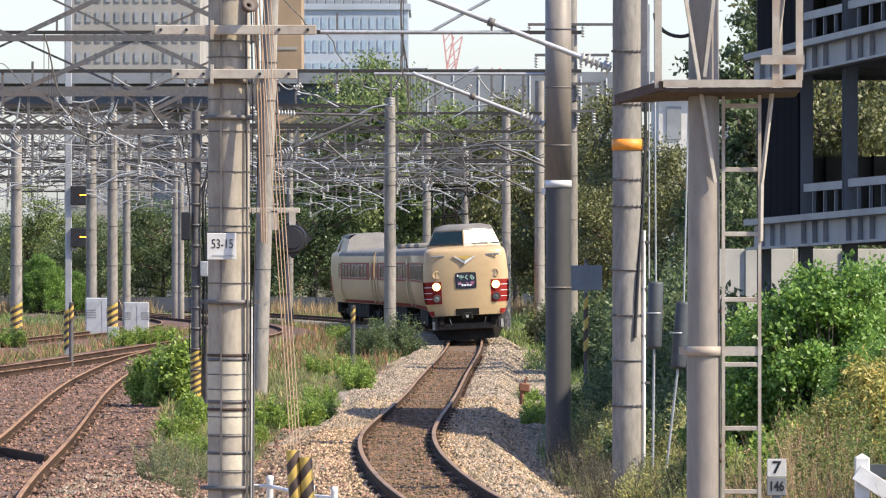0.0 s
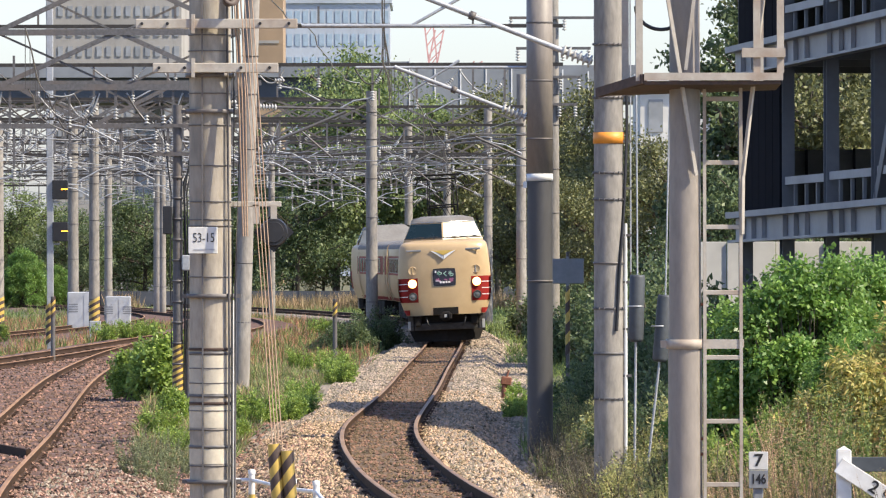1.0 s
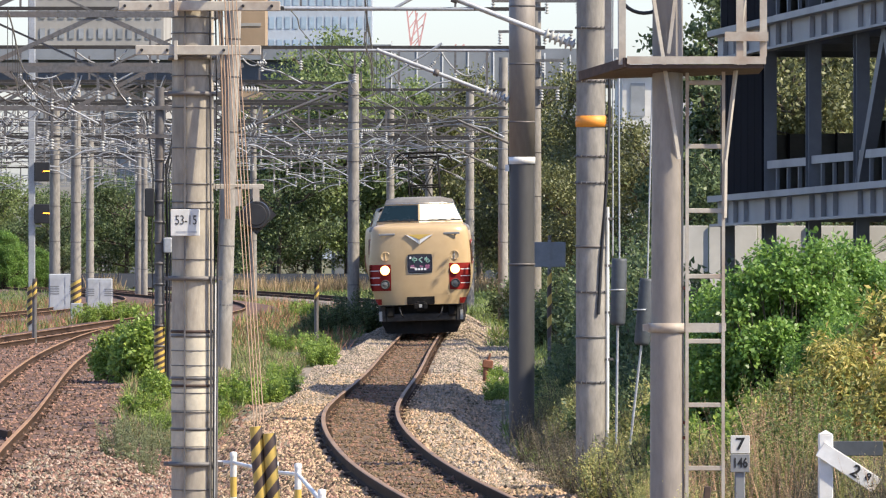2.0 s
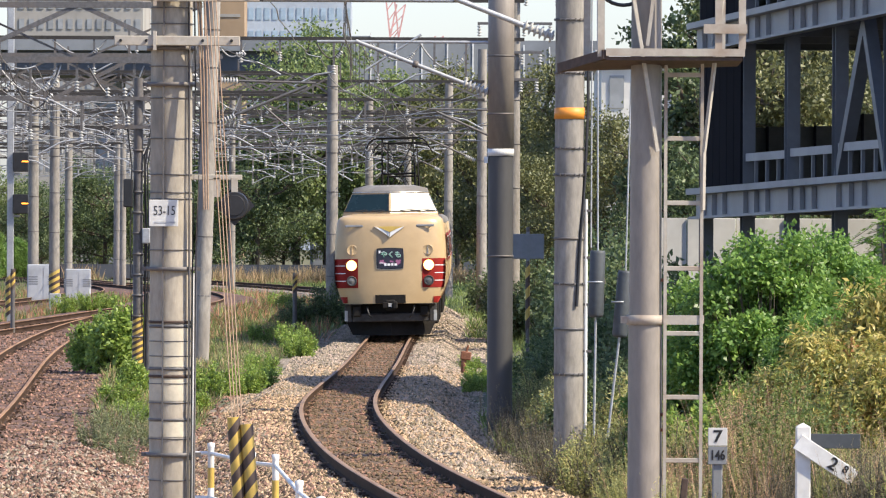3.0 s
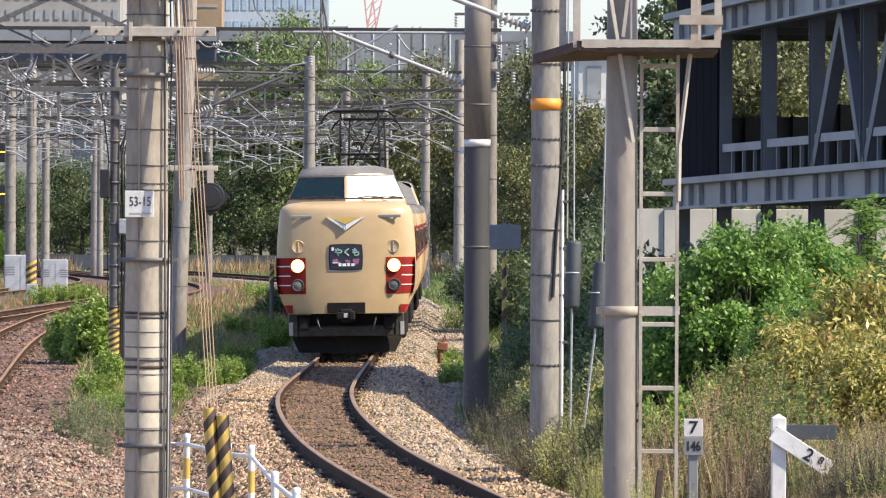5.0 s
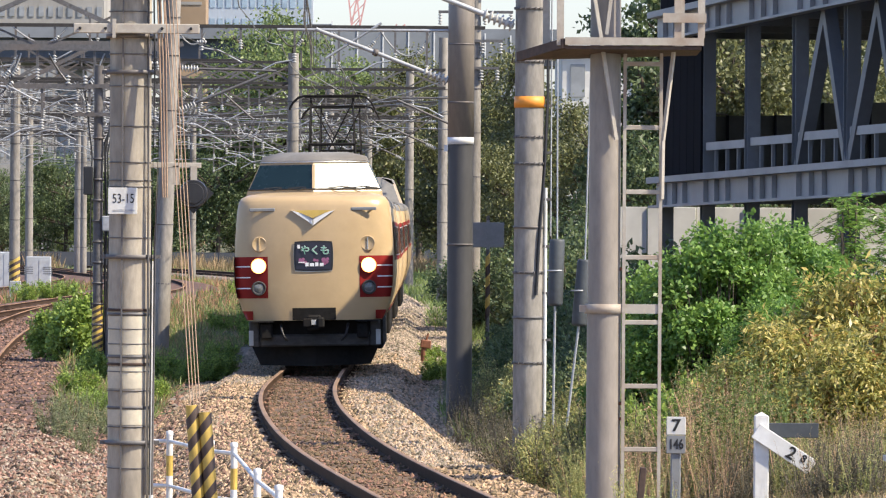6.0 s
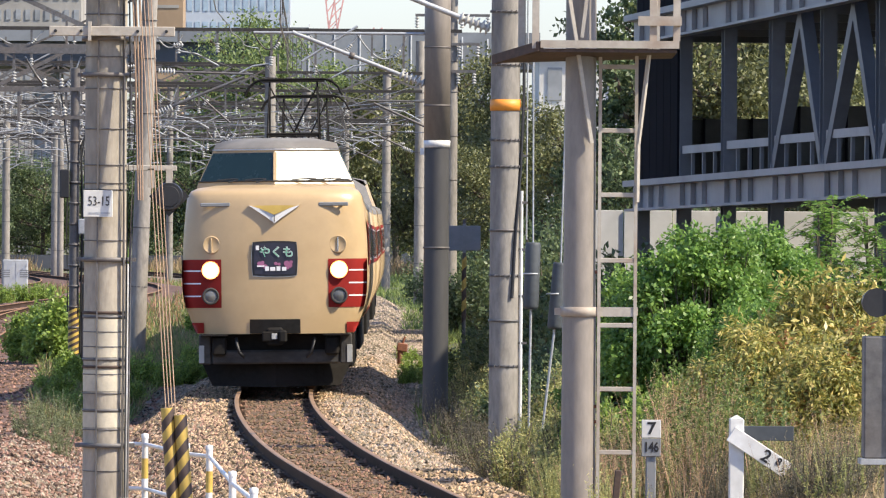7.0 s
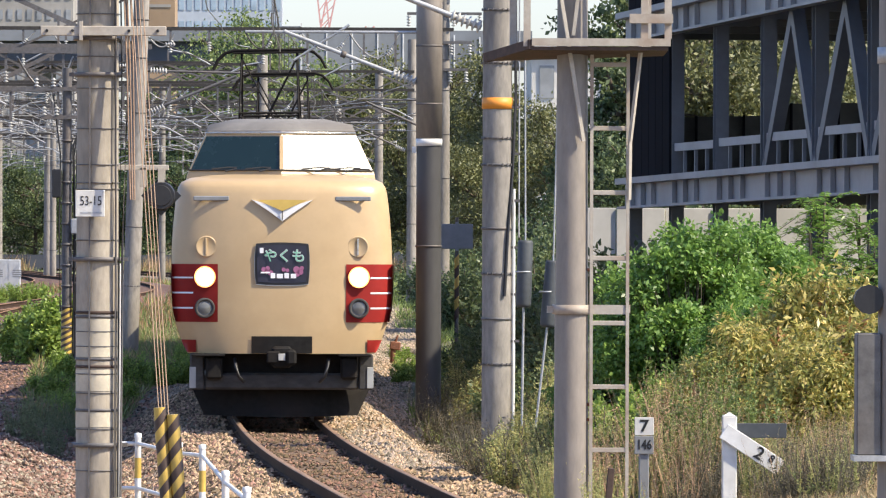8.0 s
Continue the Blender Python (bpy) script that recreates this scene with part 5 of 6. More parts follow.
def span_wires():
    """Cross-span and pull-off wires that sag between the gantries' poles."""
    rng = random.Random(21)
    spots = [(-15.1, 240), (-14.0, 270), (-11.7, 240), (-14.0, 300), (-13.0, 330), (-7.0, 310), (-4.35, 165), (-1.76, 225), (-0.8, 335), (2.8, 300), (3.56, 250), (3.8, 200), (-20.5, 260), (-9.6, 355), (1.2, 365), (-11.6, 210)]
    for k in range(34):
        (x0, y0), (x1, y1) = rng.sample(spots, 2)
        if abs(x1 - x0) < 4:
            continue
        z0, z1, sag = rng.uniform(5.0, 7.4), rng.uniform(5.0, 7.4), rng.uniform(0.1, 0.6)
        pts = [(x0 + (x1 - x0) * t, y0 + (y1 - y0) * t, z0 + (z1 - z0) * t - sag * 4 * t * (1 - t)) for t in [i / 14 for i in range(15)]]
        w = thing("span_wire", "sagging span wire with small insulators", "overhead wire", "overhead wires")
        part("strand", Shape().tube(pts, 0.013, 4), WIRE_LIGHT if k % 3 else WIRE, w)
        for t in (1, 13):
            p = Vector(pts[t])
            part("insulator", insulator_shape(0.055, 0.26, Matrix.Translation(p) @ pose(0, 0, 0, 0, 90, 0), 4), PORCELAIN, w)


span_wires()


def jumper_loops():
    """Drooping jumper cables beside the gantries' insulators."""
    rng = random.Random(33)
    for y, x0, x1, z in ((160, -12.5, -5, 6.6), (186, -16, 3, 7.9), (205, -17, -4, 6.8), (225, -16, -3, 7.1), (240, -17, 3, 7.2), (255, -17, 3, 6.5), (270, -18, 2.5, 7.1), (300, -20, 2, 7.1)):
        for k in range(9):
            a = rng.uniform(x0, x1 - 1.2)
            w, drop = rng.uniform(0.5, 1.6), rng.uniform(0.35, 1.1)
            top = z + rng.uniform(-0.05, 0.08)
            jl = thing("jumper_cable", "drooping jumper cable hung from a gantry", "overhead wire", "jumper cables", at=(a, y, top))
            part("cable", Shape().tube([(w * t, rng.uniform(-0.02, 0.02), -drop * 4 * t * (1 - t) * (0.8 + 0.4 * t)) for t in [i / 10 for i in range(11)]], 0.022, 5), WIRE_LIGHT if k % 3 else WIRE, jl)
            part("insulator", insulator_shape(0.06, 0.24, pose(w * 0.75, 0, -drop * 0.75 - 0.1, 0, 40, 0), 4), PORCELAIN, jl)


jumper_loops()


def numbered_pole():
    """The near concrete pole with its number plate, cross-arms and cables."""
    p = thing("catenary_pole", "aged concrete pole with number plate, cross-arms and steel bands", "pole", "line-side poles", at=(-2.02, 64, 0))
    part("shaft", Shape().rod((0, 0, -0.6), (0, 0, 6.2), 0.2, 0.195, 28), CONCRETE, p)
    for z in (4.52, 4.18, 2.44, 0.69):
        part("band", Shape().lathe([(0.2, z - 0.02), (0.235, z - 0.02), (0.235, z + 0.02), (0.2, z + 0.02)], Matrix(), 24), GALV_DULL, p)
    for z in (5.3, 4.9, 4.75, 4.35, 4.05, 3.67, 3.33, 3.16, 3.1, 2.62, 1.76, 1.62, 1.36, 1.18, 0.84, 0.45):
        part("wire_band", band(z, 0.2, 0.010), GALV_DULL, p)
    for z in (1.94, 1.90, 1.50, 1.43, 1.02):
        part("grimy_band", band(z, 0.2, 0.026), DECK_BROWN if z in (1.94, 1.43) else GALV_DULL, p, "grimy steel band")
    for z0, z1 in ((1.52, 1.88), (1.2, 1.40), (0.86, 1.0)):
        rows = [[(0.2035 * math.cos(t), 0.2035 * math.sin(t), z) for t in [math.radians(-170 + 16 * k) for k in range(11)]] for z in (z0, z1)]
        part("paint_patch", Shape().grid(rows), PALE_PATCH, p, "faded pale paint patch")
    for z in (4.18, 2.44, 0.69):
        part("clamp_ear", Shape().box(-0.27, -0.19, -0.06, 0.06, z - 0.018, z + 0.018), GALV_DULL, p)
        part("clamp_ear", Shape().box(0.19, 0.29, -0.06, 0.06, z - 0.018, z + 0.018), GALV_DULL, p)
    for z, a, b in ((5.0, -0.69, 0.83), (4.585, -0.53, 0.65)):
        arm = Shape().box(a, b, -0.31, -0.24, z - 0.045, z + 0.045, bevel=0.006)
        part("cross_arm", arm, BEIGE_STEEL, p, "pale steel channel cross-arm")
        part("u_bolt", Shape().box(-0.165, -0.135, -0.33, -0.2, z - 0.09, z + 0.09), BEIGE_STEEL, p)
        for q in (a + 0.06, a + 0.3, b - 0.35, b - 0.08):
            part("bolt", Shape().rod((q, -0.325, z), (q, -0.3, z), 0.015, n=8), INK, p)
    plate = part("number_plate", Shape().box(-0.2, 0.075, -0.245, -0.235, 2.84, 3.09, bevel=0.004), PLATE_WHITE, p, "dulled white number plate")
    fc = bpy.data.curves.new("plate_text", "FONT")
    fc.body, fc.size, fc.align_x, fc.align_y, fc.extrude, fc.offset = "53-15", 0.125, "CENTER", "CENTER", 0.001, 0.0
    fc.materials.append(INK)
    tx = new("plate_text", fc)
    tx.parent = plate
    tx.matrix_basis = pose(-0.055, -0.247, 2.985, 90, 0, 0) @ Matrix.Diagonal((0.72, 1, 1, 1))
    part("plate_bars", Shape().box(-0.15, 0.05, -0.248, -0.246, 2.87, 2.885), GALV, plate)
    part("earth_strip", Shape().box(-0.075, -0.06, -0.222, -0.2, 0.2, 6.0), GALV_DULL, p)
    part("conduit", Shape().rod((0.215, -0.1, -0.5), (0.215, -0.1, 2.4), 0.022, n=10), WHITE_PAINT, p, "white conduit pipe")
    for k, (dx, rr) in enumerate(((0.17, 0.012), (0.2, 0.008), (0.23, 0.012))):
        part("cable", Shape().tube([(dx, -0.16, 0.2), (dx + 0.01, -0.17, 2.5), (dx + 0.03 * k, -0.15, 4.2), (dx, -0.18, 6.1)], rr), GALV_DULL if k != 1 else BLACK_PLASTIC, p)
    part("bell", Shape().lathe([(0.01, 0.0), (0.05, 0.0), (0.085, 0.07), (0.09, 0.09), (0.02, 0.06)], pose(0.17, -0.3, 5.2, 60, 0, 30), 16), BROWN_BLACK, p)
    part("disc_arm", Shape().box(0.18, 0.67, -0.05, 0.0, 3.28, 3.33, bevel=0.005).box(0.40, 0.46, -0.05, 0.0, 3.12, 3.3), BEIGE_STEEL, p)
    st = thing("guy_wire_set", "slanting brown guy wires with striped guards", "guy wire")
    for k in range(4):
        a, b = (-1.72 + 0.035 * k, 62.6, 5.6), (-1.345 + 0.028 * k, 60.2, 1.05)
        part("wire", Shape().tube([a, b], 0.0052), ROPE_BROWN, st)
    for k in range(3):
        part("wire", Shape().tube([(-1.80 + 0.03 * k, 63.8, 5.6), (-1.74 + 0.03 * k, 63.7, 4.3), (-1.70 + 0.02 * k, 63.6, 3.0)], 0.008), ROPE_BROWN, st)
    for k in range(2):
        g = thing("guy_guard", "tilted yellow and black guy wire guard", "guard", "guy guards")
        part("tube", Shape().rod((0, 0, 0), (0, 0, 1.62), 0.055), YELLOW, g)
        stripes(g, 0, 0, 0.058, 0.06, 1.56, 0.1)
        g.matrix_basis = pose(-1.21 + 0.118 * k, 60.0 - 0.02 * k, -0.46 - 0.06 * k, 0, -4.5, 0)
    d = thing("round_signal_board", "round black signal board seen from behind", "signal", at=(-1.42, 63.95, 3.04))
    m = pose(0, 0, 0, 90, 0, 0)
    part("disc", Shape().rod((0, 0.03, 0), (0, -0.05, 0), 0.135, 0.125, 24).rod((0, -0.05, 0), (0, -0.06, 0), 0.1, 0.095, 24), BLACK_PLASTIC, d)
    part("backing", Shape().rod((0, 0.045, 0), (0, 0.03, 0), 0.19, n=4), BLACK_PLASTIC, d)
    part("bracket", Shape().box(-0.03, 0.03, -0.02, 0.02, 0.1, 0.26), BEIGE_STEEL, d)


numbered_pole()


def near_right():
    # banded grey pole with an orange ring, cables and tension weights
    p = pole(2.282, 84, 0.182, 7.0, CONCRETE_GREY, "grey concrete pole with orange ring and steel bands", [1.03, 1.59, 2.15, 2.71, 3.5, 3.83, 4.76, 5.42], taper=0.97)
    part("orange_ring", Shape().lathe([(0.186, 4.19), (0.192, 4.19), (0.192, 4.33), (0.186, 4.33)], Matrix(), 24), ORANGE, p, "orange reflective ring")
    part("cable", Shape().tube([(0.22, -0.05, 6.0), (0.225, -0.06, 4.3), (0.19, -0.06, 3.46), (0.13, -0.16, 2.62), (0.09, -0.18, 1.87)], 0.021), BLACK_PLASTIC, p)
    part("conduit", Shape().rod((0.205, -0.05, -0.4), (0.205, -0.05, 3.2), 0.023, n=8), WHITE_PAINT, p)
    part("step_wire", Shape().rod((0.27, -0.05, 2.6), (0.27, -0.05, 6.0), 0.010, n=6), GALV, p)
    for k in range(7):
        part("side_bracket", Shape().box(0.17, 0.28, -0.07, -0.03, 1.3 + k * 0.58, 1.33 + k * 0.58), GALV_DULL, p)
    for z in (1.03, 2.15, 3.5, 3.83, 4.76, 5.42):
        bk = Shape()
        for a in range(-8, 1):
            t = radians(-10 + 20 * a)
            bk.box(-0.009, 0.009, -0.006, 0.006, z - 0.014, z + 0.014, Matrix.Translation((0.196 * math.cos(t), 0.2 * math.sin(t), 0)) @ pose(0, 0, 0, 0, 0, 90 + math.degrees(t)))
        tagged(part("band_teeth", bk, GALV_DULL, p, "steel band with buckles"), kind="stuff")
    pipe_bracket(p, [((-0.2, 5.2), (-2.9, 6.25), 0.035), ((-1.45, 5.65), (-3.8, 5.66), 0.024), ((-2.45, 5.65), (-1.7, 6.07), 0.02)])
    for x, z, tilt, name in ((2.553, 1.76, 1.5, "hanging"), (2.842, 1.52, 5.0, "tilted")):
        w = thing("tension_weight", f"{name} dark cylindrical tension weight on a wire", "tension weight", "tension weights", at=(x, 82, z))
        part("weight", Shape().lathe([(0.001, 0), (0.066, 0), (0.088, 0.02), (0.093, 0.04), (0.093, 0.78), (0.084, 0.81), (0.001, 0.81)], pose(0, 0, 0, 0, tilt, 0), 20), SLATE, w)
        part("strap", band(0.43, 0.094, 0.018), GALV, w)
        part("upper_wire", Shape().tube([(0.81 * math.sin(radians(tilt)), 0, 0.80), (0.81 * math.sin(radians(tilt)) + (0.1 if tilt > 3 else -0.02), 0, 5.0)], 0.011), GALV, w)
        part("lower_rod", Shape().tube([(0, 0, 0.02), (-0.02 if tilt < 3 else -0.2, 0, -1.75)], 0.016), GALV, w)
    # sleeved pole, the shade it stands in put into its dark grey
    q = pole(1.785, 105, 0.195, 7.6, SHADED_SLEEVE, "tall sleeved pole, shade in its dark grey, with pale ring", [2.4, 4.6, 5.5, 6.4], taper=0.97)
    part("pale_ring", Shape().lathe([(0.2, 3.95), (0.206, 3.95), (0.206, 4.06), (0.2, 4.06)], Matrix(), 24), WHITE_PAINT, q)
    part("upper_skin", Shape().lathe([(0.201, 4.06), (0.203, 4.06), (0.203, 7.6), (0.2, 7.6)], Matrix(), 24), POLE_PAINT, q)
    pipe_bracket(q, [((-0.2, 4.93), (-2.25, 5.72), 0.034), ((-0.2, 5.71), (-2.85, 5.71), 0.024), ((-2.1, 5.27), (-1.24, 5.82), 0.02)])
    part("side_plate", Shape().box(-0.26, -0.2, -0.06, 0.0, 3.84, 3.94), WHITE_PAINT, q)
    # board on a post
    s = thing("line_side_board", "grey board on a thin post seen from behind", "sign", at=(2.74, 130, 0))
    part("post", Shape().rod((0, 0, -0.4), (0, 0, 2.85), 0.035, n=10), GALV_DULL, s)
    part("board", Shape().box(-0.31, 0.31, -0.05, -0.02, 2.24, 2.72, bevel=0.01), GREY_PANEL, s)
    part("spine", Shape().box(-0.03, 0.03, -0.075, -0.05, 2.2, 2.76), GREY_PANEL, s)
    stripes(s, 0, 0.0, 0.045, 0.9, 2.1, 0.2)
    # signal mast with ladder and platform
    m = thing("ladder_mast", "brown-grey tubular mast with ladder and railed platform", "mast", at=(2.23, 58, 0))
    part("lower_tube", Shape().rod((0, 0, -0.6), (0, 0, 2.05), 0.15, 0.145, 24), POLE_PAINT, m)
    part("upper_tube", Shape().rod((0, 0, 2.05), (0, 0, 6.0), 0.14, 0.125, 24), POLE_PAINT, m)
    part("collar", Shape().lathe([(0.14, 2.02), (0.165, 2.02), (0.165, 2.1), (0.14, 2.1)], Matrix(), 24).box(-0.21, -0.14, -0.05, 0.05, 2.03, 2.09).box(0.12, 0.5, -0.05, -0.02, 2.03, 2.1), BEIGE_STEEL, m, "bolted beige collar")
    for z in (1.25, 1.12, 2.4):
        part("bolt", Shape().rod((0.13, -0.06, z), (0.18, -0.06, z), 0.014, n=8), RUST, m)
    lad = thing_part("ladder", m)
    for x in (0.165, 0.475):
        part("stile", Shape().box(x - 0.014, x + 0.014, -0.09, -0.05, -0.5, 4.3), BEIGE_STEEL, lad)
    for z in (-0.3, 0.3, 0.86, 1.40, 1.945, 2.5, 3.06, 3.61, 4.155):
        part("rung", Shape().box(0.165, 0.475, -0.085, -0.055, z - 0.02, z + 0.02, bevel=0.004), BEIGE_STEEL, lad)
    part("tie", Shape().box(0.1, 0.49, -0.08, -0.055, 2.02, 2.1), BEIGE_STEEL, lad)
    pl = part("platform", Shape().box(-0.36, 0.82, -0.42, -0.38, 4.305, 4.37), BEIGE_STEEL, m, "beige steel working platform")
    part("deck_grating", Shape().add([(-0.36, -0.4, 4.30), (0.8, -0.4, 4.30), (0.8, 0.4, 4.27), (-0.72, 0.4, 4.22), (-0.36, -0.4, 4.27), (0.8, -0.4, 4.27), (0.8, 0.4, 4.24), (-0.72, 0.4, 4.19)], [(0, 1, 2, 3), (7, 6, 5, 4), (0, 3, 7, 4), (1, 0, 4, 5)]), DECK_BROWN, pl, "rusty brown deck plate")
    part("edge_beam", Shape().beam((-0.36, -0.4, 4.32), (-0.73, 0.4, 4.22), 0.05, 0.08), DECK_BROWN, pl)
    for x, y in ((-0.40, -0.36), (-0.50, 0.3), (0.80, -0.36), (0.66, 0.33), (0.60, -0.36)):
        part("rail_post", Shape().box(x - 0.03, x + 0.03, y - 0.02, y + 0.02, 4.37 if y < 0 and x > -0.36 else 4.3, 6.0), BEIGE_STEEL, pl)
    part("guard_bar", Shape().box(0.47, 0.84, -0.41, -0.385, 4.50, 4.58), BEIGE_STEEL, pl)
    for a, b in (((-0.2, -0.24, 5.3), (-0.02, -0.2, 4.2)), ((-0.02, -0.2, 4.2), (0.09, -0.17, 3.5)), ((0.12, -0.2, 5.4), (0.0, -0.2, 4.4)), ((0.69, -0.3, 5.3), (0.49, -0.12, 3.5)), ((0.49, -0.12, 3.5), (0.485, -0.11, 3.0))):
        part("strut", Shape().beam(a, b, 0.026, 0.03), BEIGE_STEEL, m)
    part("cable_loop", Shape().tube([(-0.2 + 0.22 * math.cos(math.pi * (1 + k / 14)), 0.0, 4.95 + 0.2 * math.sin(math.pi * (1 + k / 14))) for k in range(15)], 0.016, 8), BLACK_PLASTIC, m)
    # curve plate and gradient post
    c = thing("curve_marker", "small white marker with black figures", "marker", at=(2.95, 60, 0))
    part("stake", Shape().box(-0.045, 0.045, -0.03, 0.03, -0.4, 0.8, bevel=0.01), GREY_PANEL, c)
    for z, txt, size, col in ((1.0, "7", 0.15, PLATE_WHITE), (0.835, "146", 0.12, GREY_PANEL)):
        pt = part("plate", Shape().box(-0.085, 0.085, -0.05, -0.04, z - 0.08, z + 0.08, bevel=0.004), col, c)
        fc = bpy.data.curves.new("figure", "FONT")
        fc.body, fc.size, fc.align_x, fc.align_y, fc.extrude, fc.offset = txt, size, "CENTER", "CENTER", 0.001, 0.003
        fc.materials.append(INK)
        tx = new("figure", fc)
        tx.parent = pt
        tx.matrix_basis = pose(0, -0.053, z, 90, 0, 0) @ Matrix.Diagonal((0.75 if len(txt) > 1 else 1.1, 1, 1, 1))
    g = thing("gradient_post", "white wooden gradient post with tilted figure board", "gradient post", at=(3.585, 58, 0))
    part("post", Shape().box(-0.062, 0.062, -0.062, 0.062, -0.5, 1.15, bevel=0.008).add([(-0.06, -0.06, 1.15), (0.06, -0.06, 1.15), (0.06, 0.06, 1.15), (-0.06, 0.06, 1.15), (0, 0, 1.185)], [(0, 1, 4), (1, 2, 4), (2, 3, 4), (3, 0, 4)]), WHITE_PAINT, g)
    m2 = pose(0.19, -0.09, 0.87, 0, 33, 0)
    bd = part("white_board", Shape().box(-0.29, 0.29, -0.015, 0.015, -0.07, 0.07, m2, 0.004), WHITE_PAINT, g)
    for txt, size, dx, dz in (("2", 0.15, 0.07, 0.0), ("8", 0.09, 0.185, 0.02)):
        fc = bpy.data.curves.new("figure", "FONT")
        fc.body, fc.size, fc.align_x, fc.align_y, fc.extrude, fc.offset = txt, size, "CENTER", "CENTER", 0.001, 0.003
        fc.materials.append(INK)
        tx = new("figure", fc)
        tx.parent = bd
        tx.matrix_basis = m2 @ pose(dx, -0.018, dz, 90, 0, 0)
    part("dark_board", Shape().box(0.06, 0.49, -0.03, 0.0, 0.965, 1.09, bevel=0.004), SLATE, g)
    # trackside stump, far right pole with signal back
    r = thing("trackside_stump", "short rusty red stump by the ballast", "stump", at=(1.72, 147, -0.35))
    part("stem", Shape().rod((0, 0, 0), (0, 0, 0.4), 0.07, 0.055, 10), RUST, r)
    part("head", Shape().box(-0.13, 0.1, -0.08, 0.08, 0.32, 0.5, pose(0, 0, 0, 0, 8, 0), 0.02), RUST, r)
    part("lever", Shape().rod((0.04, 0, 0.45), (0.1, 0, 0.64), 0.03, 0.022, 8), RUST, r)
    t = thing("signal_pole", "dark concrete pole with signal box seen from behind", "pole", at=(4.36, 50, 0))
    part("shaft", Shape().rod((0, 0, -0.6), (0, 0, 6), 0.17, 0.165, 20), POLE_PAINT, t)
    part("collar", band(4.05, 0.17, 0.12), GALV, t)
    part("relay_box", Shape().box(-0.33, -0.15, -0.1, 0.15, 1.1, 2.0, bevel=0.01), GALV_DULL, t)
    part("shelf", Shape().box(-0.36, 0.2, -0.2, 0.1, 1.06, 1.1), GALV, t)
    part("lamp_hood", Shape().rod((-0.24, -0.1, 2.25), (-0.24, 0.15, 2.25), 0.11, 0.1), BLACK_PLASTIC, t)
    k = thing("rusty_stake", "short rusty stake in the grass", "stake", at=(2.42, 56, 0))
    part("stake", Shape().box(-0.028, 0.028, -0.028, 0.028, -0.5, 0.78, pose(0, 0, 0, 0, 5, 0), 0.006), DECK_BROWN, k)
    # white hand rail that bends towards the crossing
    f = thing("white_railing", "white pipe railing with yellow bands", "railing")
    pts = [(-2.2, 67.2), (-1.71, 67.0), (-1.25, 64.3), (-1.02, 63.7), (-0.715, 57.2), (-0.5, 53.75), (-0.38, 50.5)]
    for x, y in pts:
        po = part("post", Shape().rod((x, y, -0.5), (x, y, 0.66), 0.032, n=10).lathe([(0.036, 0.66), (0.036, 0.7), (0.001, 0.71)], Matrix.Translation((x, y, 0)), 10), WHITE_PAINT, f)
        part("yellow_band", Shape().rod((x, y, 0.26), (x, y, 0.46), 0.0335, n=10, caps=False), YELLOW, po)
    for z in (0.60, 0.16):
        for (x0, y0), (x1, y1) in zip(pts, pts[1:]):
            part("rail_pipe", Shape().rod((x0, y0, z), (x1, y1, z), 0.02, n=8), WHITE_PAINT, f)
    # lineside cabinets
    for x, y, w, h in ((-13.5, 268, 0.62, 1.6), (-12.3, 272, 0.5, 1.4)):
        c = thing("relay_cabinet", "white lineside relay cabinet in dry grass", "cabinet", "relay cabinets", at=(x, y, -0.3))
        part("body", Shape().box(-w, w, -0.3, 0.3, 0, h, bevel=0.03), CABINET, c)
        for s in (-1, 1):
            dr = part("door", Shape().box(min(0.03 * s, s * (w - 0.05)), max(0.03 * s, s * (w - 0.05)), -0.315, -0.3, 0.1, h - 0.12), CABINET, c)
            for q in range(4):
                part("vent", Shape().box(s * 0.38 - 0.18, s * 0.38 + 0.18, -0.322, -0.315, h * (0.5 + 0.06 * q), h * (0.53 + 0.06 * q)), GREY_PANEL, dr)
    c = thing("relay_cabinet", "small grey cabinet at a striped pole", "cabinet", "relay cabinets", at=(-11.6, 238.6, -0.3))
    part("body", Shape().box(-0.2, 0.2, -0.15, 0.15, 0, 0.75, bevel=0.02), GALV, c)
    fe = thing("far_fence", "grey mesh fence at the foot of the trees", "fence", kind="structure", at=(0, 378, 0))
    for k in range(30):
        x = -28 + k * 1.0
        part("panel", Shape().box(x, x + 0.97, 0, 0.05, -0.3, 0.7), VIADUCT_DARK, fe)
        part("post", Shape().box(x + 0.97, x + 1.0, -0.03, 0.06, -0.3, 0.8), GALV_DULL, fe)


near_right()


sw = Shape()
for (xa, ya), (xb, yb) in zip([(-5.76, 98.5), (-6.5, 102), (-7.7, 107), (-9.6, 115)], [(-6.5, 102), (-7.7, 107), (-9.6, 115), (-13, 128)]):
    sw.beam((xa, ya, -0.07), (xb, yb, -0.07), 0.07, 0.13)
solid("switch_rail", sw, RAIL_SIDE, "rusty diverging switch rail in the ballast", "rail", kind="structure")


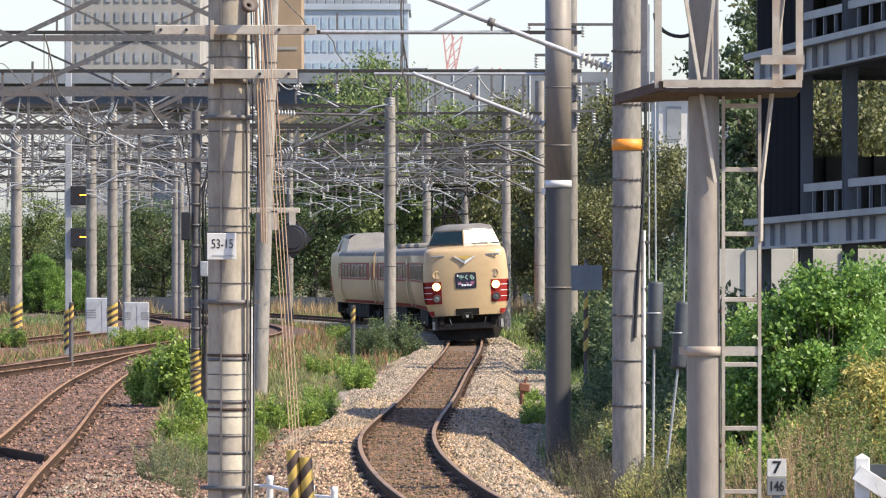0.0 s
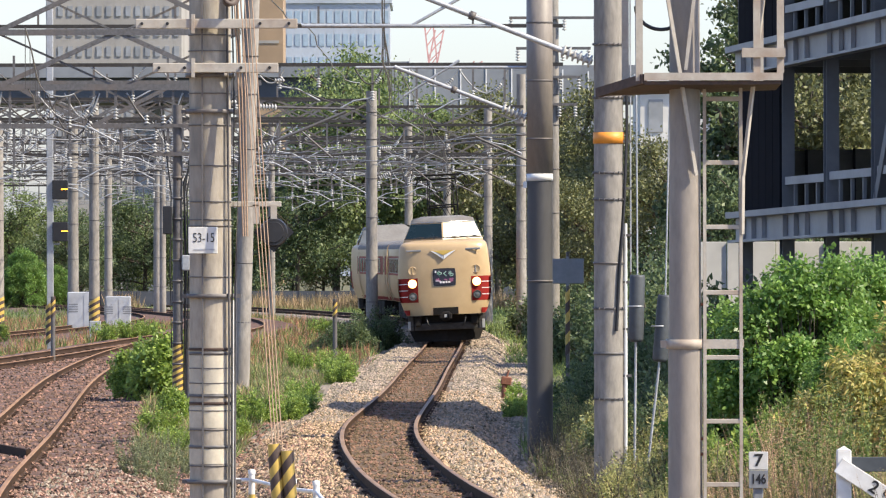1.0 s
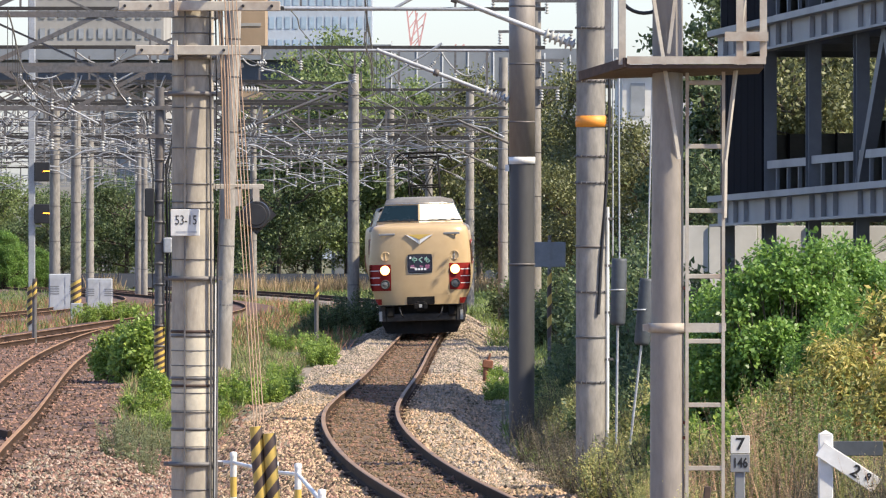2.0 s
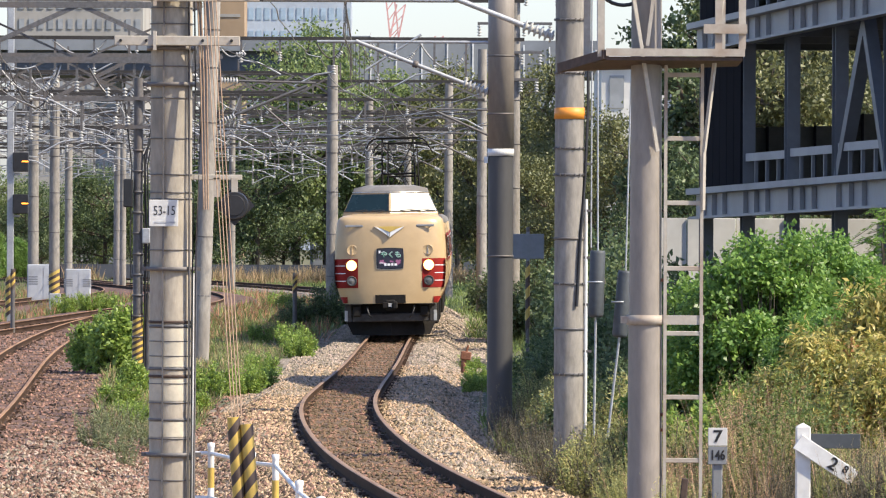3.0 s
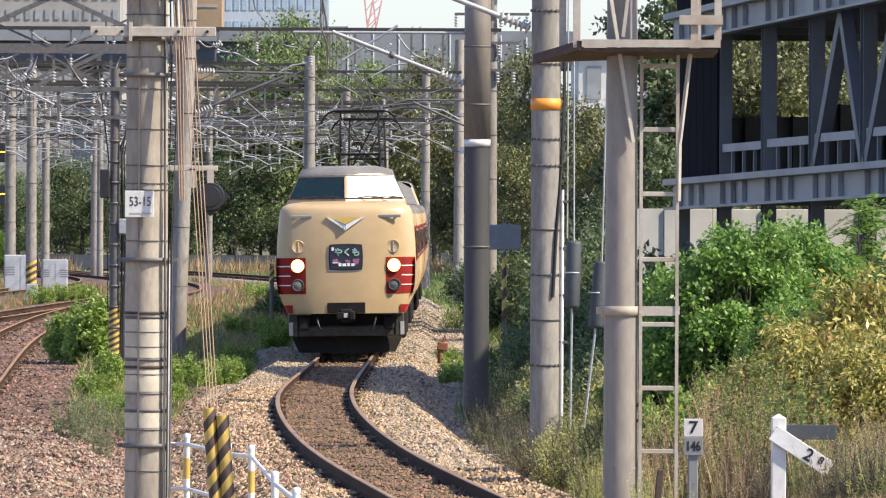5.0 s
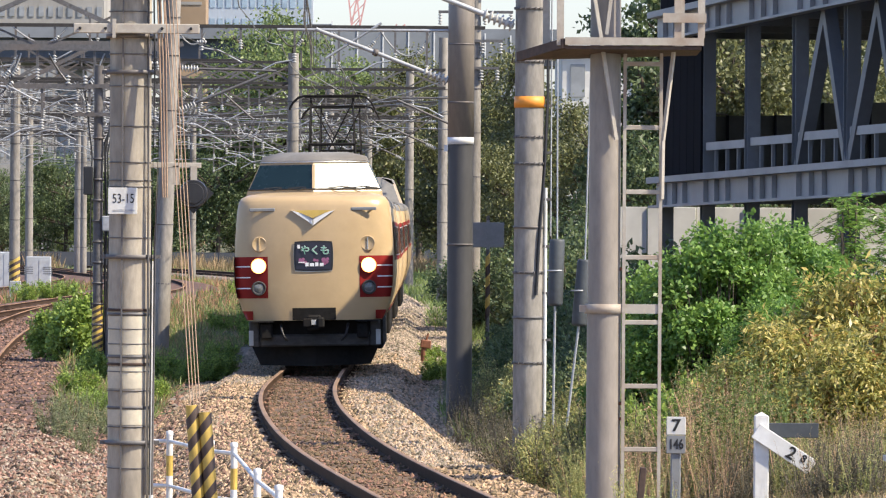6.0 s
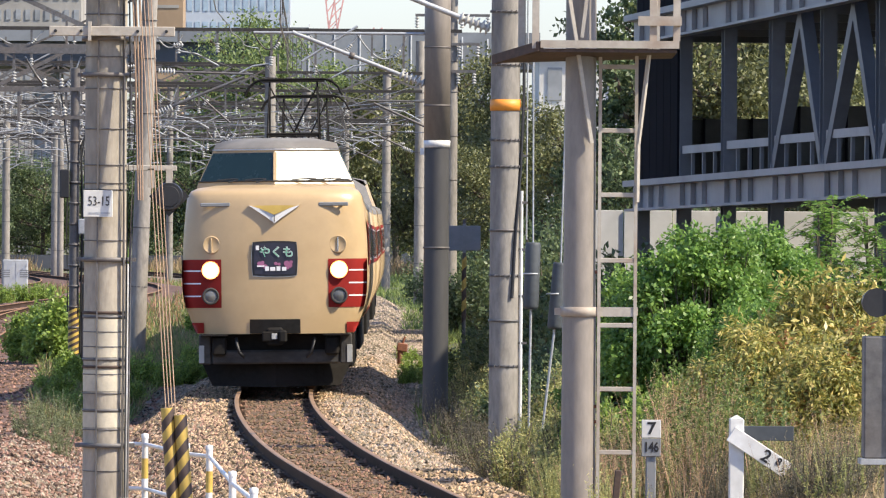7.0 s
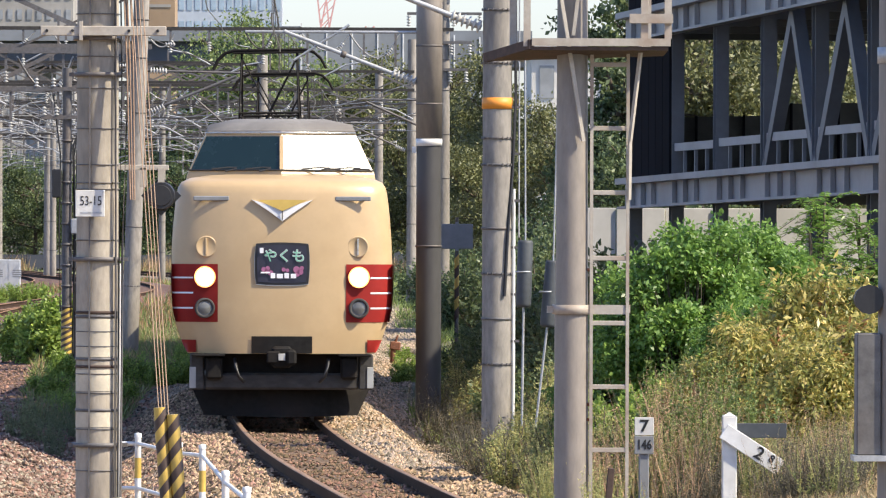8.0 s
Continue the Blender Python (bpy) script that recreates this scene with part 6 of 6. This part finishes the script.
# ---- plants ----
def grass(name, label, mat, n, seed, place, h, lean=0.35, w=0.012):
    rng = np.random.default_rng(seed)
    x, y = place(rng, n)
    p = np.stack([x, y, ground_height(x, y) - 0.03], 1)
    tuft = np.round(x * 2) * 12.9898 + np.round(y * 1.2) * 78.233
    tall = 0.6 + 0.6 * np.abs(np.modf(np.sin(tuft) * 43758.5453)[0])
    way = unit(np.stack([rng.normal(0, lean, n), rng.normal(0, lean, n), np.ones(n)], 1))
    L = rng.uniform(*h, n) * tall
    me = quads(name, leaves(p, way, L, np.full(n, w) * rng.uniform(0.6, 1.5, n), rng, 0.06), mat)
    return tagged(new(name, me), label, "grass", kind="stuff")


def region(x0, x1, y0, y1, keep=None):
    def place(rng, n):
        m = n * 4
        x, y = rng.uniform(x0, x1, m), rng.uniform(y0, y1, m)
        k = np.abs(x - MAIN_X(y)) > np.where(y > 122, 2.05, np.where(y < 72, 1.8, 2.3))
        for fx in (YARD_X, CROSS_X, FAR_X):
            k &= np.abs(x - fx(y)) > 1.9
        patch = np.sin(x * 1.3 + 2 * np.sin(y * 0.11)) + np.sin(y * 0.35 + x * 0.7) + rng.normal(0, 0.6, m)
        k &= patch > -0.9
        if keep:
            k &= keep(x, y)
        i = np.flatnonzero(k)[:n]
        return x[i], y[i]
    def exact(rng, n):
        xs, ys = [], []
        got = 0
        while got < n:
            x, y = place(rng, n)
            xs.append(x), ys.append(y)
            got += len(x)
        return np.concatenate(xs)[:n], np.concatenate(ys)[:n]
    return exact


def shrub_mesh(seed, rx, ry, h, n, leaf, mat, stems=26, aspect=0.55):
    rng = np.random.default_rng(seed)
    wood, tips = Shape(), []
    for k in range(stems):
        a, r = rng.uniform(0, 6.28), rng.uniform(0.2, 1) ** 0.6
        e = np.array([math.cos(a) * rx * r, math.sin(a) * ry * r, h * (1.05 - 0.55 * r * r) * rng.uniform(0.6, 1.08)])
        b = np.array([e[0] * 0.3, e[1] * 0.3, -0.1])
        m = (b + e) / 2 + rng.normal(size=3) * 0.05 * h
        wood.tube([b, m, e], 0.003 + 0.003 * h, 5)
        for t in np.linspace(0.25, 1.0, 8):
            tips.append(b + (e - b) * t + rng.normal(size=3) * 0.06 * h)
    tips = np.array(tips)
    c = tips[rng.integers(0, len(tips), n)] + rng.normal(size=(n, 3)) * np.array([rx, ry, h]) * 0.062
    c[:, 2] = np.maximum(c[:, 2], 0.02)
    out = unit(c - np.array([0, 0, h * 0.35]))
    way = unit(out * 0.6 + rng.normal(size=(n, 3)) * 0.7 + np.array([0, 0, -0.1]))
    L = leaf * rng.uniform(0.55, 1.35, n)
    return wood.mesh("stems", BARK), quads("foliage", leaves(c, way, L, L * aspect, rng, 0.12), mat)


def facing_leaves(p, normal, way, length, aspect):
    """Leaves whose blades turn towards the given normals."""
    way = unit(way - normal * (way * normal).sum(1, keepdims=True) * 0.7)
    side = unit(np.cross(way, normal))
    L = length.reshape(-1, 1)
    mid = p + way * L * 0.45 + normal * L * 0.08
    return np.stack([p, mid + side * L * aspect / 2, p + way * L, mid - side * L * aspect / 2], axis=1)


def lumpy_mesh(seed, rx, ry, h, lumps, per, size, leaf, mat, aspect=0.65, droop=0.2, accent=None):
    """A bush of many rounded leaf clumps on a dome of stems; some clumps may take an accent colour."""
    rng = np.random.default_rng(seed)
    wood, sets = Shape(), {0: [], 1: []}
    for k in range(lumps):
        a, up = rng.uniform(0, 6.28), rng.uniform(0.0, 1.0)
        rr, flat_r = rng.uniform(0.72, 1.05), math.sqrt(max(0.0, 1 - up * up * 0.97))
        c = np.array([math.cos(a) * rx * flat_r * rr, math.sin(a) * ry * flat_r * rr, h * (0.1 + 0.82 * up * rr)])
        base = np.array([c[0] * 0.25, c[1] * 0.25, -0.1])
        wood.tube([base, (base + c) / 2 + rng.normal(size=3) * 0.04, c], 0.006, 5)
        r = size * rng.uniform(0.6, 1.3)
        n = int(per * (r / size) ** 2)
        d = unit(rng.normal(size=(n, 3)) + np.array([0, 0, 0.35]))
        p = c + d * r * rng.uniform(0.2, 1.35, (n, 1)) * np.array([1, 1, 1.15])
        normal = unit(d * 0.5 + np.array([0, 0, 0.45]) + rng.normal(size=(n, 3)) * 0.75)
        way = unit(d * 0.6 + rng.normal(size=(n, 3)) * 0.7 + np.array([0, 0, -droop]))
        sets[1 if accent and rng.random() < 0.045 else 0].append(facing_leaves(p, normal, way, leaf * rng.uniform(0.55, 1.3, n), aspect))
    out = [wood.mesh("stems", BARK), quads("foliage", np.concatenate(sets[0]), mat)]
    if accent and sets[1]:
        out.append(quads("turning_foliage", np.concatenate(sets[1]), accent))
    return out


def stalk_mesh(seed, stems, spread, h, mat, leaf=0.05, per=50, low=0.2, lean=0.12, w=0.009):
    """Upright weed stalks with small leaves or seed heads along them."""
    rng = np.random.default_rng(seed)
    b = np.stack([rng.normal(0, spread, stems), rng.normal(0, spread, stems), np.zeros(stems)], 1)
    way = unit(np.stack([rng.normal(0, lean, stems), rng.normal(0, lean, stems), np.ones(stems)], 1))
    L = h * rng.uniform(0.55, 1.1, stems)
    q = [leaves(b, way, L, np.full(stems, w), rng, 0.02)]
    i = rng.integers(0, stems, stems * per)
    t = low + (1 - low) * rng.random(stems * per)
    p = b[i] + way[i] * (L[i] * t)[:, None]
    out = unit(rng.normal(size=(stems * per, 3)) + np.array([0, 0, 0.5]))
    size = leaf * rng.uniform(0.5, 1.3, stems * per) * (1.25 - 0.8 * t)
    q.append(leaves(p, out, size, size * 0.28, rng, 0.1))
    return quads("stalks", np.concatenate(q), mat)


def frond_mesh(seed, stems, h, mat):
    """A young tree of arching fronds with paired leaflets."""
    rng = np.random.default_rng(seed)
    wood, q = Shape(), []
    for k in range(stems):
        a, r, z = rng.uniform(0, 6.28), rng.uniform(0.05, 0.25), h * rng.uniform(0.45, 0.92)
        foot, top = np.array([0, 0, -0.1]), np.array([math.cos(a) * r, math.sin(a) * r, z])
        wood.tube([foot, (foot + top) / 2 + rng.normal(size=3) * 0.03, top], 0.012, 5)
        for j in range(10):
            b = rng.uniform(0, 6.28)
            reach = rng.uniform(0.3, 0.6)
            ts = np.linspace(0.1, 1, 20)
            rib = top + np.stack([math.cos(b) * reach * ts, math.sin(b) * reach * ts, rng.uniform(0.0, 0.6) * ts - 0.35 * ts ** 2], 1) - np.array([0, 0, rng.uniform(0, 0.55) * z * 0.5])
            wood.tube([rib[0], rib[9], rib[-1]], 0.004, 4)
            side = np.array([-math.sin(b), math.cos(b), 0])
            for sgn in (-1, 1):
                way = unit(side * sgn + np.array([math.cos(b), math.sin(b), -0.25]) * 0.6 + rng.normal(size=(20, 3)) * 0.15)
                q.append(facing_leaves(rib, unit(np.array([0, 0, 1.0]) + rng.normal(size=(20, 3)) * 0.7), way, 0.1 * rng.uniform(0.7, 1.1, 20) * (1.1 - 0.5 * ts), 0.3))
    return wood.mesh("stems", BARK), quads("foliage", np.concatenate(q), mat)


def tall_weed(label, mesh, x, y, s=1.0, turn=0):
    t = tagged(new("tall_weed", mesh), label, "weed", "tall weeds")
    t.matrix_basis = Matrix.Translation((x, y, float(ground_height(np.array(x), np.array(y))) - 0.05)) @ pose(0, 0, 0, 0, 0, turn) @ Matrix.Scale(s, 4)
    return t


def shrub(name, label, meshes, x, y, s=1.0, turn=0, group="shrubs"):
    t = thing(name, label, "shrub", group)
    for n, me in zip(("woody_base", "foliage", "turning_foliage"), meshes):
        o = tagged(new(n, me), kind="stuff")
        o.parent = t
    t.matrix_basis = Matrix.Translation((x, y, float(ground_height(np.array(x), np.array(y))) - 0.05)) @ pose(0, 0, 0, 0, 0, turn) @ Matrix.Scale(s, 4)
    return t


def build_plants():
    bright = lumpy_mesh(31, 1.05, 0.95, 2.35, 300, 190, 0.14, 0.062, LEAF_BRIGHT, 0.6)
    yellow = lumpy_mesh(32, 0.9, 0.9, 1.65, 190, 170, 0.155, 0.088, LEAF_YELLOW, 0.32, 0.7, LEAF_RUST)
    leafy = lumpy_mesh(38, 0.6, 0.6, 1.45, 110, 80, 0.14, 0.095, LEAF_FRESH, 0.6)
    olive = shrub_mesh(33, 0.9, 0.9, 1.3, 22000, 0.06, LEAF_SCRUB, 60, 0.3)
    dark = shrub_mesh(34, 0.8, 0.8, 1.2, 14000, 0.06, LEAF_DARK, 40, 0.55)
    weed = shrub_mesh(35, 0.6, 0.6, 0.8, 6000, 0.07, LEAF_FRESH, 26, 0.5)
    feather = frond_mesh(36, 16, 3.3, LEAF_BRIGHT)
    for x, y, s, r in ((4.05, 72, 1.0, 0), (4.72, 73.5, 0.98, 130), (3.55, 75, 0.85, 220), (4.4, 70, 0.6, 60)):
        shrub("shrub", "bright green broad-leaved shrub on the bank", bright, x, y, s, r)
    for x, y, s, r in ((4.2, 65, 0.85, 0), (5.0, 66, 1.08, 100), (4.65, 62.5, 0.75, 20), (5.3, 63, 0.9, 200)):
        shrub("shrub", "yellowing shrub with slender leaves", yellow, x, y, s, r)
    airy = shrub_mesh(37, 0.45, 0.45, 0.95, 5200, 0.045, LEAF_SCRUB, 26, 0.32)
    rng = random.Random(52)
    for k in range(28):
        y = rng.uniform(55, 80)
        x = rng.uniform(max(2.15, float(MAIN_X(y)) + 1.9), 0.078 * y)
        if not (y < 61.5 and x > 2.6):
            shrub("weed_clump", "airy pale green weeds on the bank", airy, x, y, rng.uniform(0.6, 1.15), rng.uniform(0, 360), "weed clumps")
    for x, y, s, r in ((6.0, 80, 0.98, 0), (6.9, 84, 1.0, 90)):
        shrub("shrub", "feathery light green young tree", feather, x, y, s, r)
    for x, y, s, r in ((2.6, 80, 0.6, 80), (3.2, 84, 0.8, 10), (2.7, 97, 0.8, 0), (2.5, 108, 0.7, 50)):
        shrub("shrub", "olive thicket of narrow leaves", olive, x, y, s, r)
    for x, y, s, r in ((3.0, 92, 1.0, 0), (3.5, 100, 1.2, 40), (2.9, 112, 1.0, 90), (3.3, 125, 1.2, 10), (4.3, 86, 1.3, 130), (4.6, 96, 1.6, 70), (4.2, 110, 1.7, 20), (5.2, 104, 2.0, 200), (4.6, 122, 1.8, 5), (5.0, 140, 2.2, 60), (6.0, 150, 2.4, 160), (5.2, 165, 2.4, 99), (6.5, 175, 2.6, 14), (5.6, 84, 1.6, 40), (6.4, 92, 1.9, 300),
                       (-2.4, 212, 1.1, 0), (-1.5, 222, 1.1, 60), (4.2, 190, 1.7, 20), (4.8, 215, 1.9, 44), (4.5, 240, 1.9, 0), (5.0, 270, 2.0, 90)):
        shrub("shrub", "dark green dense thicket", dark, x, y, s, r)
    for x, y, s, r in ((3.55, 67, 0.9, 20), (3.25, 70, 0.95, 70), (3.9, 67.5, 1.0, 120), (4.5, 68, 1.1, 200), (3.0, 73, 0.8, 250), (-4.5, 115, 0.7, 200), (-4.0, 110, 0.5, 30), (-3.3, 127, 0.85, 60), (-2.7, 131, 0.75, 0), (-2.5, 137, 0.6, 0), (-4.2, 112, 0.5, 10), (-3.4, 118, 0.6, 0), (-2.9, 128, 0.55, 90), (-2.7, 150, 0.7, 40), (-2.1, 165, 0.8, 0), (-2.4, 178, 0.9, 30), (-3.4, 185, 0.7, 80), (1.75, 133, 0.5, 0), (1.95, 139, 0.6, 50), (2.2, 128, 0.6, 20), (2.0, 158, 0.5, 90), (-11.0, 232, 0.9, 0), (-10.3, 236, 0.8, 80), (-14.5, 228, 0.9, 10), (-9.9, 242, 0.8, 30), (-4.0, 260, 1.0, 0)):
        shrub("shrub", "low bright green weeds", weed, x, y, s, r)
    for x, y, s in ((-22.0, 372, 1.4), (-20.3, 374, 1.0), (-11.5, 374, 0.9)):
        shrub("shrub", "sunlit lime green bush by the fence", bright, x, y, s, x * 20)
    for x, y, s, r in ((-5.2, 137, 1.12, 0), (-5.85, 138, 0.85, 90), (-4.7, 140, 0.8, 20), (-4.75, 128, 0.5, 200)):
        shrub("shrub", "leafy bright green bush beside the mast", leafy, x, y, s, r)
    spikes = stalk_mesh(61, 16, 0.14, 1.25, GRASS, 0.085, 90, 0.15, 0.1)
    dry = stalk_mesh(62, 22, 0.2, 1.2, DRY_STALK, 0.04, 34, 0.55, 0.16)
    brush = stalk_mesh(63, 60, 0.22, 1.0, BRUSH_GREY, 0.06, 26, 0.1, 0.28)
    pale = stalk_mesh(64, 26, 0.16, 0.9, LEAF_SCRUB, 0.055, 60, 0.1, 0.22)
    for k in range(26):
        tall_weed("upright green weed spikes on the bank", spikes, rng.uniform(3.0, 4.3), rng.uniform(60.5, 67), rng.uniform(0.6, 1.0), rng.uniform(0, 360))
    sage = stalk_mesh(65, 30, 0.13, 0.8, SAGE, 0.06, 50, 0.1, 0.2)
    for k in range(38):
        y = rng.uniform(60.6, 66)
        tall_weed("dry straw-brown weed stalks", dry, rng.uniform(2.5, 3.5 + 0.1 * (y - 60)), y, rng.uniform(0.6, 1.0), rng.uniform(0, 360))
    for k in range(22):
        y = rng.uniform(78, 104)
        tall_weed("dead grey-brown brush at the foot of a pole", brush, float(MAIN_X(y)) + rng.uniform(2.25, 3.0), y, rng.uniform(0.5, 0.95), rng.uniform(0, 360))
    for k in range(28):
        y = rng.uniform(56, 70)
        x = rng.uniform(2.2, 3.4) if y < 60.6 else rng.uniform(2.2, 4.2)
        if y > 60.6 or x < 2.75:
            tall_weed("pale yellow-green weed stalks", pale, x, y, rng.uniform(0.6, 1.0), rng.uniform(0, 360))
    for k in range(14):
        y = rng.uniform(59, 62)
        tall_weed("low pale weed stalks by the post", pale, rng.uniform(3.75, 0.079 * y), y, rng.uniform(0.35, 0.6), rng.uniform(0, 360))
    for x, y, s in ((-3.95, 93, 0.95), (-3.7, 95, 0.8), (-4.1, 96, 0.7), (-3.5, 92, 0.6), (-3.4, 99, 0.8), (-3.9, 101, 0.9)):
        tall_weed("sage-green weed tuft in the ballast", sage, x, y, s, x * 100)
    right = lambda x, y: (x > MAIN_X(y) + 1.8) & ((y > 60.5) | (x < 3.1))
    for k in range(60):
        y = rng.uniform(56.5, 61)
        x = rng.uniform(3.2, 0.08 * y)
        behind = y > 58.6 or x > 4.0
        tall_weed("tangled dead stalks by the gradient post", brush if k % 3 == 0 else dry if k % 3 == 1 else pale, x, y, rng.uniform(0.45, 0.75) if behind else rng.uniform(0.15, 0.25), rng.uniform(0, 360))
    grass("grass_bank", "tall green grass on the bank", GRASS, 70000, 1, region(1.9, 6.0, 48, 100, right), (0.1, 0.34), 0.55, 0.009)
    grass("dry_grass_bank", "tall dry straw grass on the bank", GRASS_DRY, 70000, 2, region(1.9, 6.0, 48, 88, right), (0.1, 0.36), 0.55, 0.008)
    verge = lambda x, y: x > MAIN_X(y) + np.where(y > 118, 2.7, 2.3)
    grass("low_dry_grass", "short dry grass round the gradient post", GRASS_DRY, 16000, 8, region(3.0, 5.2, 50, 61), (0.05, 0.2), 0.7, 0.008)
    grass("grass_verge", "green verge grass beside the line", GRASS, 30000, 3, region(1.5, 8, 95, 260, verge), (0.15, 0.45), 0.6, 0.018)
    left = lambda x, y: (x < MAIN_X(y) - 2.4) & (y > 100 + 1.2 * (x + 7))
    grass("grass_strip", "green grass between the tracks", GRASS, 56000, 4, region(-8, 0, 98, 230, left), (0.08, 0.32), 0.7, 0.017)
    grass("dry_grass_strip", "dry straw grass between the tracks", GRASS_DRY, 26000, 5, region(-8, 0, 98, 240, left), (0.1, 0.36), 0.6, 0.015)
    grass("russet_grass", "russet dry grass among the far tracks", GRASS_RUSSET, 22000, 6, region(-24, 0, 185, 320), (0.2, 0.6), 0.4, 0.018)
    grass("far_grass", "green grass among the far tracks", GRASS, 48000, 7, region(-26, 6, 185, 378), (0.15, 0.55), 0.5, 0.03)
    grass("reed_fringe", "pale dry reeds along the far fence", GRASS_DRY, 12000, 9, region(-28, 8, 371, 377.5), (0.5, 1.15), 0.25, 0.04)


build_plants()
scatter_stones("ballast_stones", "loose tan ballast stones beside the rails", STONE, 20000, 41, (58, 150, 0.75, -1.4), MAIN_X, (0.018, 0.042))
scatter_stones("ballast_stones", "loose tan ballast stones beside the rails", STONE, 16000, 44, (58, 150, 0.75, 1.4), MAIN_X, (0.018, 0.042))
scatter_stones("dusty_stones", "brown dusted stones between the rails", STONE_RUST, 16000, 45, (58, 220, 0.66, 0), MAIN_X, (0.016, 0.036))
scatter_stones("shoulder_stones", "loose grey ballast stones on the track shoulder", STONE_GREY, 14000, 42, (76, 210, 0.8, 1.6), MAIN_X, (0.02, 0.045))
scatter_stones("shoulder_stones", "loose grey ballast stones on the track shoulder", STONE_GREY, 12000, 48, (118, 240, 0.7, -1.45), MAIN_X, (0.02, 0.045))
scatter_stones("shoulder_stones", "loose grey ballast stones on the track shoulder", STONE_GREY, 6000, 49, (165, 262, 0.75, -1.5), MAIN_X, (0.03, 0.055))
scatter_stones("shoulder_stones", "loose grey ballast stones on the track shoulder", STONE_GREY, 7000, 50, (165, 262, 0.9, 1.65), MAIN_X, (0.03, 0.055))
scatter_stones("pale_stones", "pale tan stones at the foot of the pole", STONE_GREY, 9000, 46, (58, 96, 1.7, -3.3), flat(0.0), (0.018, 0.042))
scatter_stones("rusty_stones", "rust-brown stones at the foot of the pole", STONE_RED, 9000, 47, (58, 100, 1.9, -3.3), flat(0.0), (0.018, 0.045))
scatter_stones("yard_stones", "loose rusty ballast stones in the yard", STONE_RED, 34000, 43, (70, 190, 4.2, 0.6), YARD_X, (0.018, 0.045))


# ---- what moves ----
def car_pose(front, reverse=False):
    """The pose of a car whose leading end is that far down the line."""
    a, b = front + 3.2, front + 17.2
    x0, x1, z0, z1 = float(MAIN_X(a)), float(MAIN_X(b)), float(MAIN_Z(a)), float(MAIN_Z(b))
    turn, tilt, mid = math.degrees(math.atan2(x1 - x0, b - a)), math.degrees(math.atan2(z1 - z0, b - a)), (a + b) / 2
    sway = 0.04 + 0.07 * max(0.0, min(1.0, (front - 150) / 70)) if front < 240 else 0.08
    m = pose((x0 + x1) / 2 + sway, mid, (z0 + z1) / 2, tilt, 0, -turn) @ pose(0, 0, 0, 0, -float(MAIN_CANT(mid)), 0)
    return m @ pose(0, 0, 0, 0, 0, 180) if reverse else m


def motions():
    times = [k * 0.5 for k in range(17)]
    for k, car in enumerate((lead_car, second_car, third_car, tail_car)):
        walk(car, [(t, car_pose(231.7 - 17.8 * t + k * 21.0, k == 3)) for t in times])


motions()
